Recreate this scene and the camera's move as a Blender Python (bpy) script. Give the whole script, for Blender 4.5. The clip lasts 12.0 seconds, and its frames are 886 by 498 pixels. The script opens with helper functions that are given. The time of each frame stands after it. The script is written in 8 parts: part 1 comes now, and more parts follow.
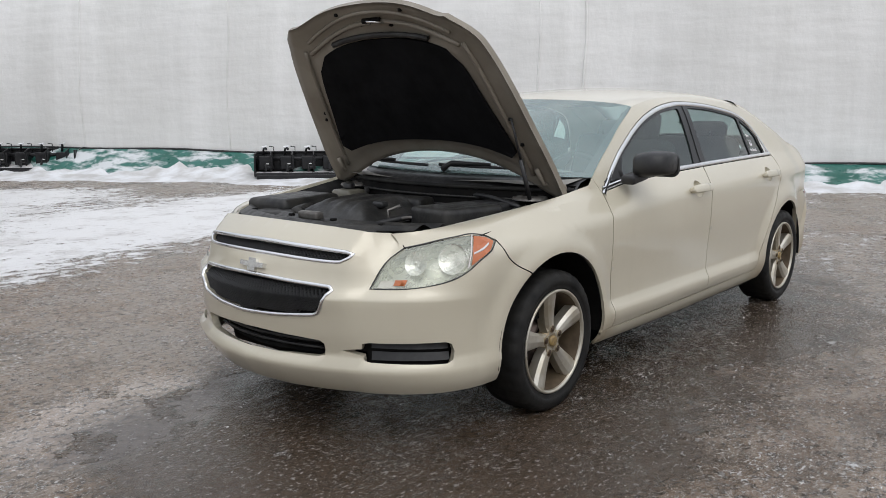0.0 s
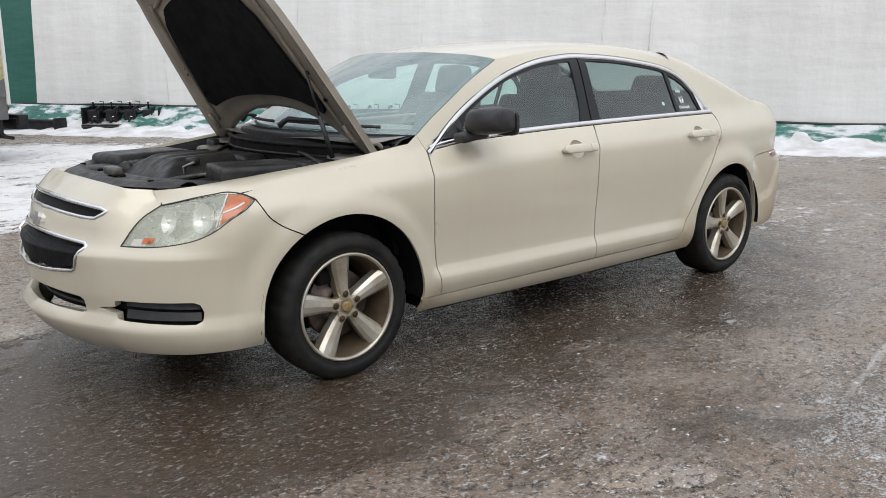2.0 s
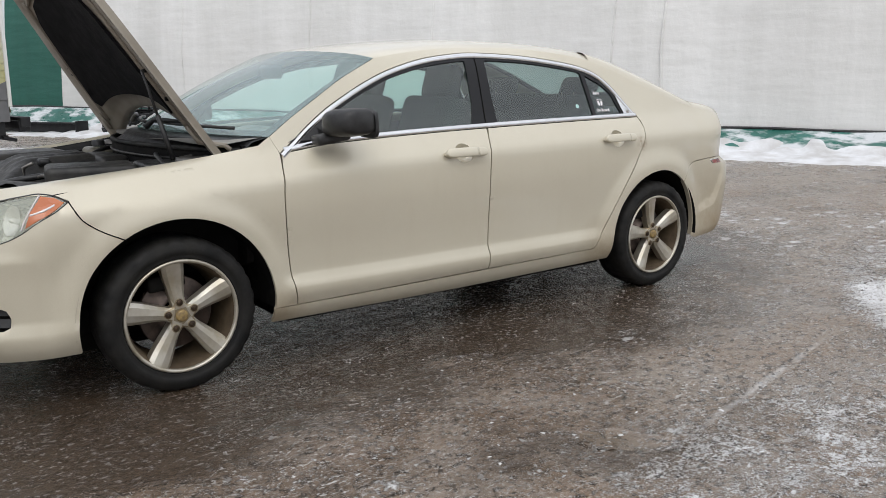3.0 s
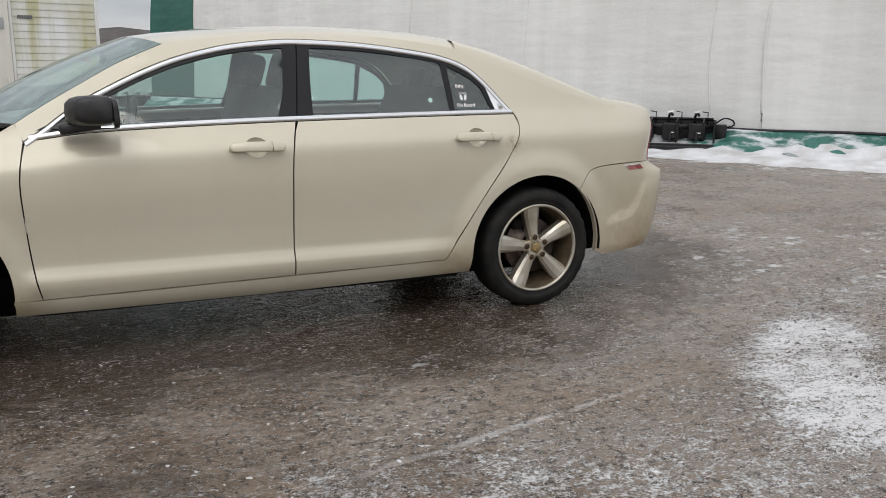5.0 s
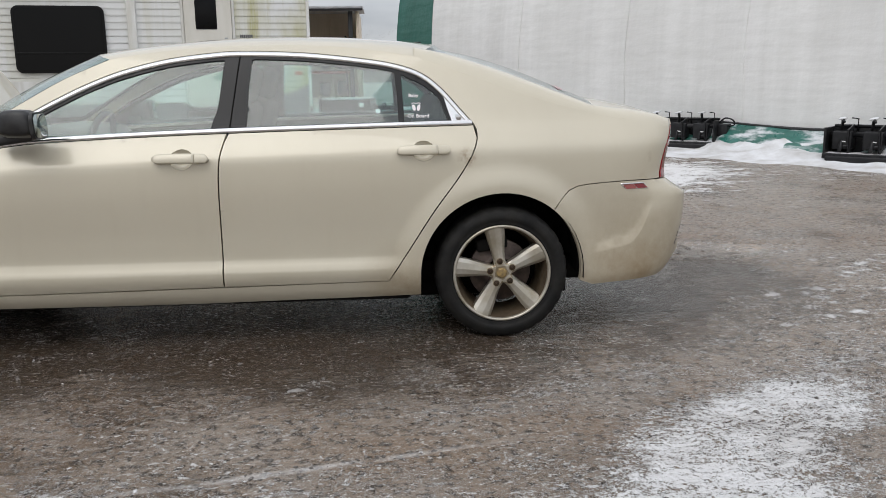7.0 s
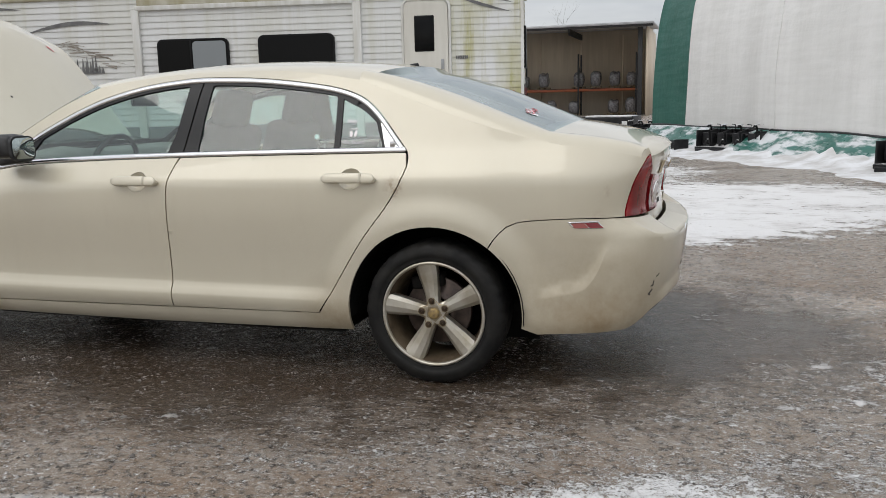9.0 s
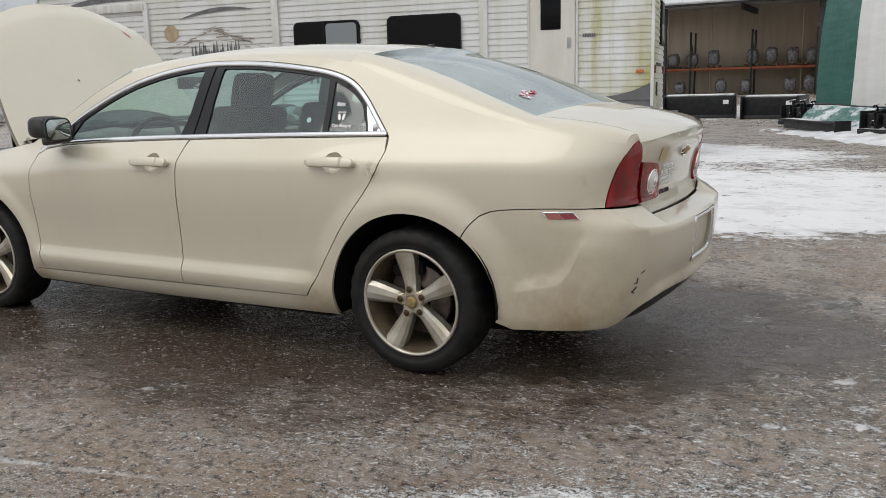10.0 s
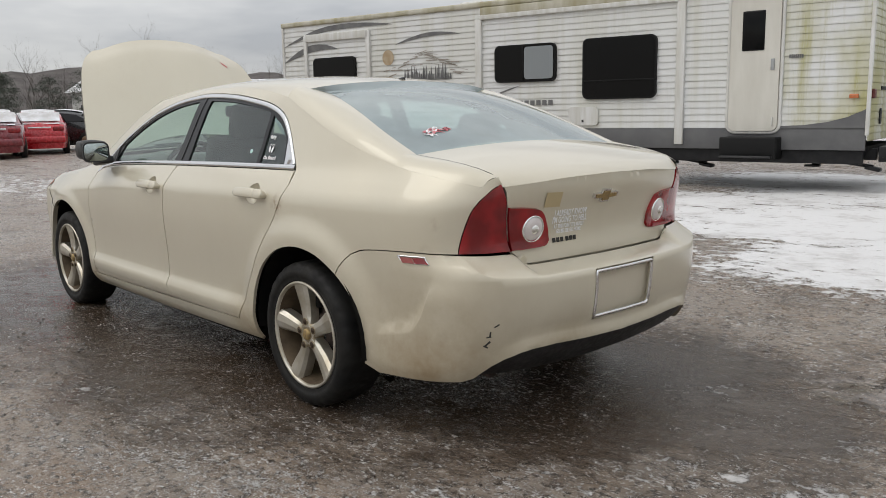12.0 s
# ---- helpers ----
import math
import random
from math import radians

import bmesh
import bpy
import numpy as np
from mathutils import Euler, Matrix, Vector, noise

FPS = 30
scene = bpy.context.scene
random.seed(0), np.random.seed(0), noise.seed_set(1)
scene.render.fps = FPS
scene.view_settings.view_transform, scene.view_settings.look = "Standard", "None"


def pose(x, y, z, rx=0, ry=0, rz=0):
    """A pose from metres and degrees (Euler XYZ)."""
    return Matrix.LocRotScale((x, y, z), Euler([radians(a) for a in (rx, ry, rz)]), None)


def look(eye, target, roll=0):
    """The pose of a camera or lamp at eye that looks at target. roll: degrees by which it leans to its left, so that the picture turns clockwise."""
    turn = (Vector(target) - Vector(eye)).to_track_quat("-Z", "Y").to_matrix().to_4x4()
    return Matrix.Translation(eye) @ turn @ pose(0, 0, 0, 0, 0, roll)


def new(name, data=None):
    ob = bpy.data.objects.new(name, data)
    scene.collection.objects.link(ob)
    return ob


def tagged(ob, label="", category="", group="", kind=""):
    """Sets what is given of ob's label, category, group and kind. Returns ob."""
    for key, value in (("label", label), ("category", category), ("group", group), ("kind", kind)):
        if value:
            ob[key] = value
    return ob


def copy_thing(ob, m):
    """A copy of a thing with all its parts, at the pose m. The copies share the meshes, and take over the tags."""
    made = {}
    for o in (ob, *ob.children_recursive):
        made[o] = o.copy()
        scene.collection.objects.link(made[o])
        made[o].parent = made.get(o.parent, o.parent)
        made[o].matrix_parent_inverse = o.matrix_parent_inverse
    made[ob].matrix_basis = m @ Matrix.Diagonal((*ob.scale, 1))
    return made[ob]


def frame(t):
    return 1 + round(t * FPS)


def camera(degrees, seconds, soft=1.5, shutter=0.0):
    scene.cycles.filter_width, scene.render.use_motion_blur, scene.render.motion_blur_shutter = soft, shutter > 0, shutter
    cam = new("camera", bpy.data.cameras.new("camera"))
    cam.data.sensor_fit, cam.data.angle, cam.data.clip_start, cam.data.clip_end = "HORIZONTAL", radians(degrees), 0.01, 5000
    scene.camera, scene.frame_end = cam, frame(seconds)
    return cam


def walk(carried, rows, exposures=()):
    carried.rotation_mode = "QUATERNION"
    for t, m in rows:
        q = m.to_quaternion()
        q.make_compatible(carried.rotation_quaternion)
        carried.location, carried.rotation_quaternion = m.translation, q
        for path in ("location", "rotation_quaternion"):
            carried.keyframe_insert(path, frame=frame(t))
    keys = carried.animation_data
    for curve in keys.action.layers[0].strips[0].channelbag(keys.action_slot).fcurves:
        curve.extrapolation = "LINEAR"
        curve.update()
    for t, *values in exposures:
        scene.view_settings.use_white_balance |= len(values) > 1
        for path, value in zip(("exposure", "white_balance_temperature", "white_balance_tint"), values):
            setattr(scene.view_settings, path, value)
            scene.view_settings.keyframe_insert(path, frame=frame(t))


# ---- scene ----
cam = camera(55.4, 12.0, soft=0.7)
PATH = [
    (0, (-4.448, -2.797, 1.309), (-2.946, -1.519, 0.979), -0.0),
    (0.5, (-4.24, -3.054, 1.324), (-2.821, -1.708, 0.906), 1.6),
    (1, (-3.945, -3.237, 1.286), (-2.555, -1.865, 0.857), 1.2),
    (1.5, (-3.597, -3.441, 1.259), (-2.271, -2.008, 0.827), 0.2),
    (2, (-3.292, -3.705, 1.28), (-2.034, -2.209, 0.858), -0.3),
    (2.2, (-3.171, -3.763, 1.249), (-1.922, -2.255, 0.844), -0.4),
    (2.5, (-2.883, -3.857, 1.262), (-1.669, -2.321, 0.854), -0.3),
    (3, (-2.494, -4.07, 1.245), (-1.334, -2.493, 0.837), -0.2),
    (3.5, (-2.071, -4.197, 1.229), (-0.974, -2.576, 0.82), 0.1),
    (3.7, (-1.883, -4.225, 1.245), (-0.812, -2.588, 0.827), 0.2),
    (5.3, (-0.503, -4.677, 1.207), (0.192, -2.85, 0.785), 0.1),
    (5.5, (-0.325, -4.707, 1.208), (0.302, -2.857, 0.778), -0.2),
    (6, (0.085, -4.713, 1.197), (0.564, -2.818, 0.773), -0.5),
    (6.5, (0.485, -4.668, 1.195), (0.799, -2.736, 0.782), -0.8),
    (7, (0.888, -4.698, 1.206), (1.021, -2.742, 0.811), -0.8),
    (7.5, (1.282, -4.583, 1.208), (1.258, -2.619, 0.831), -0.4),
    (7.7, (1.441, -4.553, 1.211), (1.35, -2.589, 0.843), -0.4),
    (9.3, (2.75, -4.146, 1.207), (2.052, -2.304, 0.862), -1.4),
    (9.5, (2.892, -4.096, 1.208), (2.12, -2.285, 0.857), -1.4),
    (10, (3.217, -3.8, 1.201), (2.267, -2.081, 0.82), -1.6),
    (10.5, (3.571, -3.58, 1.203), (2.46, -1.965, 0.807), -1.5),
    (11, (3.863, -3.291, 1.208), (2.631, -1.764, 0.818), -0.8),
    (11.5, (4.154, -3.008, 1.232), (2.812, -1.565, 0.891), -0.5),
    (12, (4.413, -2.751, 1.24), (2.948, -1.429, 0.915), -1.0),
]
walk(cam, [(t, look(eye, target, roll)) for t, eye, target, roll in PATH], exposures=((0.0, 0.04, 6380, 10), (1.0, 0.12, 6400, 10), (2.0, 0.24, 6420, 10), (3.5, 0.08, 6500, 10), (5.5, -0.04, 6580, 10), (7.5, 0.0, 6450, 10), (9.5, -0.02, 6580, 9), (10.5, 0.03, 6600, 9), (11.5, 0.03, 6680, 9), (12.0, -0.02, 6680, 9)))

# ---- light ----
world = bpy.data.worlds.new("overcast_sky")
scene.world = world
world.use_nodes = True
wn, wl = world.node_tree.nodes, world.node_tree.links
sky = wn.new("ShaderNodeTexSky")
sky.sky_type, sky.sun_disc, sky.sun_elevation, sky.sun_rotation = "NISHITA", False, radians(32), radians(200)
wgeo, wmap = wn.new("ShaderNodeTexCoord"), wn.new("ShaderNodeMapping")
wmap.inputs["Scale"].default_value = (1.6, 1.6, 7.0)
wl.new(wgeo.outputs["Generated"], wmap.inputs[0])
wnoise = wn.new("ShaderNodeTexNoise")
wnoise.inputs["Scale"].default_value, wnoise.inputs["Detail"].default_value, wnoise.inputs["Roughness"].default_value = 1.5, 5.0, 0.55
wl.new(wmap.outputs[0], wnoise.inputs["Vector"])
wramp = wn.new("ShaderNodeValToRGB")
wramp.color_ramp.elements[0].position, wramp.color_ramp.elements[0].color = 0.34, (3.8, 3.95, 4.35, 1)
wramp.color_ramp.elements[1].position, wramp.color_ramp.elements[1].color = 0.66, (6.7, 6.75, 6.9, 1)
wl.new(wnoise.outputs["Fac"], wramp.inputs[0])
wmix = wn.new("ShaderNodeMix")
wmix.data_type = "RGBA"
wmix.inputs["Factor"].default_value = 0.9
wl.new(sky.outputs[0], wmix.inputs["A"])
wl.new(wramp.outputs[0], wmix.inputs["B"])
# an overcast sky is brighter overhead than at the horizon
wsep, wrise = wn.new("ShaderNodeSeparateXYZ"), wn.new("ShaderNodeMapRange")
wl.new(wgeo.outputs["Generated"], wsep.inputs[0])
wl.new(wsep.outputs[2], wrise.inputs["Value"])
wrise.inputs["To Min"].default_value, wrise.inputs["To Max"].default_value = 0.62, 1.40
wgain = wn.new("ShaderNodeVectorMath")
wgain.operation = "SCALE"
wl.new(wmix.outputs["Result"], wgain.inputs[0])
wl.new(wrise.outputs[0], wgain.inputs["Scale"])
wl.new(wgain.outputs[0], wn["Background"].inputs[0])
wn["Background"].inputs[1].default_value = 0.172

sun = new("sun", bpy.data.lights.new("sun", "SUN"))
sun.data.energy, sun.data.angle, sun.data.color = 0.8, radians(40), (1.0, 0.97, 0.92)
sun.matrix_world = look((-8, -14, 22), (0, 0, 0))


# ---- materials ----
def nodes_of(m):
    return m.node_tree.nodes, m.node_tree.links


def plain(name, colour, rough=0.5, metal=0.0, coat=0.0, spec=0.5):
    """A principled material with a slight mottling of its colour and gloss."""
    m = bpy.data.materials.new(name)
    m.use_nodes = True
    n, l = nodes_of(m)
    b = n["Principled BSDF"]
    b.inputs["Base Color"].default_value = (*colour, 1)
    b.inputs["Roughness"].default_value, b.inputs["Metallic"].default_value = rough, metal
    b.inputs["Coat Weight"].default_value, b.inputs["Specular IOR Level"].default_value = coat, spec
    b.inputs["Coat Roughness"].default_value = 0.06
    return m


def noise_node(m, scale, detail=4.0, rough=0.55, stretch=(1, 1, 1), coord="Object"):
    n, l = nodes_of(m)
    t, mp, x = n.new("ShaderNodeTexCoord"), n.new("ShaderNodeMapping"), n.new("ShaderNodeTexNoise")
    mp.inputs["Scale"].default_value = stretch
    x.inputs["Scale"].default_value, x.inputs["Detail"].default_value, x.inputs["Roughness"].default_value = scale, detail, rough
    l.new(t.outputs[coord], mp.inputs[0])
    l.new(mp.outputs[0], x.inputs["Vector"])
    return x.outputs["Fac"]


def ramp_node(m, source, stops):
    n, l = nodes_of(m)
    r = n.new("ShaderNodeValToRGB")
    while len(r.color_ramp.elements) < len(stops):
        r.color_ramp.elements.new(0.5)
    for e, (p, c) in zip(r.color_ramp.elements, stops):
        e.position = p
        e.color = (*c, 1) if isinstance(c, tuple) else (c, c, c, 1)
    l.new(source, r.inputs[0])
    return r.outputs[0]


def math_node(m, op, a, b=0.0, clamp=False):
    n, l = nodes_of(m)
    x = n.new("ShaderNodeMath")
    x.operation, x.use_clamp = op, clamp
    for i, v in enumerate((a, b)):
        if isinstance(v, (int, float)):
            x.inputs[i].default_value = v
        else:
            l.new(v, x.inputs[i])
    return x.outputs[0]


def mix_node(m, fac, a, b):
    n, l = nodes_of(m)
    x = n.new("ShaderNodeMix")
    x.data_type = "RGBA"
    for key, v in (("Factor", fac), ("A", a), ("B", b)):
        if isinstance(v, (int, float)):
            x.inputs[key].default_value = v
        elif isinstance(v, tuple):
            x.inputs[key].default_value = (*v, 1)
        else:
            l.new(v, x.inputs[key])
    return x.outputs["Result"]


def set_input(m, key, source):
    n, l = nodes_of(m)
    l.new(source, n["Principled BSDF"].inputs[key])


def bump(m, source, strength=0.3, distance=0.01):
    n, l = nodes_of(m)
    b = n.new("ShaderNodeBump")
    b.inputs["Strength"].default_value, b.inputs["Distance"].default_value = strength, distance
    l.new(source, b.inputs["Height"])
    l.new(b.outputs[0], n["Principled BSDF"].inputs["Normal"])


def mottled(name, c0, c1, scale, rough=(0.4, 0.6), metal=0.0, coat=0.0, relief=0.0, fine=None, stretch=(1, 1, 1), detail=5.0):
    """A surface that wanders between two colours, with uneven gloss and a little relief."""
    m = plain(name, c0, rough[0], metal, coat)
    f = noise_node(m, scale, detail, stretch=stretch)
    set_input(m, "Base Color", ramp_node(m, f, [(0.36, c0), (0.64, c1)]))
    set_input(m, "Roughness", ramp_node(m, noise_node(m, scale * 2.3), [(0.35, rough[0]), (0.65, rough[1])]))
    if relief:
        bump(m, noise_node(m, fine or scale * 6), relief, 0.004)
    return m


def make_paint():
    """Champagne metallic car paint under clear lacquer, with road grime behind the wheels and a rust stain at the rear door."""
    m = plain("gold_paint", (0.55, 0.50, 0.40), 0.42, 0.22, 1.0)
    n, l = nodes_of(m)
    n["Principled BSDF"].inputs["Coat Roughness"].default_value = 0.03
    flake = ramp_node(m, noise_node(m, 420, 2), [(0.3, (0.575, 0.527, 0.410)), (0.7, (0.645, 0.600, 0.480))])
    def near(at, reach):
        g, far = n.new("ShaderNodeNewGeometry"), n.new("ShaderNodeVectorMath")
        far.operation = "DISTANCE"
        far.inputs[1].default_value = at
        l.new(g.outputs["Position"], far.inputs[0])
        return math_node(m, "SUBTRACT", 1.0, math_node(m, "DIVIDE", far.outputs["Value"], reach), True)
    splash = 0.0
    for at, reach in (((2.12, -0.80, 0.24), 0.60), ((2.2, 0.75, 0.28), 0.45), ((2.42, -0.30, 0.33), 0.22), ((0.98, -0.86, 0.24), 0.26), ((-1.0, -0.86, 0.22), 0.18)):
        splash = math_node(m, "ADD", near(at, reach), splash)
    splash = math_node(m, "MULTIPLY", splash, ramp_node(m, noise_node(m, 6, 6, 0.7), [(0.3, 0.45), (0.7, 1.0)]), True)
    film = math_node(m, "MULTIPLY", ramp_node(m, noise_node(m, 2.2, 5), [(0.15, 0.0), (0.85, 1.0)]), 0.12)
    runs = math_node(m, "MULTIPLY", ramp_node(m, noise_node(m, 7, 5, 0.65, (2.5, 2.5, 0.22)), [(0.52, 0.0), (0.75, 1.0)]), 0.05)
    dust_haze = math_node(m, "ADD", math_node(m, "MULTIPLY", splash, 1.0), math_node(m, "ADD", film, runs), True)
    col = mix_node(m, dust_haze, flake, (0.27, 0.20, 0.115))
    scuff = 0.0
    for at, reach in (((1.262, -0.885, 0.862), 0.055), ((1.285, -0.885, 0.835), 0.035), ((2.16, -0.78, 0.83), 0.045), ((2.13, -0.80, 0.735), 0.05)):
        scuff = math_node(m, "ADD", near(at, reach), scuff)
    scuff = math_node(m, "MULTIPLY", scuff, ramp_node(m, noise_node(m, 38, 6, 0.75), [(0.44, 0.0), (0.66, 1.2)]), True)
    col = mix_node(m, scuff, col, (0.25, 0.16, 0.09))
    set_input(m, "Base Color", col)
    rough = math_node(m, "ADD", math_node(m, "MULTIPLY", dust_haze, 0.35), 0.42)
    set_input(m, "Roughness", math_node(m, "ADD", rough, math_node(m, "MULTIPLY", scuff, 0.3), True))
    set_input(m, "Metallic", math_node(m, "SUBTRACT", 0.22, math_node(m, "MULTIPLY", dust_haze, 0.3), True))
    set_input(m, "Coat Weight", math_node(m, "SUBTRACT", 1.0, math_node(m, "ADD", dust_haze, scuff), True))
    return m


def make_glass(name, tint, film=0.1, dust_haze=(0.62, 0.68, 0.65), ior=1.6):
    """Thin glass: clear tint, mirror gloss by angle, and a dusty, pale diffuse film that can also paint in the sky's
    sheen.
    """
    m = bpy.data.materials.new(name)
    m.use_nodes = True
    n, l = nodes_of(m)
    n.remove(n["Principled BSDF"])
    t, g, f, x = n.new("ShaderNodeBsdfTransparent"), n.new("ShaderNodeBsdfGlossy"), n.new("ShaderNodeLayerWeight"), n.new("ShaderNodeMixShader")
    d, y = n.new("ShaderNodeBsdfDiffuse"), n.new("ShaderNodeMixShader")
    t.inputs[0].default_value = (*tint, 1)
    d.inputs[0].default_value = (*dust_haze, 1)
    g.inputs["Roughness"].default_value = 0.02
    f.inputs["Blend"].default_value = 0.5
    r0 = 2 * ((ior - 1) / (ior + 1)) ** 2
    gloss = math_node(m, "ADD", math_node(m, "MULTIPLY", math_node(m, "POWER", f.outputs["Facing"], 5.0), 1 - r0), r0)
    spots = ramp_node(m, noise_node(m, 5, 5), [(0.2, film * 0.85), (0.8, film * 1.15)])
    l.new(spots, y.inputs[0])
    l.new(t.outputs[0], y.inputs[1])
    l.new(d.outputs[0], y.inputs[2])
    l.new(gloss, x.inputs[0])
    l.new(y.outputs[0], x.inputs[1])
    l.new(g.outputs[0], x.inputs[2])
    l.new(x.outputs[0], n["Material Output"].inputs[0])
    return m


PAINT = make_paint()
GLASS = make_glass("window_glass", (0.74, 0.93, 0.88), 0.05, (0.40, 0.54, 0.50))
# the stronger film here paints pale sky reflection into the windscreen
SCREEN = make_glass("windscreen_glass", (0.84, 0.97, 0.94), 0.26, (0.56, 0.76, 0.74))
GLASS_DARK = make_glass("rear_side_glass", (0.69, 0.89, 0.85), 0.05, (0.38, 0.51, 0.48))
# heaviest film: the sky's reflection is put into the rear glass as colour
GLASS_BACK = make_glass("rear_window_glass", (0.78, 0.90, 0.88), 0.46, (0.56, 0.66, 0.66))
LENS = make_glass("hazy_headlight_lens", (0.98, 0.98, 0.93), 0.30, (0.80, 0.83, 0.69), 1.45)
CHROME = mottled("chrome_trim", (0.76, 0.76, 0.76), (0.70, 0.70, 0.70), 3, (0.10, 0.14), 1.0, detail=1.0)
ALLOY = mottled("dusty_alloy", (0.34, 0.29, 0.20), (0.24, 0.185, 0.11), 14, (0.40, 0.55), 0.6, detail=4.0)
RIM_DIRT = mottled("muddy_rim_barrel", (0.085, 0.062, 0.040), (0.14, 0.105, 0.068), 14, (0.5, 0.7), 0.3)
LUG_DARK = mottled("rusty_lug_steel", (0.035, 0.022, 0.012), (0.075, 0.045, 0.024), 60, (0.5, 0.7), 0.4)
ALLOY_EDGE = mottled("dulled_alloy_face", (0.58, 0.555, 0.49), (0.40, 0.355, 0.27), 9, (0.32, 0.44), 0.75, detail=4.0)
RUBBER = mottled("tyre_rubber", (0.007, 0.007, 0.007), (0.018, 0.017, 0.015), 9, (0.55, 0.75), relief=0.25, fine=120)
BLACK_PLASTIC = mottled("black_plastic", (0.013, 0.013, 0.014), (0.025, 0.025, 0.025), 20, (0.38, 0.55), relief=0.12, fine=240)
GLOSS_BLACK = plain("gloss_black_pillar", (0.008, 0.008, 0.009), 0.28, 0.0, 0.0, 0.3)
DARK = mottled("dark_underbody", (0.006, 0.006, 0.006), (0.012, 0.011, 0.010), 6, (0.7, 0.9))
MAT_BLACK = mottled("hood_insulation", (0.0045, 0.0045, 0.005), (0.009, 0.009, 0.010), 7, (0.8, 0.95), relief=0.3, fine=90)
HOOD_INNER = mottled("hood_inner_paint", (0.30, 0.27, 0.22), (0.23, 0.20, 0.16), 4, (0.45, 0.6), 0.25)
ENGINE = mottled("dusty_engine_plastic", (0.008, 0.008, 0.008), (0.030, 0.028, 0.024), 11, (0.42, 0.62), relief=0.4)
ENGINE_GREY = mottled("grey_engine_metal", (0.22, 0.215, 0.20), (0.12, 0.11, 0.10), 14, (0.35, 0.6), 0.6, relief=0.3)
TANK = mottled("cloudy_tank_plastic", (0.20, 0.19, 0.15), (0.14, 0.13, 0.10), 10, (0.35, 0.5))
SEAT = mottled("grey_seat_cloth", (0.050, 0.049, 0.048), (0.036, 0.036, 0.036), 12, (0.85, 1.0))
TRIM_GREY = mottled("grey_cabin_trim", (0.055, 0.054, 0.052), (0.075, 0.073, 0.070), 8, (0.6, 0.8))
AMBER = mottled("amber_reflector", (0.52, 0.15, 0.04), (0.42, 0.11, 0.03), 6, (0.2, 0.35), coat=0.6)
RED_LENS = mottled("red_lamp_plastic", (0.30, 0.008, 0.012), (0.15, 0.004, 0.006), 9, (0.10, 0.14), coat=0.35, detail=2.0)
PINK_LENS = plain("pale_red_reflector", (0.30, 0.075, 0.065), 0.35, 0.0, 0.2)
SILVER = mottled("silvered_reflector", (0.84, 0.84, 0.82), (0.76, 0.76, 0.74), 6, (0.14, 0.2), 0.85, detail=1.0)
LAMP_BACK = mottled("greyed_lamp_housing", (0.62, 0.63, 0.56), (0.48, 0.49, 0.43), 12, (0.22, 0.35), 0.7, detail=2.0)
CLEAR_WHITE = plain("white_lamp_lens", (0.66, 0.61, 0.60), 0.14, 0.1, 0.8)
BADGE = mottled("frosted_chrome_badge", (0.80, 0.80, 0.79), (0.72, 0.72, 0.71), 40, (0.18, 0.26), 0.85)
GOLD_BADGE = mottled("worn_gold_badge", (0.42, 0.30, 0.12), (0.24, 0.17, 0.09), 60, (0.4, 0.6), 0.5)
STICKER = plain("white_sticker", (0.82, 0.82, 0.82), 0.5)
STICKER_RED = plain("red_sticker", (0.55, 0.12, 0.14), 0.5)
STICKER_GOLD = plain("faded_gold_sticker", (0.47, 0.38, 0.22), 0.5)
DARK_MARK = plain("dark_scrape", (0.03, 0.028, 0.025), 0.7)
PLATE = plain("bare_plate_panel", (0.62, 0.57, 0.46), 0.4, 0.15)
BRAKE = mottled("rusty_brake_disc", (0.13, 0.10, 0.085), (0.07, 0.055, 0.05), 20, (0.4, 0.6), 0.7)
CREAM_GEAR = mottled("pale_cabin_trim", (0.24, 0.23, 0.21), (0.20, 0.19, 0.17), 8, (0.6, 0.8))
for dull, level in ((RUBBER, 0.25), (DARK, 0.12), (MAT_BLACK, 0.12), (RIM_DIRT, 0.25), (SEAT, 0.2)):
    dull.node_tree.nodes["Principled BSDF"].inputs["Specular IOR Level"].default_value = level

# ---- mesh helpers ----
def finish(name, bm, material, smooth=True):
    me = bpy.data.meshes.new(name)
    if smooth:
        for f in bm.faces:
            f.smooth = True
    bm.to_mesh(me)
    bm.free()
    me.materials.append(material)
    return me


def part(name, bm, material, parent=None, label="", smooth=True):
    """Links a bmesh as one mesh object under a thing or a part."""
    ob = new(name, finish(name, bm, material, smooth))
    ob.parent = parent
    if label:
        ob["label"] = label
    return ob


def thing(name, label, category, group="", m=None):
    ob = new(name)
    ob.empty_display_size = 0.2
    if m is not None:
        ob.matrix_world = m
    return tagged(ob, label, category, group)


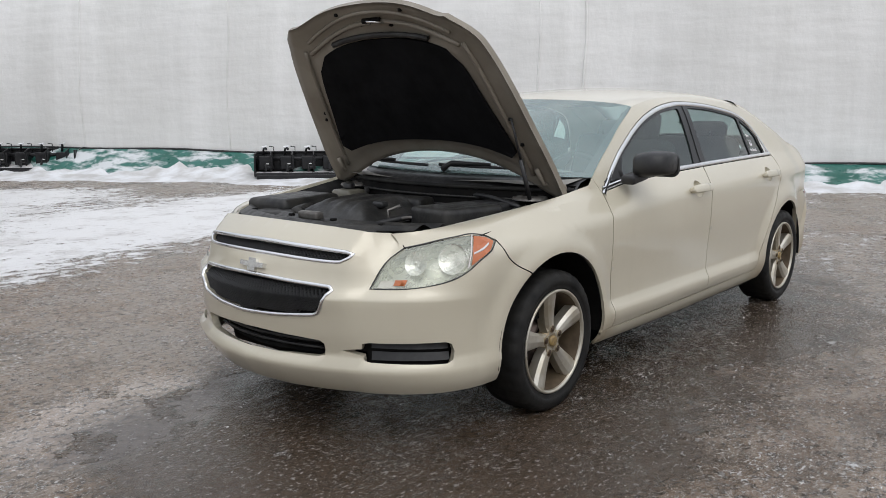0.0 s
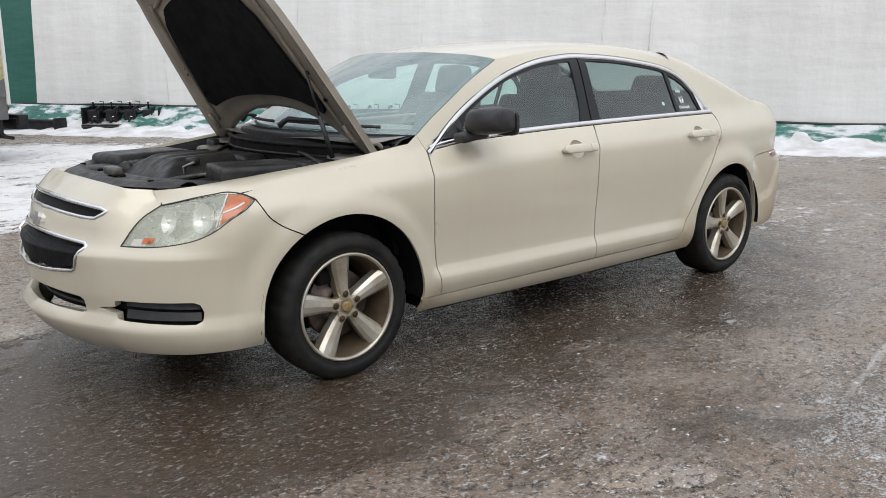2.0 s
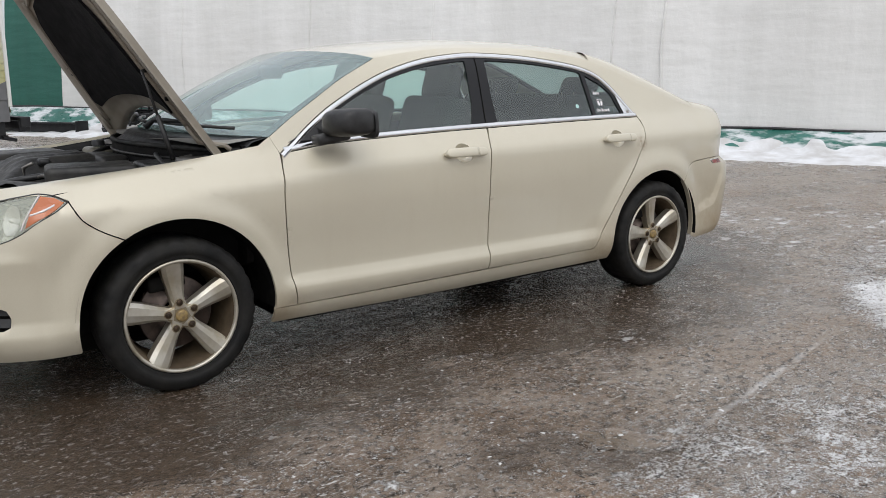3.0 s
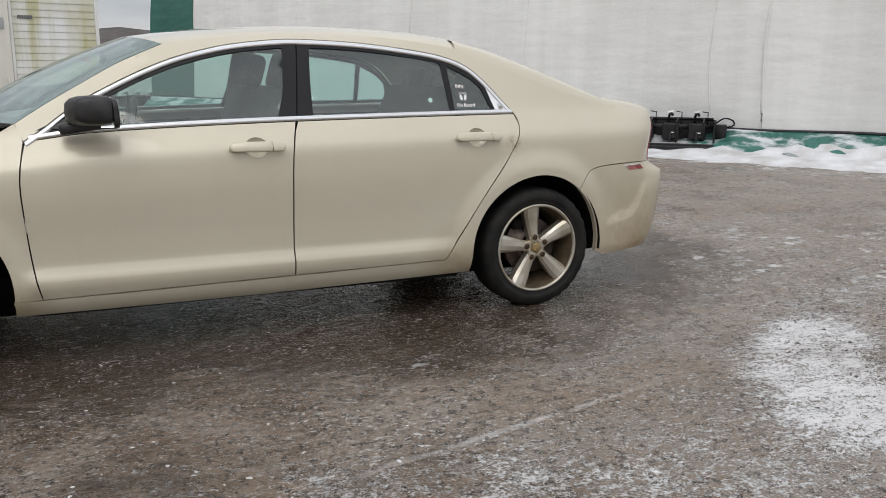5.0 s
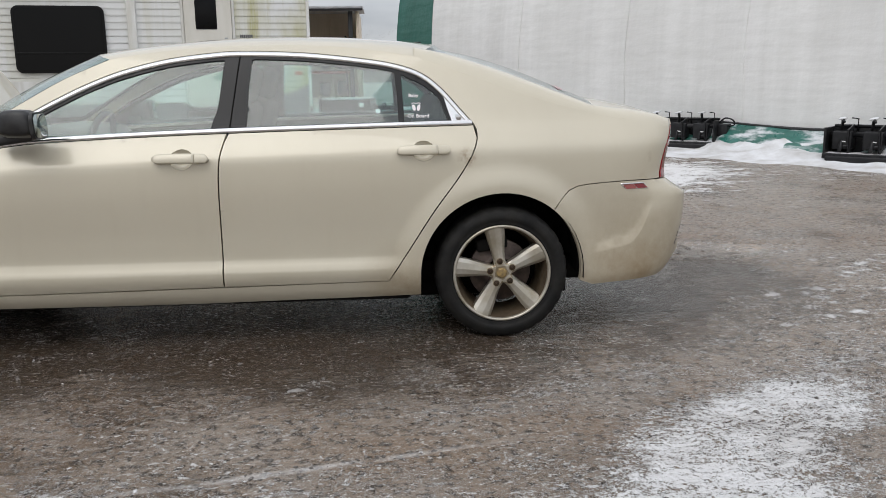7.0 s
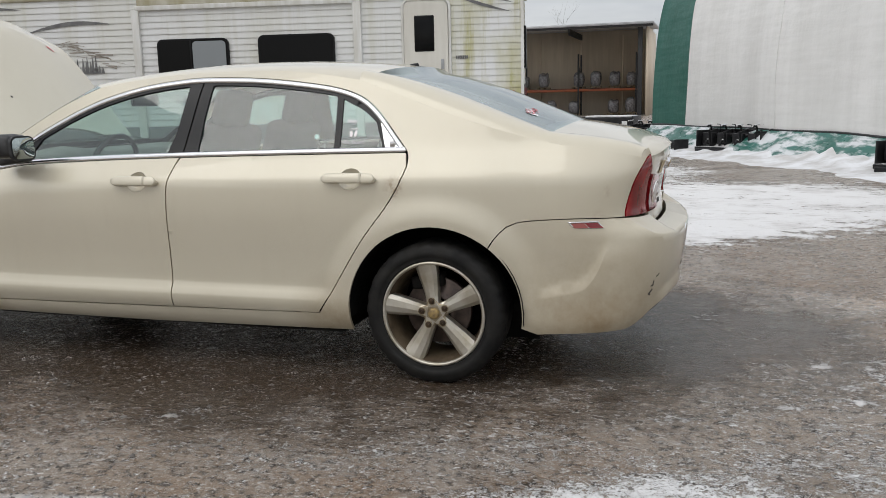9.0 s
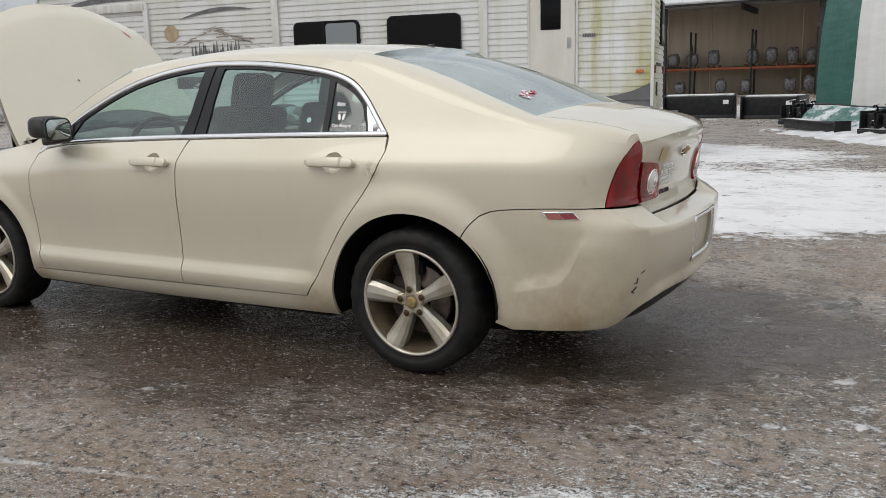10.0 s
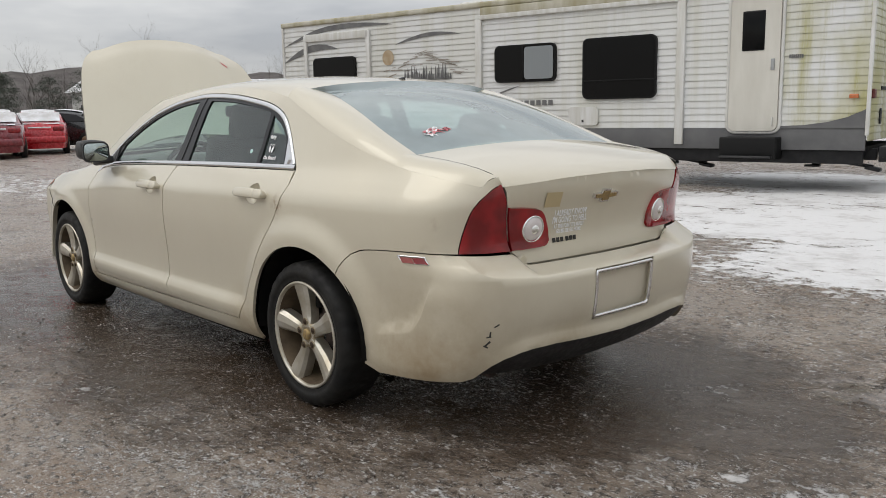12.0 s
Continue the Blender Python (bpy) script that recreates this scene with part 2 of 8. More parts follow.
def spline(xs, ys):
    """A smooth curve through the given knots."""
    xs, ys = np.array(xs, float), np.array(ys, float)
    d = np.diff(ys) / np.diff(xs)
    t = np.concatenate(([d[0]], np.where(d[1:] * d[:-1] > 0, 2 * d[1:] * d[:-1] / (d[1:] + d[:-1] + 1e-12), 0), [d[-1]]))

    def value(x):
        if x <= xs[0]:
            return float(ys[0] + t[0] * (x - xs[0]))
        if x >= xs[-1]:
            return float(ys[-1] + t[-1] * (x - xs[-1]))
        i = int(np.searchsorted(xs, x) - 1)
        h = xs[i + 1] - xs[i]
        s = (x - xs[i]) / h
        return float((2 * s**3 - 3 * s**2 + 1) * ys[i] + (s**3 - 2 * s**2 + s) * h * t[i] + (3 * s**2 - 2 * s**3) * ys[i + 1] + (s**3 - s**2) * h * t[i + 1])
    return value


def step01(a, b, x):
    s = min(max((x - a) / (b - a), 0.0), 1.0)
    return s * s * (3 - 2 * s)


def box_bm(sx, sy, sz, at=(0, 0, 0), bevel=0.0, turn=None, bm=None, seg=2):
    made = bmesh.new()
    bmesh.ops.create_cube(made, size=1)
    bmesh.ops.scale(made, vec=(sx, sy, sz), verts=made.verts)
    if bevel:
        bmesh.ops.bevel(made, geom=made.edges[:], offset=bevel, segments=seg, affect="EDGES", profile=0.6)
    m = Matrix.Translation(at) @ (turn if turn else Matrix())
    bmesh.ops.transform(made, matrix=m, verts=made.verts)
    return join(bm, made)


def join(bm, other):
    if bm is None:
        return other
    me = bpy.data.meshes.new("tmp")
    other.to_mesh(me)
    other.free()
    bm.from_mesh(me)
    bpy.data.meshes.remove(me)
    return bm


def tube_bm(points, radius, sides=8, bm=None, closed=False):
    """A round bar along a line of points; radius may be one number or one for each point."""
    made = bm or bmesh.new()
    pts = [Vector(p) for p in points]
    rings = []
    for i, p in enumerate(pts):
        a = pts[i - 1] if i or closed else p
        b = pts[(i + 1) % len(pts)] if i < len(pts) - 1 or closed else p
        d = (b - a).normalized()
        side = d.cross(Vector((0, 0, 1)))
        side = side.normalized() if side.length > 1e-3 else Vector((1, 0, 0))
        up = side.cross(d)
        r = radius[i] if isinstance(radius, (list, tuple)) else radius
        rings.append([made.verts.new(p + (side * math.cos(2 * math.pi * k / sides) + up * math.sin(2 * math.pi * k / sides)) * r) for k in range(sides)])
    n = len(rings)
    for i in range(n if closed else n - 1):
        for k in range(sides):
            made.faces.new((rings[i][k], rings[i][(k + 1) % sides], rings[(i + 1) % n][(k + 1) % sides], rings[(i + 1) % n][k]))
    if not closed:
        made.faces.new(rings[0][::-1])
        made.faces.new(rings[-1])
    return made


def lathe_bm(profile, sides=48, bm=None):
    """Turns a profile of (radius, along) about the y axis."""
    made = bm or bmesh.new()
    rings = []
    for r, y in profile:
        rings.append([made.verts.new((r * math.cos(2 * math.pi * k / sides), y, r * math.sin(2 * math.pi * k / sides))) for k in range(sides)])
    for i in range(len(rings) - 1):
        for k in range(sides):
            made.faces.new((rings[i][k], rings[i][(k + 1) % sides], rings[i + 1][(k + 1) % sides], rings[i + 1][k]))
    return made


def grid_bm(f, nu, nv, bm=None):
    """A sheet f(s, t) with s and t from 0 to 1."""
    made = bm or bmesh.new()
    v = [[made.verts.new(f(i / nu, j / nv)) for j in range(nv + 1)] for i in range(nu + 1)]
    for i in range(nu):
        for j in range(nv):
            made.faces.new((v[i][j], v[i + 1][j], v[i + 1][j + 1], v[i][j + 1]))
    return made


def mirrored(bm):
    out = bm.copy()
    bmesh.ops.scale(out, vec=(1, -1, 1), verts=out.verts)
    bmesh.ops.reverse_faces(out, faces=out.faces[:])
    return out


def resample(loop, d, closed=True):
    out = []
    n = len(loop)
    for i in range(n if closed else n - 1):
        a, b = np.array(loop[i], float), np.array(loop[(i + 1) % n], float)
        k = max(1, int(np.ceil(np.linalg.norm(b - a) / d)))
        out += [tuple(a + (b - a) * j / k) for j in range(k)]
    if not closed:
        out.append(tuple(loop[-1]))
    return out


def curved(points, d=0.02, closed=False):
    """A smooth line through the points (Catmull-Rom), for outlines."""
    p = [np.array(q, float) for q in points]
    n = len(p)
    out = []
    for i in range(n if closed else n - 1):
        if closed:
            a, b, c, e = p[i - 1], p[i], p[(i + 1) % n], p[(i + 2) % n]
        else:
            b, c = p[i], p[i + 1]
            a = p[i - 1] if i else 2 * b - c
            e = p[i + 2] if i < n - 2 else 2 * c - b
        k = max(1, int(np.linalg.norm(c - b) / d))
        for j in range(k):
            s = j / k
            out.append(tuple(0.5 * (2 * b + (c - a) * s + (2 * a - 5 * b + 4 * c - e) * s * s + (3 * b - a - 3 * c + e) * s**3)))
    if not closed:
        out.append(tuple(p[-1]))
    return out


def area2(loop):
    q = np.array(loop)
    return float(np.sum(q[:, 0] * np.roll(q[:, 1], -1) - np.roll(q[:, 0], -1) * q[:, 1]))


def inset(loop, d):
    """Moves a closed outline to its inside by d (outlines run anticlockwise)."""
    q = np.array(loop, float)
    t = np.roll(q, -1, 0) - np.roll(q, 1, 0)
    t /= np.linalg.norm(t, axis=1)[:, None] + 1e-9
    return [tuple(v) for v in q + d * np.stack((-t[:, 1], t[:, 0]), 1)]


def inside(pts, loops):
    """Even-odd test of points against outlines."""
    pts = np.asarray(pts, float)
    hit = np.zeros(len(pts), bool)
    for loop in loops:
        q = np.array(loop, float)
        r = np.roll(q, -1, 0)
        for (x0, y0), (x1, y1) in zip(q, r):
            if y0 == y1:
                continue
            cross = ((y0 > pts[:, 1]) != (y1 > pts[:, 1])) & (pts[:, 0] < (x1 - x0) * (pts[:, 1] - y0) / (y1 - y0) + x0)
            hit ^= cross
    return hit


def sheet(loops, surf, d=0.04, gap=0.0022, depth=0.014, centre=None, lines=()):
    """A panel of pressed metal: the part of a curved surface inside an outline (and outside its holes), with turned-in edges; lines are its creases."""
    from mathutils.geometry import delaunay_2d_cdt
    dense = []
    for i, loop in enumerate(loops):
        q = resample(loop, d * 0.6)
        if area2(q) < 0:
            q = q[::-1]
        dense.append(inset(q, gap if i == 0 else -gap))
    pts, edges = [], []
    for q in dense:
        s = len(pts)
        pts += q
        edges += [(s + k, s + (k + 1) % len(q)) for k in range(len(q))]
    border = np.array(pts)
    lo, hi = border.min(0), border.max(0)
    folds = []
    for line in lines:
        q = np.array(resample(line, d * 0.6, False))
        ok = inside(q, dense)
        ok &= np.sqrt(((q[:, None, :] - border[None]) ** 2).sum(2)).min(1) > 0.3 * d
        if folds and ok.any():
            ok[ok] &= np.sqrt(((q[ok][:, None, :] - np.array(folds)[None]) ** 2).sum(2)).min(1) > 0.12 * d
        for k in range(len(q)):
            if ok[k]:
                if k and ok[k - 1]:
                    edges.append((len(pts) - 1, len(pts)))
                pts.append(tuple(q[k]))
                folds.append(tuple(q[k]))
    border = np.array(pts)
    gx, gy = np.meshgrid(np.arange(lo[0] + d / 2, hi[0], d), np.arange(lo[1] + d / 2, hi[1], d))
    cand = np.stack((gx.ravel(), gy.ravel()), 1)
    if len(cand):
        cand = cand[inside(cand, dense)]
    if len(cand):
        dist = np.sqrt(((cand[:, None, :] - border[None]) ** 2).sum(2)).min(1)
        pts = pts + [tuple(c) for c in cand[dist > 0.42 * d]]
    out = delaunay_2d_cdt([Vector(p) for p in pts], edges, [], 0, 1e-6)
    flat, tris = out[0], out[2]
    mid = [sum((np.array(flat[k]) for k in t), np.zeros(2)) / 3 for t in tris]
    keep = inside(mid, dense)
    bm = bmesh.new()
    place = [Vector(surf(p[0], p[1])) for p in flat]
    vs = {}
    for t, ok in zip(tris, keep):
        if ok:
            for k in t:
                if k not in vs:
                    vs[k] = bm.verts.new(place[k])
            bm.faces.new([vs[k] for k in t])
    bm.normal_update()
    c = Vector(centre) if centre else None
    turn = sum(f.calc_area() * f.normal.dot(f.calc_center_median() - (c or Vector((0.8 * f.calc_center_median().x, 0, 0.6)))) for f in bm.faces)
    if turn < 0:
        bmesh.ops.reverse_faces(bm, faces=bm.faces[:])
    bm.normal_update()
    if depth:
        rim = [e for e in bm.edges if len(e.link_faces) == 1]
        deep, flat_of = {}, {v: flat[k] for k, v in vs.items()}
        for e in rim:
            for v in e.verts:
                if v not in deep:
                    way = v.normal if c else normal_at(surf, flat_of[v][0], flat_of[v][1])
                    deep[v] = (v.co - way * depth).copy()
        deep = {v: bm.verts.new(p) for v, p in deep.items()}
        for e in rim:
            l = e.link_loops[0]
            a, b = l.vert, l.link_loop_next.vert
            bm.faces.new((b, a, deep[a], deep[b]))
            e.smooth = False
    return bm


def normal_at(surf, u, v, h=0.004):
    a = Vector(surf(u + h, v)) - Vector(surf(u - h, v))
    b = Vector(surf(u, v + h)) - Vector(surf(u, v - h))
    n = a.cross(b).normalized()
    p = Vector(surf(u, v))
    return n if n.dot(p - Vector((0.8 * p.x, 0, 0.6))) > 0 else -n


def band(loop, surf, width, height, closed=True, lift=0.0):
    """A raised, rounded moulding along a line that lies on a surface."""
    q = np.array(loop, float)
    if closed:
        t = np.roll(q, -1, 0) - np.roll(q, 1, 0)
    else:
        t = np.gradient(q, axis=0)
    t /= np.linalg.norm(t, axis=1)[:, None] + 1e-9
    side = np.stack((-t[:, 1], t[:, 0]), 1)
    bm = bmesh.new()
    rows = []
    for (u, v), (su, sv) in zip(q, side):
        n = normal_at(surf, u, v)
        row = []
        for k, h in ((-1.0, -0.6), (-0.92, 0.35), (-0.5, 0.9), (0.0, 1.0), (0.5, 0.9), (0.92, 0.35), (1.0, -0.6)):
            p = Vector(surf(u + su * k * width / 2, v + sv * k * width / 2)) + n * (h * height + lift)
            row.append(bm.verts.new(p))
        rows.append(row)
    n = len(rows)
    for i in range(n if closed else n - 1):
        for k in range(6):
            bm.faces.new((rows[i][k], rows[i][k + 1], rows[(i + 1) % n][k + 1], rows[(i + 1) % n][k]))
    bmesh.ops.recalc_face_normals(bm, faces=bm.faces[:])
    return bm


def text_bm(words, size, m, depth=0.0008):
    """Words in the built-in font as a thin mesh at the pose m."""
    cu = bpy.data.curves.new("words", "FONT")
    cu.body, cu.size, cu.extrude, cu.align_x, cu.resolution_u = words, size, depth, "CENTER", 2
    cu.offset = size * 0.018
    ob = bpy.data.objects.new("words", cu)
    me = bpy.data.meshes.new_from_object(ob)
    bpy.data.objects.remove(ob)
    bpy.data.curves.remove(cu)
    bm = bmesh.new()
    bm.from_mesh(me)
    bpy.data.meshes.remove(me)
    bmesh.ops.transform(bm, matrix=m, verts=bm.verts)
    return bm


def slab_bm(loop, y0, y1, bm=None):
    """A flat plate with the outline loop [(x, z)] between two depths."""
    made = bm or bmesh.new()
    a = [made.verts.new((x, y0, z)) for x, z in loop]
    b = [made.verts.new((x, y1, z)) for x, z in loop]
    made.faces.new(a), made.faces.new(b)
    for i in range(len(a)):
        made.faces.new((a[i], a[(i + 1) % len(a)], b[(i + 1) % len(a)], b[i]))
    bmesh.ops.recalc_face_normals(made, faces=made.faces[:])
    return made


def rounded(x0, x1, z0, z1, r):
    """The outline of a rectangle with round corners."""
    out = []
    for cx, cz, a in ((x1 - r, z0 + r, -90), (x1 - r, z1 - r, 0), (x0 + r, z1 - r, 90), (x0 + r, z0 + r, 180)):
        out += [(cx + r * math.cos(radians(a + 15 * k)), cz + r * math.sin(radians(a + 15 * k))) for k in range(7)]
    return out

# ---- the car: its surfaces ----
# The car's nose points to -x, its left side to -y.
half_width = spline([0.15, 0.19, 0.23, 0.27, 0.30, 0.40, 0.50, 0.62, 0.74, 0.83, 0.872, 0.90, 0.93, 0.965, 0.985, 1.02, 1.10, 1.20, 1.29, 1.34, 1.37, 1.40],
                    [0.78, 0.818, 0.852, 0.866, 0.868, 0.866, 0.868, 0.876, 0.882, 0.880, 0.875, 0.860, 0.840, 0.815, 0.798, 0.778, 0.742, 0.698, 0.655, 0.620, 0.585, 0.53])
belt = spline([-2.1, -1.75, -1.5, -1.25, -0.93, -0.69, 0.17, 1.29, 1.6, 2.4], [0.80, 0.835, 0.868, 0.895, 0.918, 0.948, 0.980, 0.998, 1.0, 1.0])
taper = spline([-1.85, -1.75, -1.4, -0.9, -0.4, 0.6, 1.2, 1.6, 1.85, 2.0], [0.958, 0.964, 0.984, 0.992, 1.0, 1.0, 0.992, 0.965, 0.925, 0.91])
nose_x = spline([0.17, 0.20, 0.25, 0.30, 0.318, 0.344, 0.45, 0.57, 0.592, 0.606, 0.625, 0.70, 0.75, 0.80, 0.84, 0.87], [-2.315, -2.36, -2.402, -2.430, -2.433, -2.392, -2.406, -2.405, -2.399, -2.368, -2.346, -2.275, -2.205, -2.125, -2.06, -2.0])
nose_bulge = spline([0.35, 0.48, 0.58, 0.66, 0.72, 0.77, 0.82, 0.86], [0.0, 0.01, 0.025, 0.05, 0.09, 0.125, 0.15, 0.16])
tail_x = spline([0.17, 0.22, 0.30, 0.40, 0.50, 0.60, 0.648, 0.662, 0.68, 0.697, 0.709, 0.72, 0.75, 0.85, 0.93, 0.97, 1.0, 1.03, 1.08], [2.28, 2.32, 2.385, 2.425, 2.448, 2.455, 2.454, 2.441, 2.400, 2.357, 2.334, 2.33, 2.325, 2.34, 2.365, 2.37, 2.36, 2.30, 2.15])
nose_xi = spline([0, 0.12, 0.26, 0.40, 0.55, 0.70, 0.85, 1.0], [0, 0.20, 0.43, 0.63, 0.80, 0.91, 0.975, 1.0])
nose_eta = spline([0, 0.12, 0.26, 0.40, 0.55, 0.70, 0.85, 1.0], [1.0, 0.99, 0.93, 0.795, 0.58, 0.38, 0.19, 0.0])
tail_xi = spline([0, 0.10, 0.20, 0.30, 0.40, 0.50, 0.62, 0.80, 1.0], [0, 0.25, 0.50, 0.71, 0.845, 0.915, 0.955, 0.988, 1.0])
tail_eta = spline([0, 0.10, 0.20, 0.30, 0.40, 0.50, 0.62, 0.80, 1.0], [1.0, 0.985, 0.95, 0.885, 0.785, 0.65, 0.48, 0.25, 0.0])
FRONT, REAR, ARC = -1.75, 1.85, 1.2
WHEELS = ((-1.41, 0.303, 0.393), (1.426, 0.306, 0.381))


door_ledge = spline([0.262, 0.280, 0.300, 0.325, 0.346, 0.352, 0.402, 0.412], [0.0, 0.003, 0.013, 0.019, 0.021, 0.0205, 0.001, 0.0])
pod_line = spline([1.66, 1.87, 2.0, 2.06, 2.10, 2.13, 2.16, 2.2], [0.368, 0.385, 0.408, 0.425, 0.470, 0.530, 0.62, 0.80])


def width_at(x, z):
    shift = 0.985 - belt(x)
    y = half_width(z + shift * step01(0.5, 0.86, z)) * taper(min(max(x, -1.85), 2.0))
    if 0.262 < z < 0.412:
        y += door_ledge(z) * step01(-0.99, -0.93, x) * step01(1.0, 0.88, x)
    y += 0.008 * step01(0.346, 0.318, z) * step01(-1.5, -1.75, x)
    return y


def flare(x, z):
    """How far the wheel arches and the pod behind the rear wheel stand out from the flank."""
    y = 0.0
    for (wx, wz, wr), high, r0, r1 in ((WHEELS[0], 0.017, 0.018, 0.105), (WHEELS[1], 0.024, 0.030, 0.145)):
        r = math.hypot(x - wx, z - wz)
        if r < wr + r1:
            y += high * step01(wr + r1, wr + r0, r) * step01(0.20, 0.36, z)
    if x > 1.66 and z < 0.66:
        y = max(y, 0.020 * step01(0.05, 0.0, z - pod_line(x)) * step01(1.66, 1.74, x) * step01(2.42, 2.18, x) * step01(0.66, 0.54, z))
    return y


shelf_front = spline([0, 0.35, 0.5, 0.6, 0.68, 0.74, 0.78, 0.81, 0.83], [0.638, 0.634, 0.634, 0.637, 0.642, 0.649, 0.662, 0.690, 0.712])
lip_line = spline([0, 0.25, 0.447, 0.56, 0.62, 0.67, 0.707, 0.735, 0.757], [0.352, 0.357, 0.363, 0.360, 0.352, 0.333, 0.308, 0.282, 0.258])


def shelf_back(a):
    return 0.666 + 0.043 * step01(0.515, 0.565, a)


def tail_at(a, z):
    """How far back the tail reaches: a bumper with a creased shelf on top and a lip along its lower edge."""
    x = tail_x(z)
    if a < 0.83 and 0.60 < z < 0.72:
        z0, z1 = shelf_front(a), shelf_back(a)
        z1 = max(z1, z0 + 0.006)
        if z < z0:
            y = 2.455
        elif z < z1:
            y = 2.455 - 0.119 * ((z - z0) / (z1 - z0)) ** 0.9
        else:
            y = 2.336 - 0.006 * (z - z1) / max(0.72 - z1, 0.004)
        x += (y - x) * step01(0.83, 0.77, a)
    if a < 0.74 and z < 0.46:
        x += 0.020 * step01(0.055, 0.008, z - lip_line(a)) * step01(0.74, 0.62, a)
    return x


def side(u, z):
    """The left flank. u is x between the corners and runs on round them, to the middle of the nose at FRONT - ARC and of the tail at REAR + ARC."""
    if u < FRONT:
        t = (FRONT - u) / ARC
        return nose(t, z)
    if u > REAR:
        t = (u - REAR) / ARC
        x = REAR + tail_xi(t) * (tail_at(REAR + ARC - u, z) - REAR)
        y = tail_eta(t) * (width_at(REAR, z) + flare(x, z))
        return (x, -y, z)
    return (u, -width_at(u, z) - flare(u, z), z)


def nose(t, z):
    x = FRONT + nose_xi(t) * (nose_x(z) - FRONT)
    y = nose_eta(t) * (width_at(FRONT, z) + flare(x, z))
    x -= nose_bulge(z) * step01(0.54, 0.44, abs(y))
    return (x, -y, z)


def front(a, z):
    """The whole front: a is the way along the surface from the middle, positive to the car's left."""
    s = 1 if a >= 0 else -1
    x, y, z = side(FRONT - ARC + abs(a), z)
    return (x, y * s, z)


def back(a, z):
    s = 1 if a >= 0 else -1
    x, y, z = side(REAR + ARC - abs(a), z)
    return (x, y * s, z)


def along(fn, y, z):
    """How far from the middle the front or back surface reaches the half width y at height z."""
    lo, hi = 0.0, ARC
    for _ in range(30):
        mid = (lo + hi) / 2
        if -fn(mid, z)[1] < y:
            lo = mid
        else:
            hi = mid
    return lo


def front_a(y, z):
    return along(front, y, z)


def back_a(y, z):
    return along(back, y, z)


def arch(i, a0, a1, grow=0.0, n=22):
    wx, wz, wr = WHEELS[i]
    return [(wx + (wr + grow) * math.cos(radians(a0 + (a1 - a0) * k / n)), wz + (wr + grow) * math.sin(radians(a0 + (a1 - a0) * k / n))) for k in range(n + 1)]


car = thing("sedan", "gold-beige four-door sedan with its hood open, muddy wheels, on wet gravel", "car")


def both(name, bm, material, label=""):
    """A part of the left side and its counterpart on the right."""
    r = mirrored(bm)
    a = part(name, bm, material, car, label)
    b = part(name, r, material, car, label)
    return a, b


# ---- outlines on the flank ----
CHROME_LINE = curved([(-0.935, 0.915), (-0.86, 0.965), (-0.78, 1.025), (-0.68, 1.09), (-0.57, 1.148), (-0.45, 1.205), (-0.30, 1.262), (-0.10, 1.312), (0.10, 1.338), (0.25, 1.345),
                      (0.53, 1.334), (0.80, 1.304), (0.96, 1.275), (1.075, 1.232), (1.16, 1.165), (1.24, 1.075), (1.305, 1.0)], 0.03)
SEAM_A = curved([(-0.913, 0.268), (-0.937, 0.40), (-0.952, 0.58), (-0.958, 0.76), (-0.935, 0.915)], 0.04)
SEAM_B = curved([(0.141, 0.280), (0.142, 0.50), (0.146, 0.78), (0.160, 0.90), (0.185, 0.979)], 0.04)
SEAM_C = curved([(0.896, 0.289), (0.967, 0.394), (1.11, 0.612), (1.225, 0.763), (1.288, 0.863), (1.316, 0.94), (1.315, 0.975), (1.305, 1.0)], 0.03)


def tail_u(x, z):
    """The flank's u at which the tail's corner reaches x."""
    lo, hi = 0.0, 0.8
    for _ in range(24):
        mid = (lo + hi) / 2
        if REAR + tail_xi(mid) * (tail_x(z) - REAR) < x:
            lo = mid
        else:
            hi = mid
    return REAR + ARC * lo if x > REAR else x


CREASES = [[(-0.95, z), (0.93, z)] for z in (0.343, 0.354, 0.398, 0.410)]
CREASES += [arch(0, 190, -5, 0.018), arch(0, 150, -5, 0.105), arch(1, 180, -5, 0.030), arch(1, 180, -5, 0.145)]
CREASES += [[(tail_u(x, pod_line(x) + d), pod_line(x) + d) for x in np.linspace(1.70, 2.15, 24)] for d in (-0.004, 0.006, 0.048)]


def belt_part(x0, x1):
    return [(x, belt(x) - 0.001) for x in np.linspace(x0, x1, 16)]


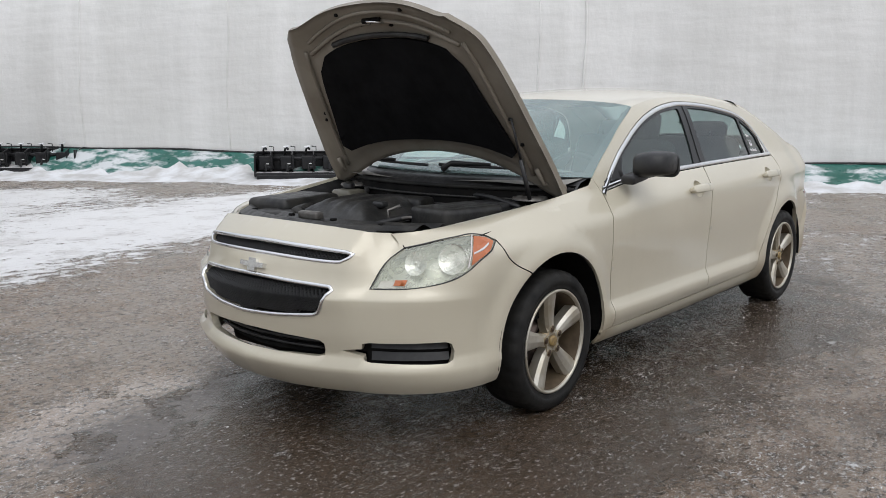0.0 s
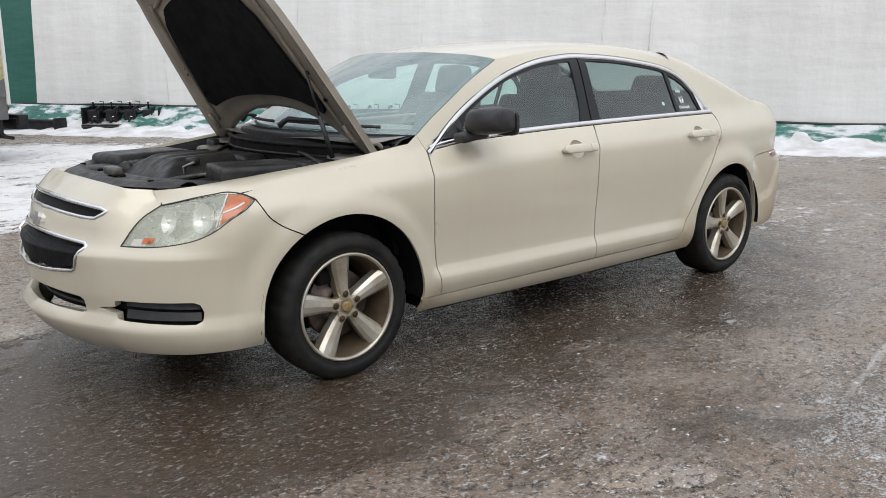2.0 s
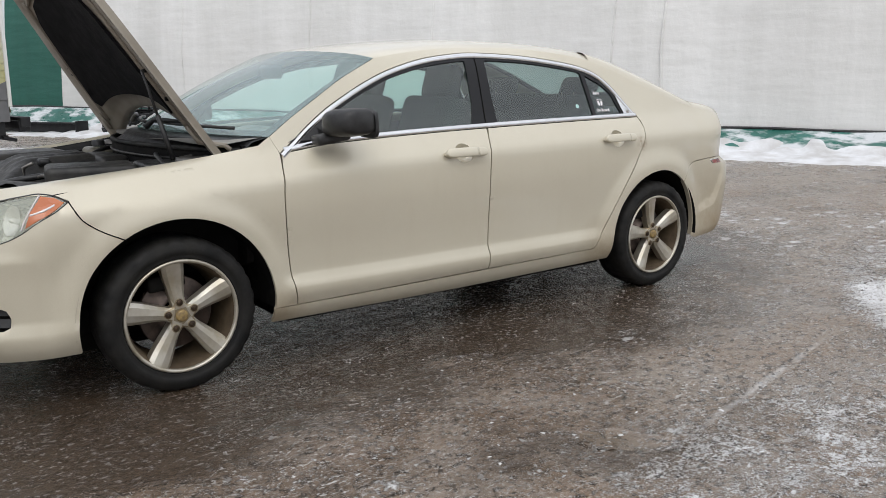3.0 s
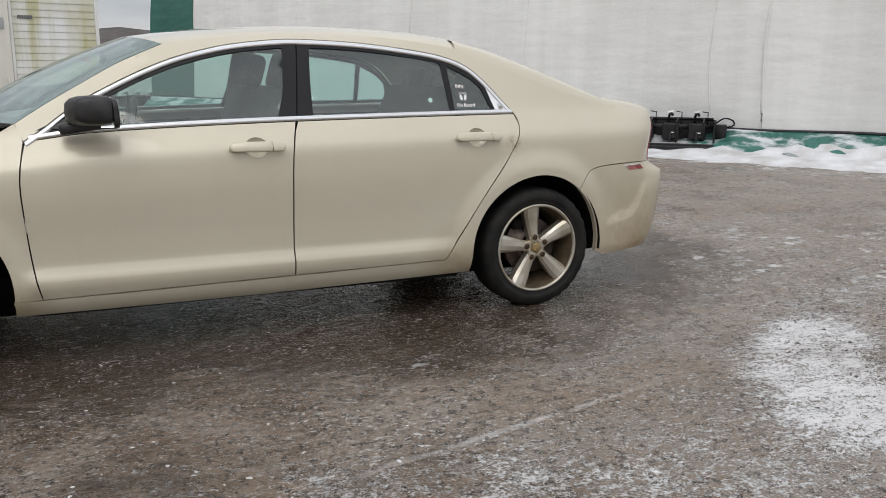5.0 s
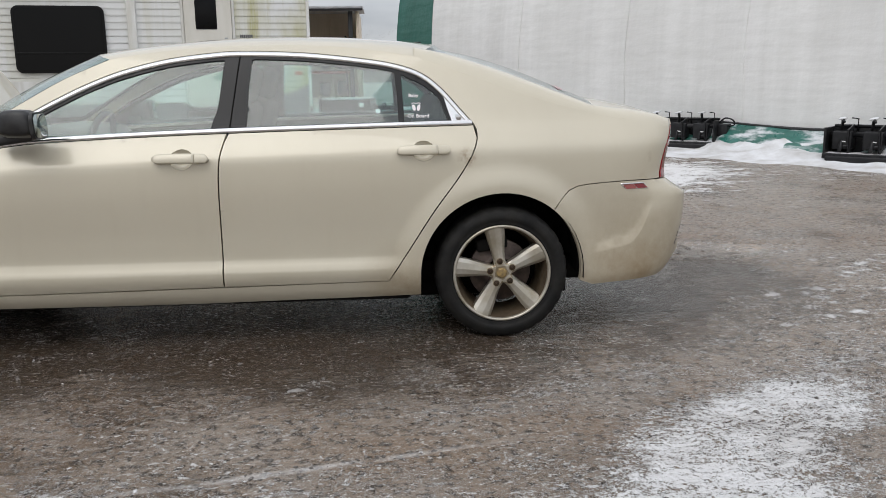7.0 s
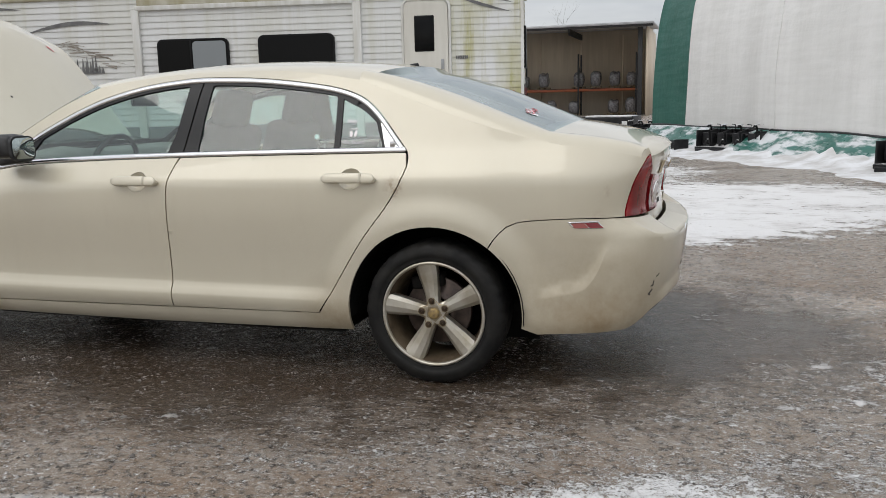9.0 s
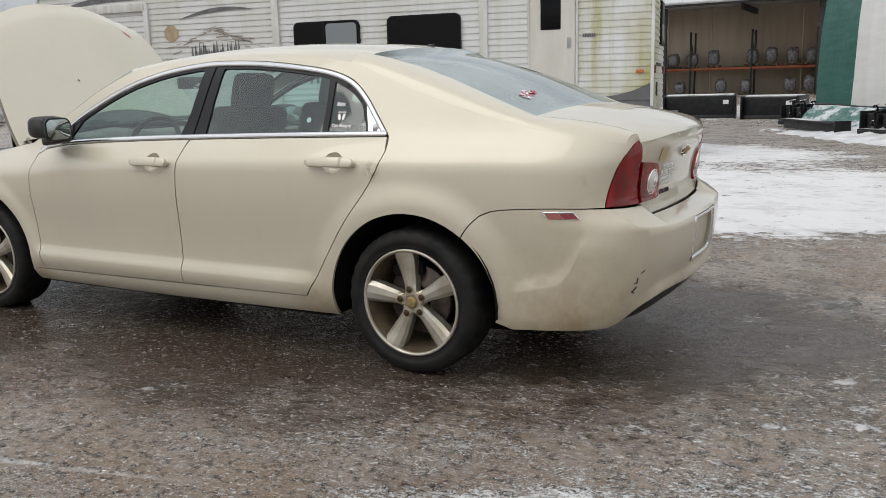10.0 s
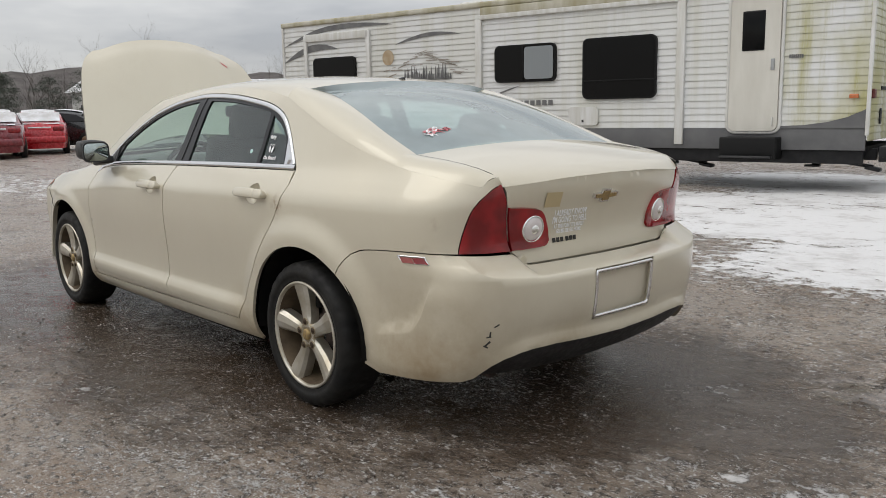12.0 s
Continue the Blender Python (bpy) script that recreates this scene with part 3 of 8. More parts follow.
def doors():
    fd = SEAM_A[:-1] + belt_part(-0.93, 0.183) + SEAM_B[::-1][1:]
    rd = SEAM_B[:-1] + belt_part(0.19, 1.303) + SEAM_C[::-1][2:]
    out = []
    for loop, hx, keyed in ((fd, -0.012, True), (rd, 1.067, False)):
        hz = 0.866 if keyed else 0.884
        cup_loop = [(hx + 0.050 * math.cos(2 * math.pi * k / 24), hz + 0.003 + 0.042 * math.sin(2 * math.pi * k / 24)) for k in range(24)]
        bm = sheet([loop, cup_loop], side, 0.022, gap=0.0032, depth=0.026, lines=CREASES)
        made = both("door", bm, PAINT)
        for d, s in zip(made, (1, -1)):
            def hpos(u, v, off):
                p = Vector(side(u, v)) + normal_at(side, u, v) * off
                return Vector((p.x, p.y * s, p.z))
            cup = grid_bm(lambda a, b: hpos(hx + 0.0525 * b * math.cos(2 * math.pi * a), hz + 0.003 + 0.0445 * b * math.sin(2 * math.pi * a), -0.002 - 0.026 * (1 - b**4)), 24, 6)
            part("handle_cup", cup, PAINT, d)
            # a flat-faced pull in two pieces
            for u0, u1, name in ((-0.122, 0.062, "handle"), (0.0645, 0.120, "handle_end")):
                bar = bmesh.new()
                rows = []
                for i in range(15):
                    t = i / 14
                    u = u0 + (u1 - u0) * t
                    tip = min(1.0, math.sqrt(max(0.02, (u + 0.124) / 0.020)), math.sqrt(max(0.02, (0.122 - u) / 0.016)))
                    hh = 0.0150 * tip
                    face = 0.020 + 0.012 * math.cos(1.25 * u / 0.12)
                    ring = []
                    for k in range(16):
                        ca, sa = math.cos(2 * math.pi * k / 16), math.sin(2 * math.pi * k / 16)
                        ring.append(bar.verts.new(hpos(hx + u, hz + math.copysign(abs(sa) ** 0.55, sa) * hh, face + math.copysign(abs(ca) ** 0.7, ca) * (0.008 if ca > 0 else 0.006 + (face if abs(u) > 0.075 else 0.0)))))
                    rows.append(ring)
                for i in range(14):
                    for k in range(16):
                        bar.faces.new((rows[i][k], rows[i][(k + 1) % 16], rows[i + 1][(k + 1) % 16], rows[i + 1][k]))
                bar.faces.new(rows[0]), bar.faces.new(rows[-1])
                bmesh.ops.recalc_face_normals(bar, faces=bar.faces[:])
                part(name, bar, PAINT, d)
            if keyed and s == 1:
                k = grid_bm(lambda a, b: hpos(hx + 0.094 + 0.0105 * b * math.cos(2 * math.pi * a), hz + 0.0105 * b * math.sin(2 * math.pi * a), 0.0335 - 0.001 * b), 14, 2)
                part("keyhole", k, BLACK_PLASTIC, d)
        out.append(made)
    return out


def roll_strip(bm, low, high, n=7, push=0.55):
    """Carries the flank on from a line low [(u, z)] to a line high [Vector], leaving the flank tangentially."""
    rows = []
    for (u, z), b in zip(low, high):
        z -= 0.0022
        a = Vector(side(u, z))
        t = (a - Vector(side(u, z - 0.012))).normalized()
        c = a + t * (b - a).length * push
        rows.append([bm.verts.new(a * (1 - s) ** 2 + c * 2 * s * (1 - s) + b * s * s) for s in (k / n for k in range(n + 1))])
    for i in range(len(rows) - 1):
        for k in range(n):
            bm.faces.new((rows[i][k], rows[i + 1][k], rows[i + 1][k + 1], rows[i][k + 1]))
    bmesh.ops.recalc_face_normals(bm, faces=bm.faces[:])
    return bm


def toward_out(bm):
    bm.normal_update()
    s = sum(f.calc_area() * f.normal.dot(f.calc_center_median() - Vector((0.8 * f.calc_center_median().x, 0, 0.5))) for f in bm.faces)
    if s < 0:
        bmesh.ops.reverse_faces(bm, faces=bm.faces[:])
    return bm


# lines along the top of the flank
ROOF_X = [-0.36, -0.25, -0.1, 0.05, 0.2, 0.35, 0.5, 0.65, 0.8, 0.92, 1.04]
roof_edge_z = spline([-0.36, -0.2, 0.0, 0.2, 0.5, 0.8, 1.04], [1.316, 1.342, 1.363, 1.374, 1.374, 1.352, 1.314])
roof_top_z = spline([-0.62, -0.36, 0.0, 0.3, 0.6, 0.9, 1.2], [1.300, 1.356, 1.412, 1.432, 1.428, 1.405, 1.355])
glass_y = spline([1.04, 1.19, 1.45, 1.7, 1.9], [0.50, 0.515, 0.56, 0.60, 0.612])
glass_z = spline([1.04, 1.19, 1.45, 1.7, 1.9], [1.346, 1.322, 1.246, 1.150, 1.070])
pillar_z = spline([1.04, 1.19, 1.45, 1.7, 1.9, 2.15, 2.3], [1.314, 1.262, 1.165, 1.085, 1.035, 0.99, 0.965])
PILLAR_X = [1.04, 1.12, 1.2, 1.3, 1.4, 1.5, 1.6, 1.7, 1.8, 1.9]
lid_y = spline([1.9, 2.05, 2.2, 2.34], [0.612, 0.60, 0.585, 0.56])
lid_z = spline([1.9, 2.05, 2.2, 2.34], [1.070, 1.055, 1.030, 0.985])
LID_X = [1.9, 1.98, 2.06, 2.14, 2.22, 2.30]
hood_y = spline([-2.07, -2.0, -1.9, -1.75, -1.5, -1.25, -1.1], [0.505, 0.580, 0.632, 0.672, 0.718, 0.755, 0.764])
hood_z = spline([-2.07, -1.95, -1.8, -1.5, -1.25, -1.1], [0.818, 0.834, 0.854, 0.888, 0.918, 0.94])
WS_EDGE = curved([(-0.965, 0.985), (-0.85, 1.06), (-0.70, 1.148), (-0.55, 1.232), (-0.36, 1.316)], 0.05)


LAMP_EDGE = [(0.797, 0.722), (0.787, 0.76), (0.768, 0.836), (0.742, 0.914), (0.707, 0.955), (0.685, 0.969)]


BUMPER_SEAM = curved([(1.674, 0.606), (1.72, 0.665), (1.79, 0.706), (1.99, 0.722), (2.18, 0.722)], 0.03)


def body_side():
    """Rocker, rear quarter, rear pillar, roof rail and windscreen pillar in one pressing."""
    loop = [(-1.02, 0.195), (0.0, 0.192), (1.045, 0.208)] + [p for p in arch(1, 175, 50) if p[1] > 0.21]
    loop += BUMPER_SEAM
    loop += curved([(REAR + ARC - a, z) for a, z in LAMP_EDGE], 0.03) + [(2.365, 0.969)]
    loop += [(x, pillar_z(x)) for x in LID_X[::-1]] + [(x, pillar_z(x)) for x in PILLAR_X[::-1][1:]]
    loop += [(x, roof_edge_z(x)) for x in ROOF_X[::-1][1:]] + WS_EDGE[::-1][1:]
    loop += CHROME_LINE + SEAM_C[::-1][1:] + [(0.5, 0.283), (0.141, 0.278), (-0.4, 0.272), (-0.913, 0.266), (-1.02, 0.27)]
    bm = sheet([loop], side, 0.024, lines=CREASES)
    strip = bmesh.new()
    xs = PILLAR_X
    roll_strip(strip, [(x, pillar_z(x)) for x in xs], [Vector((x, -glass_y(x), glass_z(x))) for x in xs])
    lid = LID_X
    roll_strip(strip, [(x, pillar_z(x)) for x in lid], [Vector((x, -lid_y(x) - 0.003, lid_z(x))) for x in lid], push=0.6)
    low = [(2.30, pillar_z(2.30)), (2.335, 0.967), (2.365, 0.969)]
    roll_strip(strip, low, [Vector((2.30, -lid_y(2.30) - 0.003, lid_z(2.30))), Vector((2.308, -0.566, 0.980)), Vector((2.312, -0.560, 0.971))], push=0.5)
    bm = join(bm, toward_out(strip))
    both("body_side", bm, PAINT)


LAMP_TOP = spline([0.58, 0.623, 0.747, 0.85, 0.94, 1.05, 1.126], [0.762, 0.774, 0.799, 0.814, 0.820, 0.813, 0.793])


def fender():
    top = [(x, belt(x) - 0.004) for x in np.linspace(-0.965, -1.80, 18)]
    tu = FRONT - ARC + 1.128
    near = FRONT - ARC + 1.03
    loop = SEAM_A + [(-0.962, 0.918)] + top[1:] + [(near, 0.815), (tu, 0.793)] + curved([(tu, 0.793), (-1.77, 0.735), (-1.70, 0.68), (-1.617, 0.638)], 0.03)[1:]
    loop += [p for p in arch(0, 122, -8) if p[1] < 0.64 or p[0] > -1.6] + [(-1.017, 0.268)]
    bm = sheet([loop], side, 0.024, lines=CREASES)
    strip = bmesh.new()
    xs = np.linspace(-1.0, -1.80, 16)
    low = [(x, belt(x) - 0.004) for x in xs]
    high = [Vector((x - 0.02, -hood_y(max(x - 0.02, -2.05)), hood_z(max(x - 0.02, -2.05)))) for x in xs]
    # over the headlight the strip narrows to the corner of the hood
    for k in range(1, 10):
        s = k / 9
        a, z = 1.04 + (0.60 - 1.04) * s, LAMP_TOP(1.04 + (0.60 - 1.04) * s) - 0.003
        low.append((FRONT - ARC + a, z))
        x = -1.82 + (-2.07 + 1.82) * s
        high.append(Vector((x, -hood_y(x), hood_z(x))))
    roll_strip(strip, low, high, push=0.5)
    # up to the foot of the windscreen pillar
    corner, last = Vector(side(-0.965, 0.985)), high[0].copy()
    toe = [(x, belt(x) - 0.005) for x in (-1.0, -0.984, -0.968, -0.952, -0.937)]
    roll_strip(strip, toe, [last.lerp(corner, k / 4) for k in range(5)], n=3, push=0.5)
    # a turned-down inner lip beside the engine bay
    rim = [Vector(h) for h in high]
    lip = bmesh.new()
    a = [lip.verts.new(p) for p in rim]
    b = [lip.verts.new(p + Vector((0, 0.012, -0.015))) for p in rim]
    for i in range(len(a) - 1):
        lip.faces.new((a[i], a[i + 1], b[i + 1], b[i]))
    bm = join(join(bm, toward_out(strip)), lip)
    both("fender", bm, PAINT)
    seam = curved([(tu, 0.792), (-1.77, 0.735), (-1.70, 0.68), (-1.612, 0.636)], 0.02)
    both("panel_seam", tube_bm([Vector(side(u, z)) for u, z in seam], 0.0026, 6), DARK)
    seam = [(0.622, 0.768), (front_a(0.527, 0.795), 0.795), (front_a(0.505, 0.822), 0.822)]
    both("panel_seam", tube_bm([Vector(front(a, z)) for a, z in curved(seam, 0.015)], 0.0026, 6), DARK)




def headlight_loop():
    low = curved([(0.575, 0.622), (0.677, 0.625), (0.77, 0.637), (0.855, 0.657), (0.925, 0.687), (0.995, 0.734), (1.128, 0.790)], 0.02)
    top = curved([(1.128, 0.790), (1.05, 0.811), (0.94, 0.820), (0.85, 0.812), (0.747, 0.796), (0.623, 0.768)], 0.02)
    inner = curved([(0.623, 0.768), (0.590, 0.732), (0.578, 0.672), (0.575, 0.622)], 0.02)
    return low[:-1] + top[:-1] + inner[:-1]


def mirror_loop(loop):
    return [(-a, z) for a, z in loop][::-1]


def full(half):
    """A symmetric outline from the half of it that starts and ends in the middle."""
    return half + [(-a, z) for a, z in half[::-1] if a > 1e-6]


def front_end():
    hl = headlight_loop()
    tip = max(range(len(hl)), key=lambda i: hl[i][0])
    top = min(range(len(hl)), key=lambda i: (hl[i][0] - 0.623) ** 2 + (hl[i][1] - 0.768) ** 2)
    n = len(hl)
    under = []
    i = tip
    while i != top:
        under.append(hl[i])
        i = (i - 1) % n
    under.append(hl[top])
    ax = lambda x: ARC + (x - FRONT)
    half = [(0.0, 0.20)] + [(front_a(y, z), z) for y, z in ((0.2, 0.198), (0.4, 0.198), (0.6, 0.202), (0.75, 0.207))] + [(ax(-1.80), 0.212)]
    half += [(ax(x), z) for x, z in arch(0, 192, 122) if z > 0.215] + [(ax(-1.68), 0.672), (ax(-1.76), 0.73)]
    half += under + [(front_a(y, z), z) for y, z in ((0.525, 0.795), (0.50, 0.822), (0.44, 0.836), (0.3, 0.843), (0.15, 0.847))] + [(0.0, 0.848)]
    fa = front_a
    upper = [(0, 0.727)] + curved([(0.05, 0.727), (0.2, 0.725), (0.38, 0.720), (0.465, 0.722), (0.495, 0.738), (0.503, 0.752), (0.48, 0.758), (0.3, 0.766), (0.05, 0.772)], 0.02) + [(0, 0.772)]
    lower = [(0, 0.497)] + curved([(0.05, 0.497), (0.2, 0.503), (0.36, 0.514), (0.415, 0.526), (0.44, 0.58), (0.456, 0.615), (0.44, 0.627), (0.2, 0.638), (0.05, 0.642)], 0.02) + [(0, 0.643)]
    intake = [(0, 0.345)] + curved([(0.1, 0.345), (0.25, 0.347), (0.39, 0.348), (0.42, 0.355), (0.426, 0.400), (0.41, 0.412), (0.2, 0.425), (0.05, 0.430)], 0.02) + [(0, 0.430)]
    fog = [(0.577, 0.362), (0.580, 0.344)] + curved([(0.60, 0.340), (0.74, 0.338), (0.875, 0.337), (0.897, 0.348), (0.904, 0.380), (0.893, 0.408), (0.870, 0.417), (0.73, 0.416), (0.60, 0.414)], 0.02) + [(0.578, 0.410), (0.576, 0.388), (0.50, 0.378)]
    holes = [full(upper), full(lower), full(intake), fog, mirror_loop(fog)]
    bumper = part("front_bumper", sheet([full(half)] + holes, front, 0.026, depth=0.03, lines=[[(-1.14, z), (1.14, z)] for z in (0.316, 0.346, 0.590, 0.607)]), PAINT, car)
    deep = lambda off: (lambda a, z: tuple(Vector(front(a, z)) - normal_at(front, a, z) * off))
    # grilles: chrome surround, dark backing, woven mesh
    for loop, name, wide in ((full(upper), "upper_grille", 0.014), (full(lower), "lower_grille", 0.016)):
        g = part(name, sheet([loop], deep(0.045), 0.05, gap=-0.004, depth=0), DARK, car, "black honeycomb grille")
        part("chrome_surround", band(resample(loop, 0.02), front, wide, 0.006), CHROME, g, "chrome surround")
        lines = bmesh.new()
        q = np.array(loop)
        lo, hi = q.min(0), q.max(0)
        s = deep(0.016)
        for sign in (1, -1):
            for k in range(-8, 80):
                c = lo[0] - 0.2 + k * 0.0185
                seg = [(c + sign * 1.25 * (z - lo[1]) + (0.2 if sign < 0 else 0), z) for z in np.linspace(lo[1], hi[1], 12)]
                ok = inside(seg, [loop])
                run = [p for p, o in zip(seg, ok) if o]
                if len(run) > 1:
                    a = [Vector(s(*p)) for p in run]
                    va = [lines.verts.new(p + Vector((0, 0.0022, 0))) for p in a]
                    vb = [lines.verts.new(p - Vector((0, 0.0022, 0))) for p in a]
                    vc = [lines.verts.new(p + Vector((0.012, 0, 0))) for p in a]
                    for i in range(len(a) - 1):
                        lines.faces.new((va[i], va[i + 1], vb[i + 1], vb[i]))
                        lines.faces.new((va[i], va[i + 1], vc[i + 1], vc[i]))
        part("mesh_insert", lines, BLACK_PLASTIC, g, "black mesh")
    part("lower_intake", sheet([full(intake)], lambda a, z: (front(a, z)[0] + 0.085, front(a, z)[1] * 0.97, z), 0.05, gap=-0.012, depth=0), DARK, car, "black lower intake")
    for k in range(2):
        z = 0.368 + 0.028 * k
        pts = [Vector(front(a, z)) + Vector((0.055, 0, 0)) for a in np.linspace(-0.38, 0.38, 15)]
        part("intake_bar", tube_bm(pts, 0.007, 6), BLACK_PLASTIC, car)
    for loop in (fog, mirror_loop(fog)):
        f = part("fog_recess", sheet([loop], deep(0.05), 0.04, gap=-0.004, depth=0), DARK, car, "black fog lamp blank")
        a0, a1 = min(p[0] for p in loop), max(p[0] for p in loop)
        a0, a1 = (a0 + 0.085, a1) if a0 > 0 else (a0, a1 - 0.085)
        for z0, z1, d in ((0.345, 0.372, 0.020), (0.384, 0.408, 0.030)):
            pts = grid_bm(lambda t, v: deep(d + 0.012 * v)(a0 + 0.012 + (a1 - a0 - 0.024) * t, z0 + (z1 - z0) * v), 12, 2)
            part("blank_bar", pts, BLACK_PLASTIC, f)
    # badge on the nose: a plain cross bar
    def badge(surf, a, z, w, h, lift):
        bm = bmesh.new()
        out = [(-w, -0.3 * h), (-0.34 * w, -0.42 * h), (-0.28 * w, -h), (0.36 * w, -h), (0.30 * w, -0.42 * h), (w, -0.3 * h), (w, 0.42 * h), (0.36 * w, 0.42 * h), (0.30 * w, h), (-0.34 * w, h), (-0.28 * w, 0.42 * h), (-w, 0.42 * h)]
        n, mid = normal_at(surf, a, z), Vector(surf(a, z))
        right = (Vector(surf(a + 0.05, z)) - Vector(surf(a - 0.05, z))).normalized()
        up = n.cross(right) if n.cross(right).z > 0 else right.cross(n)
        base = [mid + right * x + up * y for x, y in out]
        lowv = [bm.verts.new(p - n * 0.012) for p in base]
        topv = [bm.verts.new(p + n * lift) for p in base]
        bm.faces.new(topv)
        for i in range(12):
            bm.faces.new((lowv[i], lowv[(i + 1) % 12], topv[(i + 1) % 12], topv[i]))
        bmesh.ops.recalc_face_normals(bm, faces=bm.faces[:])
        return bm
    part("front_badge", badge(front, 0.0, 0.676, 0.074, 0.026, 0.014), BADGE, car, "chrome badge", False)
    tail_badge = part("rear_badge", badge(back, 0.025, 0.897, 0.074, 0.027, 0.010), CHROME, car, "chrome badge with gold face", False)
    part("badge_face", badge(back, 0.025, 0.897, 0.062, 0.019, 0.013), GOLD_BADGE, tail_badge, "worn gold face", False)
    # headlights
    ribs = ([(0.921, 0.700), (0.917, 0.745), (0.928, 0.785), (0.946, 0.817)], [(0.930, 0.752), (0.985, 0.765), (1.045, 0.783)])
    for loop, s in ((hl, 1), (mirror_loop(hl), -1)):
        lamp = part("headlight", sheet([loop], deep(0.075), 0.04, gap=0.004, depth=-0.062), LAMP_BACK, car, "hazy clear headlight with amber corner")
        part("lens", sheet([loop], deep(0.002), 0.03, gap=0.003, depth=0.0), LENS, lamp, "hazy clear lens")
        for line in ribs:
            part("lens_rib", band([(a * s, z) for a, z in curved(line, 0.02)], front, 0.008, 0.003, False), CLEAR_WHITE, lamp, "pale rib")
        part("seal", band(loop, front, 0.004, 0.0015), BLACK_PLASTIC, lamp)
        for a, z, r in ((0.672 * s, 0.722, 0.050), (0.812 * s, 0.738, 0.060)):
            p, n = Vector(front(a, z)), (normal_at(front, a, z) + Vector((-1.2, 0, 0.0))).normalized()
            m = Matrix.Translation(p - n * 0.035) @ n.to_track_quat("-Y", "Z").to_matrix().to_4x4()
            bowl = lathe_bm([(r, -0.004), (r * 0.95, -0.003), (r * 0.7, 0.016), (r * 0.42, 0.026), (0.004, 0.03)], 28)
            bmesh.ops.transform(bowl, matrix=m, verts=bowl.verts)
            part("reflector_bowl", bowl, SILVER, lamp, "silvered bowl")
            bulb = lathe_bm([(0.001, -0.012), (0.008, -0.010), (0.011, -0.002), (0.011, 0.02)], 16)
            bmesh.ops.transform(bulb, matrix=m, verts=bulb.verts)
            part("bulb_cap", bulb, SILVER, lamp)
        for name, loop2, off, mt, label in (("turn_signal", [(0.935, 0.708), (0.975, 0.732), (1.100, 0.789), (1.04, 0.806), (0.955, 0.812), (0.925, 0.76)], -0.001, AMBER, "orange turn signal"),
                                            ("marker_strip", [(0.588, 0.632), (0.685, 0.634), (0.69, 0.662), (0.592, 0.655)], 0.018, CLEAR_WHITE, ""),
                                            ("amber_marker", [(0.645, 0.637), (0.682, 0.638), (0.684, 0.659), (0.645, 0.656)], -0.001, AMBER, "")):
            q = [(a * s, z) for a, z in loop2]
            part(name, sheet([resample(q if s > 0 else q[::-1], 0.02)], deep(off), 0.03, gap=0, depth=0.008), mt, lamp, label)


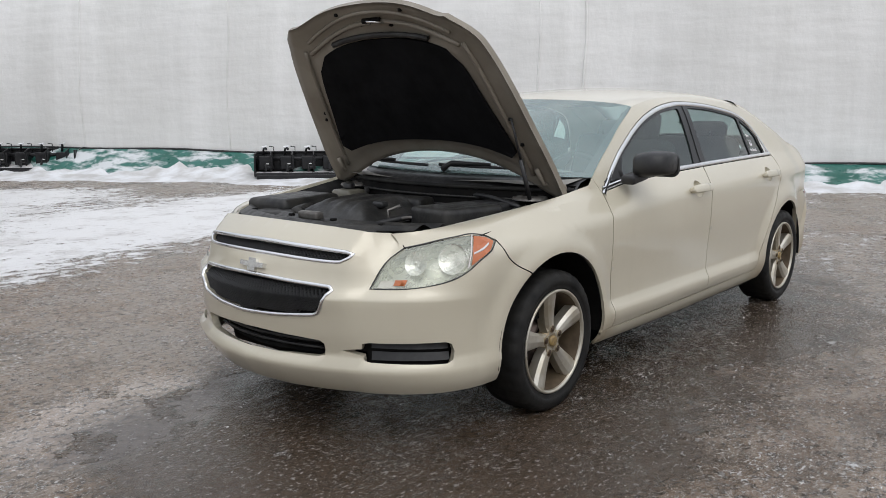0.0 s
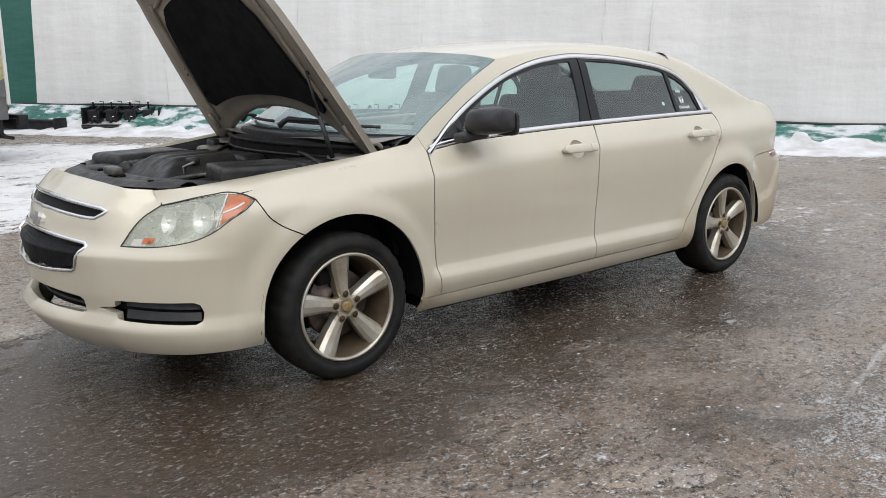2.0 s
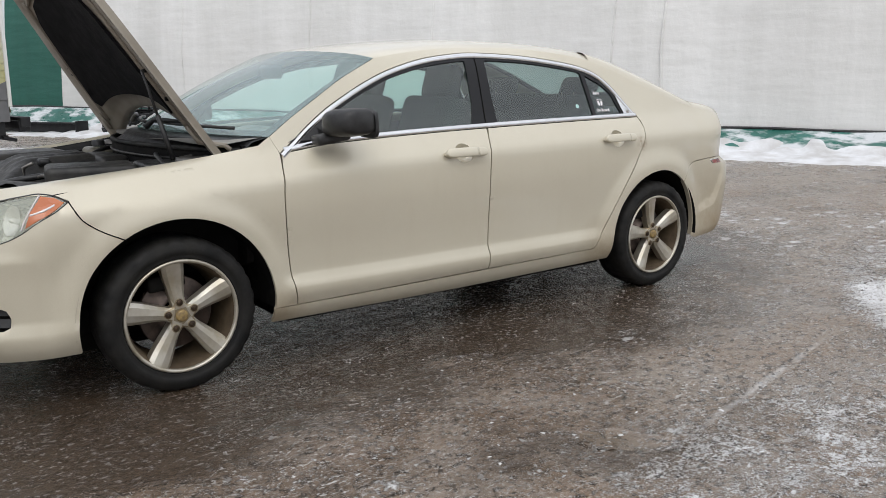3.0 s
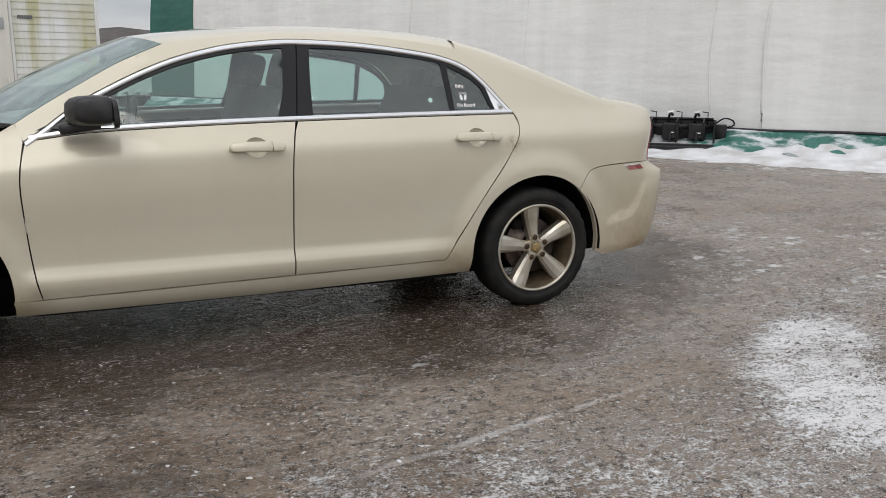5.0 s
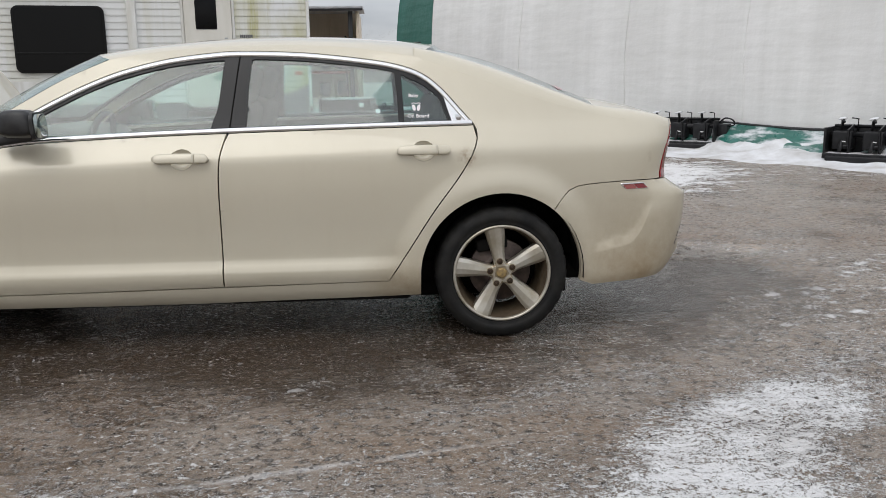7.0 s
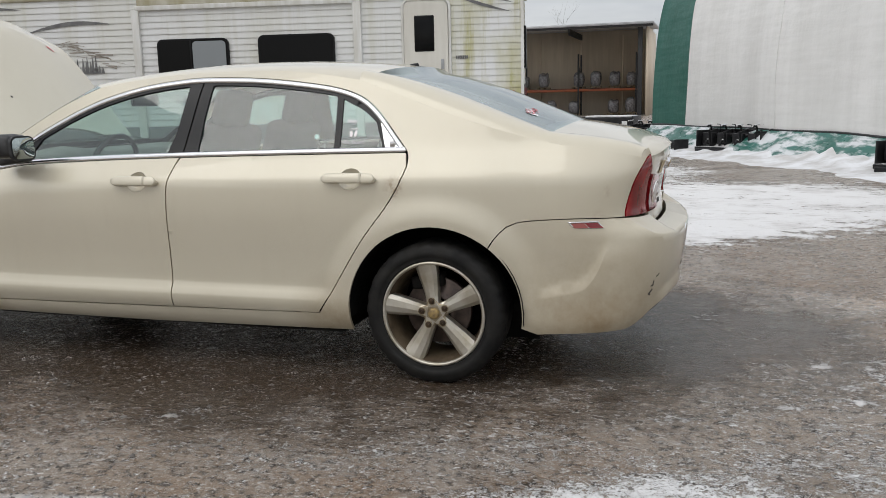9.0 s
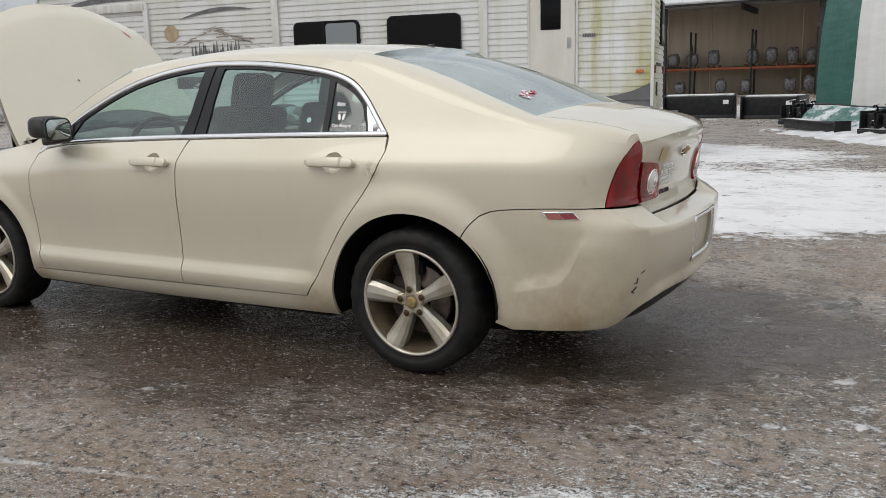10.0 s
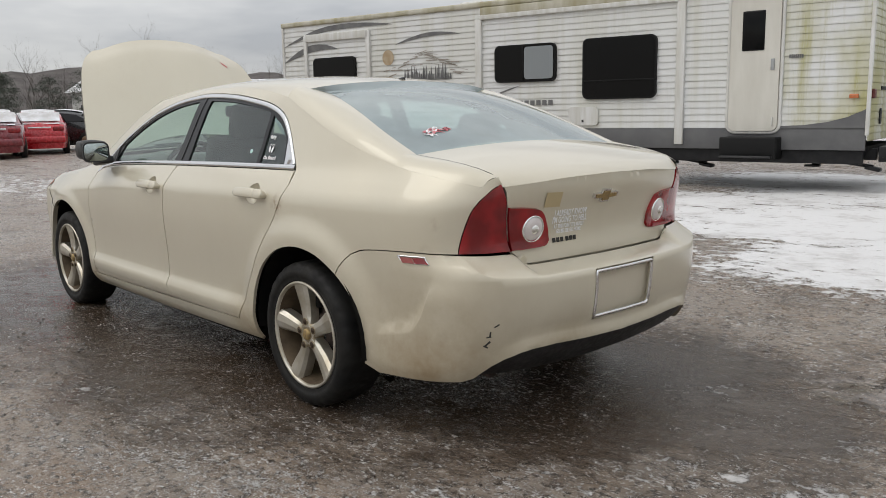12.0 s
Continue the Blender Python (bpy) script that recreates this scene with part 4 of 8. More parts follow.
def rear_end():
    ba = back_a
    bx = lambda x: ARC - (x - REAR)
    rise = [(0.25, 0.357), (0.447, 0.363), (0.56, 0.360), (0.62, 0.352), (0.67, 0.333), (0.707, 0.308), (0.735, 0.282), (0.757, 0.258)]
    half = [(0.0, 0.352)] + rise + [(0.80, 0.243)] + [(bx(x), z) for x, z in ((1.95, 0.232), (1.87, 0.226))]
    half += [(bx(x), z) for x, z in arch(1, -8, 50) if z > 0.235]
    half += [(bx(x), z) for x, z in BUMPER_SEAM[1:]]
    half += [(0.797, 0.720), (0.68, 0.714), (0.572, 0.711), (0.556, 0.702), (0.52, 0.668), (0.49, 0.664), (0.3, 0.664), (0.0, 0.664)]
    well = resample([(-0.225, 0.428), (0.225, 0.428), (0.225, 0.628), (-0.225, 0.628)], 0.03)
    folds = [[(ARC - (u - REAR), z) for u, z in line] for line in CREASES[-5:]]
    folds += [mirror_loop(line) for line in folds] + [[(a, shelf_front(abs(a)) + d) for a in np.linspace(-0.79, 0.79, 61)] for d in (-0.003, 0.003)]
    folds += [[(a, shelf_front(abs(a)) * (1 - s) + (shelf_back(abs(a)) - 0.002) * s) for a in np.linspace(-0.76, 0.76, 61)] for s in (0.4, 0.75)]
    folds += [[(a, lip_line(abs(a)) + d) for a in np.linspace(-0.66, 0.66, 51)] for d in (0.008, 0.022, 0.040, 0.055)]
    part("rear_bumper", sheet([full(half), well], back, 0.026, depth=0.025, lines=folds), PAINT, car)
    deep = lambda off: (lambda a, z: tuple(Vector(back(a, z)) - normal_at(back, a, z) * off))
    # licence plate recess, left bare
    panel = part("plate_panel", sheet([well], deep(0.024), 0.05, gap=-0.004, depth=0), PLATE, car, "bare painted plate recess")
    part("plate_frame", band(resample([(-0.215, 0.436), (0.215, 0.436), (0.215, 0.618), (-0.215, 0.618)], 0.02), deep(0.002), 0.016, 0.007), CHROME, panel, "chrome plate frame")
    # black lower skirt
    low = [(0.0, 0.20)] + [(0.3, 0.205), (0.5, 0.218), (0.62, 0.228), (0.70, 0.236), (0.757, 0.246)] + rise[::-1] + [(0.0, 0.352)]
    part("rear_skirt", sheet([full(low)], lambda a, z: tuple(Vector(back(a, z)) - normal_at(back, a, z) * (0.010 + 0.25 * max(0, 0.345 - z))), 0.03, gap=0.001, depth=0.02), BLACK_PLASTIC, car, "black plastic rear skirt")
    # trunk lid: rear face and deck
    face = [(0.0, 0.6645), (0.3, 0.6645), (0.489, 0.6645), (0.519, 0.6685), (0.555, 0.703), (0.568, 0.715), (0.580, 0.76), (0.607, 0.885), (0.64, 0.94), (0.668, 0.968), (0.35, 0.985), (0.0, 0.99)]
    bm = sheet([full(face)], back, 0.03)
    rows, N = [], 18
    deck = bmesh.new()
    for x in LID_X[:-1] + [2.265]:
        yy, zz = lid_y(x) - 0.003, lid_z(x)
        mid = 0.028 * (1 - step01(1.9, 2.36, x)) + 0.012
        bow = 0.02 * step01(1.9, 2.2, x)
        rows.append([deck.verts.new((x + bow * (1 - (k / N) ** 2), yy * k / N, zz + mid * (1 - (k / N) ** 2))) for k in range(-N, N + 1)])
    # the deck turns down into the rear face
    rim = []
    for k in range(-N, N + 1):
        a = 0.668 * abs(k) / N
        h = 0.984 - (0.005 * a / 0.35 if a < 0.35 else 0.005 + 0.017 * (a - 0.35) / 0.318)
        x, y, z = Vector(back(a, h)) + normal_at(back, a, h) * 0.003
        rim.append(Vector((x, math.copysign(y, k), z)))
    last = [v.co.copy() for v in rows[-1]]
    rows.append([deck.verts.new(p.lerp(q, 0.72) + Vector((0, 0, 0.010))) for p, q in zip(last, rim)])
    rows.append([deck.verts.new(q) for q in rim])
    for i in range(len(rows) - 1):
        for k in range(2 * N):
            deck.faces.new((rows[i][k], rows[i + 1][k], rows[i + 1][k + 1], rows[i][k + 1]))
    bm = join(bm, toward_out(deck))
    lidob = part("trunk_lid", bm, PAINT, car)
    # lamps
    outer = curved([(0.572, 0.717), (0.68, 0.719), (0.795, 0.723)], 0.02)[:-1] + curved(LAMP_EDGE, 0.02)[:-1] + [(0.681, 0.974)] + curved([(0.672, 0.968), (0.635, 0.925), (0.610, 0.885), (0.585, 0.77)], 0.02)
    inner = curved([(0.572, 0.717), (0.50, 0.718), (0.43, 0.719), (0.388, 0.724), (0.372, 0.742), (0.378, 0.78), (0.402, 0.83), (0.435, 0.866), (0.485, 0.878), (0.56, 0.885), (0.606, 0.887)], 0.02) + [(0.583, 0.78)]
    inner = inner[::-1]
    for s in (1, -1):
        lo, li = (outer, inner) if s > 0 else (mirror_loop(outer), mirror_loop(inner))
        bulge = lambda a, z: tuple(Vector(back(a, z)) + normal_at(back, a, z) * 0.004)
        a = part("tail_lamp", sheet([lo], bulge, 0.03, gap=0.002, depth=0.03), RED_LENS, car, "glossy red tail lamp")
        proud = lambda a, z: tuple(Vector(back(a, z)) + normal_at(back, a, z) * 0.012)
        b = part("reverse_lamp", sheet([li], proud, 0.03, gap=0.002, depth=0.03), RED_LENS, car, "red lamp with round clear centre")
        cy, cz = 0.470 * s, 0.797
        p, n = Vector(proud(cy, cz)), normal_at(back, cy, cz)
        m = Matrix.Translation(p) @ n.to_track_quat("-Y", "Z").to_matrix().to_4x4()
        r = lathe_bm([(0.054, 0.012), (0.052, -0.004), (0.049, -0.006), (0.046, -0.002)], 32)
        bmesh.ops.transform(r, matrix=m, verts=r.verts)
        part("chrome_ring", r, SILVER, b, "silver ring")
        r = lathe_bm([(0.047, 0.0), (0.040, -0.008), (0.024, -0.012), (0.001, -0.013)], 32)
        bmesh.ops.transform(r, matrix=m, verts=r.verts)
        part("clear_centre", r, CLEAR_WHITE, b, "clear white centre")
        r = lathe_bm([(0.018, -0.0125), (0.016, -0.0155), (0.001, -0.016)], 20)
        bmesh.ops.transform(r, matrix=m, verts=r.verts)
        part("lens_boss", r, SILVER, b, "bright boss")
    # side reflectors on the bumper seam
    for s in (1, -1):
        flip = lambda f: (lambda u, z: (f(u, z)[0], f(u, z)[1] * s, f(u, z)[2]))
        rim_loop = resample([(2.006, 0.686), (2.106, 0.685), (2.114, 0.709), (1.996, 0.708)], 0.015)
        sf = flip(side)
        rr = part("side_reflector", band(rim_loop, sf, 0.008, 0.006), CHROME, car, "red side reflector with chrome rim")
        for x0, x1, mt in ((2.005, 2.054, PINK_LENS), (2.057, 2.107, RED_LENS)):
            bm = grid_bm(lambda a, b: tuple(Vector(side(x0 + (x1 - x0) * a, 0.684 + 0.020 * b)) + normal_at(side, x0 + (x1 - x0) * a, 0.694) * 0.006) if s > 0 else (lambda p: (p[0], -p[1], p[2]))(Vector(side(x0 + (x1 - x0) * a, 0.684 + 0.020 * b)) + normal_at(side, x0 + (x1 - x0) * a, 0.694) * 0.006), 6, 2)
            part("reflector_lens", bm, mt, rr)
    # writing and stickers on the lid
    def on_back(y, z, lift):
        a = ba(abs(y), z) * (1 if y < 0 else -1)
        n = normal_at(back, a, z)
        p = Vector(back(a, z)) + n * lift
        right = Vector((0, 1, 0)) - n * n.y
        right.normalize()
        up = n.cross(right)
        return Matrix(((right.x, up.x, n.x, p.x), (right.y, up.y, n.y, p.y), (right.z, up.z, n.z, p.z), (0, 0, 0, 1)))
    for words, size, z in (("I ALREADY KNOW", 0.034, 0.832), ("I'M GOING TO HELL", 0.034, 0.805), ("AT THIS POINT IT'S REALLY", 0.022, 0.784), ("GO BIG OR GO HOME", 0.022, 0.764)):
        part("sticker_words", text_bm(words, size, on_back(-0.205, z, 0.003) @ Matrix.Diagonal((0.64, 1, 1, 1))), STICKER, lidob, "white sticker lettering", False)
    for k in range(6):
        part("model_badge", box_bm(0.016, 0.018, 0.003, bevel=0.002, turn=on_back(-0.285 + 0.0215 * k + (0.008 if k > 2 else 0), 0.738, 0.003)), DARK_MARK, lidob, "dark badge bar", False)
    part("gold_sticker", box_bm(0.082, 0.060, 0.0012, turn=on_back(-0.318, 0.900, 0.003)), STICKER_GOLD, lidob, "faded gold sticker", False)
    for k, (y, z, w, h) in enumerate(((-0.652, 0.438, 0.006, 0.022), (-0.655, 0.428, 0.018, 0.005), (-0.635, 0.470, 0.022, 0.005), (-0.656, 0.402, 0.028, 0.007), (-0.660, 0.391, 0.006, 0.018))):
        part("scrape", box_bm(w, h, 0.001, turn=on_back(y, z, 0.0012) @ pose(0, 0, 0, 0, 0, 17 * k)), DARK_MARK, car, "dark paint scrape", False)
    pipe = tube_bm([(2.0, -0.55, 0.27), (2.235, -0.55, 0.258)], 0.028, 14)
    part("exhaust_tip", pipe, BRAKE, car, "rusty exhaust tip")


def sunk(off):
    return lambda u, z: tuple(Vector(side(u, z)) - normal_at(side, u, z) * off)


def line_at(line, t):
    """The point at the share t of an open line's points."""
    k = t * (len(line) - 1)
    i = min(int(k), len(line) - 2)
    return tuple(line[i][j] + (line[i + 1][j] - line[i][j]) * (k - i) for j in (0, 1))


def upper_body():
    # roof: a loft from rail to rail
    rows = []
    bm = bmesh.new()
    xs = ROOF_X
    n = 16
    for x in xs:
        a = Vector(side(x, roof_edge_z(x) - 0.0022))
        t = (a - Vector(side(x, roof_edge_z(x) - 0.014))).normalized()
        rise = max(roof_top_z(x) - a.z, 0.02)
        h = rise / (0.75 * max(t.z, 0.2))
        bow = -0.15 * step01(0.25, -0.36, x) + 0.14 * step01(0.5, 1.04, x)
        b = Vector((a.x, -a.y, a.z))
        ca, cb = a + t * h, b + Vector((t.x, -t.y, t.z)) * h
        row = []
        for k in range(n + 1):
            s = k / n
            p = a * (1 - s) ** 3 + ca * 3 * s * (1 - s) ** 2 + cb * 3 * s * s * (1 - s) + b * s**3
            p.x += bow * 4 * s * (1 - s) * 0.9
            row.append(bm.verts.new(p))
        rows.append(row)
    for i in range(len(rows) - 1):
        for k in range(n):
            bm.faces.new((rows[i][k], rows[i + 1][k], rows[i + 1][k + 1], rows[i][k + 1]))
    head = [v.co.copy() for v in rows[0]]
    tail = [v.co.copy() for v in rows[-1]]
    part("roof", toward_out(bm), PAINT, car)
    # windscreen from the cowl to the roof's front edge
    top = head
    def ws(s, t):
        k = s * n
        i = min(int(k), n - 1)
        p1 = top[i].lerp(top[i + 1], k - i)
        y = -1 + 2 * s
        foot, rim = Vector(side(-0.965, 0.985)), Vector(side(*line_at(WS_EDGE, t)))
        p0 = Vector((-0.965 - 0.27 * (1 - y * y), -foot.y * y, 0.985 + 0.006 * (1 - y * y)))
        p = p0.lerp(p1, t)
        off = rim - foot.lerp(top[0], t)
        bow = math.sin(math.pi * t) * 0.024 * (1 - y * y)
        k = abs(y) ** 5
        return p + Vector((-bow * 0.7 + off.x * k, -off.y * k * (1 if y > 0 else -1), bow + off.z * k))
    glass = part("windscreen", toward_out(grid_bm(ws, 20, 12)), SCREEN, car, "clear windscreen")
    edge = bmesh.new()
    def frit(s, t):
        return Vector(ws(s, t)) + Vector((0.004, 0, -0.004))
    for s0, s1, t0, t1 in ((0, 0.03, 0, 1), (0.97, 1, 0, 1), (0, 1, 0, 0.06)):
        edge = grid_bm(lambda s, t: frit(s0 + (s1 - s0) * s, t0 + (t1 - t0) * t), 20 if s1 - s0 > 0.5 else 2, 12 if t1 - t0 > 0.5 else 2, edge)
    part("black_border", edge, GLOSS_BLACK, glass)
    mir = box_bm(0.03, 0.24, 0.07, (-0.58, 0.02, 1.255), 0.02)
    part("inside_mirror", mir, BLACK_PLASTIC, car)
    # rear window
    def rw(s, t):
        k = s * n
        i = min(int(k), n - 1)
        yk = -1 + 2 * s
        x = 1.045 + (1.9 - 1.045) * t
        yy = glass_y(x) + 0.0
        z = glass_z(x) + 0.028 * (1 - yk * yk)
        bow = 0.14 * (1 - yk * yk)
        p = Vector((x + bow * (0.9 - 0.45 * t), yy * yk, z - 0.25 * bow * (1 - t) * 0.4))
        if t < 0.13:
            q = tail[i].lerp(tail[i + 1], k - i)
            w = 1 - t / 0.13
            p = p.lerp(q, w * w)
        return p
    rear = part("rear_window", toward_out(grid_bm(rw, 20, 14)), GLASS_BACK, car, "tinted rear window with dark border")
    edge = bmesh.new()
    for s0, s1, t0, t1 in ((0, 0.05, 0.0, 1), (0.95, 1, 0.0, 1), (0, 1, 0, 0.17), (0, 1, 0.93, 1)):
        edge = grid_bm(lambda s, t: Vector(rw(s0 + (s1 - s0) * s, t0 + (t1 - t0) * t)) - Vector((0.004, 0, 0.008)), 20 if s1 - s0 > 0.5 else 3, 14 if t1 - t0 > 0.5 else 3, edge)
    part("black_border", edge, GLOSS_BLACK, rear)
    for s, t, w, h, mt in ((0.155, 0.80, 0.07, 0.018, STICKER_RED), (0.175, 0.78, 0.05, 0.012, STICKER), (0.135, 0.82, 0.03, 0.02, STICKER), (0.215, 0.79, 0.03, 0.01, STICKER_RED)):
        bm = grid_bm(lambda a, b: Vector(rw(s + w * 0.9 * (a - 0.5) + 0.01 * math.sin(9 * b), t + h * 2.6 * (b - 0.5) + 0.012 * math.sin(7 * a))) + Vector((0.002, 0, 0.003)), 6, 4)
        part("window_sticker", bm, mt, rear, "red and white heart sticker")
    fin = bmesh.new()
    fin = grid_bm(lambda a, b: Vector((0.985 + 0.125 * a, 0.022 * math.cos(math.pi * b) * math.sin(math.pi * min(1, 0.15 + 0.95 * a)) ** 0.5, 1.372 + (0.010 + 0.024 * step01(0, 0.8, a) * step01(1.0, 0.93, a)) * math.sin(math.pi * b))), 14, 8, fin)
    part("roof_antenna", fin, GLOSS_BLACK, car, "black roof antenna")


def side_windows():
    low = [(x, belt(x) + 0.004) for x in np.linspace(-0.90, 1.28, 40)]
    q = np.array(CHROME_LINE[:-1])
    way = np.gradient(q, axis=0)
    way /= np.linalg.norm(way, axis=1)[:, None]
    upper = [tuple(p) for p in q + 0.012 * np.stack((way[:, 1], -way[:, 0]), 1)]
    for line in (upper, [(x, belt(x) + 0.011) for x in np.linspace(-0.915, 1.295, 60)]):
        both("window_trim", band(line, side, 0.022, 0.006, False), CHROME, "chrome window surround")
    corner = [(1.300, 1.004), (1.205, 1.010), (1.19, 1.055), (1.17, 1.12), (1.17, 1.15), (1.235, 1.075)]
    both("trim_corner", sheet([resample(corner, 0.02)], lambda u, z: tuple(Vector(side(u, z)) + normal_at(side, u, z) * 0.002), 0.03, gap=0, depth=0.01), CHROME, "wide chrome corner")
    def inner_line(x0, x1):
        return [(x, z - 0.034) for x, z in CHROME_LINE if x0 < x < x1]
    wf = [(-0.705, 0.985)] + [(x + 0.01, z) for x, z in inner_line(-0.68, 0.135)] + [(0.165, 1.306), (0.140, 1.10), (0.105, 0.994)] + [(x, belt(x) + 0.016) for x in np.linspace(0.1, -0.70, 14)]
    wr = [(0.268, 0.998), (0.275, 1.15), (0.290, 1.306)] + inner_line(0.30, 0.935) + [(0.945, 1.238), (0.955, 1.10), (0.958, 1.012)] + [(x, belt(x) + 0.016) for x in np.linspace(0.94, 0.29, 12)]
    wq = [(0.985, 1.012), (0.982, 1.10), (0.975, 1.232)] + [(x - 0.012, z - 0.008) for x, z in inner_line(1.0, 1.18)] + [(1.165, 1.075), (1.185, 1.03), (1.18, 1.012)]
    frame_outer = [(x, z - 0.016) for x, z in CHROME_LINE[2:-2]] + [(x, belt(x) + 0.012) for x in np.linspace(1.265, -0.88, 40)]
    bm = sheet([frame_outer, wf, wr, wq], sunk(0.004), 0.04, gap=0, depth=0.012)
    both("window_frame", bm, GLOSS_BLACK, "black window frames and pillar")
    for name, loop in (("front_window", wf), ("rear_side_window", wr), ("quarter_window", wq)):
        both(name, sheet([loop], sunk(0.010), 0.06, gap=-0.006, depth=0.0), GLASS if name == "front_window" else GLASS_DARK)
    seam = [(0.190, 0.985), (0.215, 1.17), (0.237, 1.343)]
    both("pillar_seam", band(curved(seam, 0.03), sunk(0.002), 0.006, 0.001, False), DARK)
    # writing on the quarter window
    def on_side(u, z, lift=-0.006):
        n = normal_at(side, u, z)
        p = Vector(side(u, z)) + n * lift
        right = Vector((1, 0, 0)) - n * n.x
        right.normalize()
        up = n.cross(right)
        return Matrix(((right.x, up.x, n.x, p.x), (right.y, up.y, n.y, p.y), (right.z, up.z, n.z, p.z), (0, 0, 0, 1)))
    part("window_words", text_bm("Baby", 0.024, on_side(1.030, 1.128)), STICKER, car, "white window lettering", False)
    part("window_words", text_bm("On Board", 0.025, on_side(1.050, 1.036)), STICKER, car, "white window lettering", False)
    for dx, tilt in ((-0.011, 12), (0.011, -12)):
        bm = bmesh.new()
        bmesh.ops.create_circle(bm, cap_ends=True, segments=18, radius=1.0, matrix=on_side(1.042 + dx, 1.080) @ pose(0, 0, 0, 0, 0, tilt) @ Matrix.Diagonal((0.0078, 0.016, 1, 1)))
        for k in range(5):
            bmesh.ops.create_circle(bm, cap_ends=True, segments=8, radius=1.0, matrix=on_side(1.042 + dx + (k - 2) * 0.0044, 1.1005 + 0.002 * (1 - abs(k - 2))) @ Matrix.Diagonal((0.0021, 0.0026, 1, 1)))
        part("footprint_sticker", bm, STICKER, car, "white footprint sticker", False)
    bm = bmesh.new()
    bmesh.ops.create_circle(bm, cap_ends=True, segments=16, radius=0.012, matrix=on_side(0.865, 1.070, -0.012))
    part("round_sticker", bm, STICKER, car, "round white sticker", False)


def mirrors():
    for s in (1, -1):
        bm = bmesh.new()
        rows = []
        # shell: rings across the car, from the door outwards
        for i in range(13):
            t = i / 12
            y = -0.862 - 0.150 * t
            w = 0.055 + 0.048 * math.sin(math.pi * min(1, 0.25 + 0.6 * t))
            h = 0.046 + 0.022 * math.sin(math.pi * min(1, 0.3 + 0.55 * t))
            if i == 12:
                w, h = w * 0.75, h * 0.8
            cx, cz = -0.668 + 0.030 * t, 1.030 + 0.012 * t
            ring = []
            for k in range(16):
                a = 2 * math.pi * k / 16
                ca, sa = math.cos(a), math.sin(a)
                ex = math.copysign(abs(ca) ** 0.6, ca) * w * (1.15 if ca < 0 else 0.62)
                ez = math.copysign(abs(sa) ** 0.6, sa) * h * (1.0 if sa > 0 else 0.80)
                ring.append(bm.verts.new((cx + ex, y * s, cz + ez)))
            rows.append(ring)
        for i in range(12):
            for k in range(16):
                bm.faces.new((rows[i][k], rows[i][(k + 1) % 16], rows[i + 1][(k + 1) % 16], rows[i + 1][k]))
        bm.faces.new(rows[0]), bm.faces.new(rows[-1])
        bmesh.ops.recalc_face_normals(bm, faces=bm.faces[:])
        shell = part("door_mirror", bm, BLACK_PLASTIC, car, "black plastic door mirror")
        foot = box_bm(0.16, 0.075, 0.045, (-0.720, -0.850 * s, 0.976), 0.015, pose(0, 0, 0, 0, -8, 0))
        part("mirror_foot", foot, BLACK_PLASTIC, shell)
        g = slab_bm(rounded(-0.068, 0.068, -0.050, 0.050, 0.032), -0.002, 0.002)
        bmesh.ops.transform(g, matrix=Matrix.Translation((-0.576, -0.940 * s, 1.034)) @ pose(0, 0, 0, 0, -3, 0) @ Matrix.Rotation(radians(90), 4, "Z"), verts=g.verts)
        part("mirror_glass", g, MIRROR, shell, "mirror glass")
        rim = slab_bm(rounded(-0.076, 0.076, -0.058, 0.058, 0.036), -0.008, 0.008)
        bmesh.ops.transform(rim, matrix=Matrix.Translation((-0.587, -0.938 * s, 1.033)) @ pose(0, 0, 0, 0, -3, 0) @ Matrix.Rotation(radians(90), 4, "Z"), verts=rim.verts)
        part("mirror_rim", rim, BLACK_PLASTIC, shell, "black mirror rim", False)
        sail = [(-0.885, 0.958), (-0.70, 0.968), (-0.705, 1.045), (-0.76, 1.012)]
        bm = sheet([resample(sail, 0.03)], lambda u, z: tuple(Vector(side(u, z)) + normal_at(side, u, z) * 0.003), 0.04, gap=0, depth=0.01)
        part("mirror_sail", bm if s > 0 else mirrored(bm), BLACK_PLASTIC, shell)


MIRROR = plain("tinted_mirror_silver", (0.30, 0.34, 0.33), 0.03, 1.0)


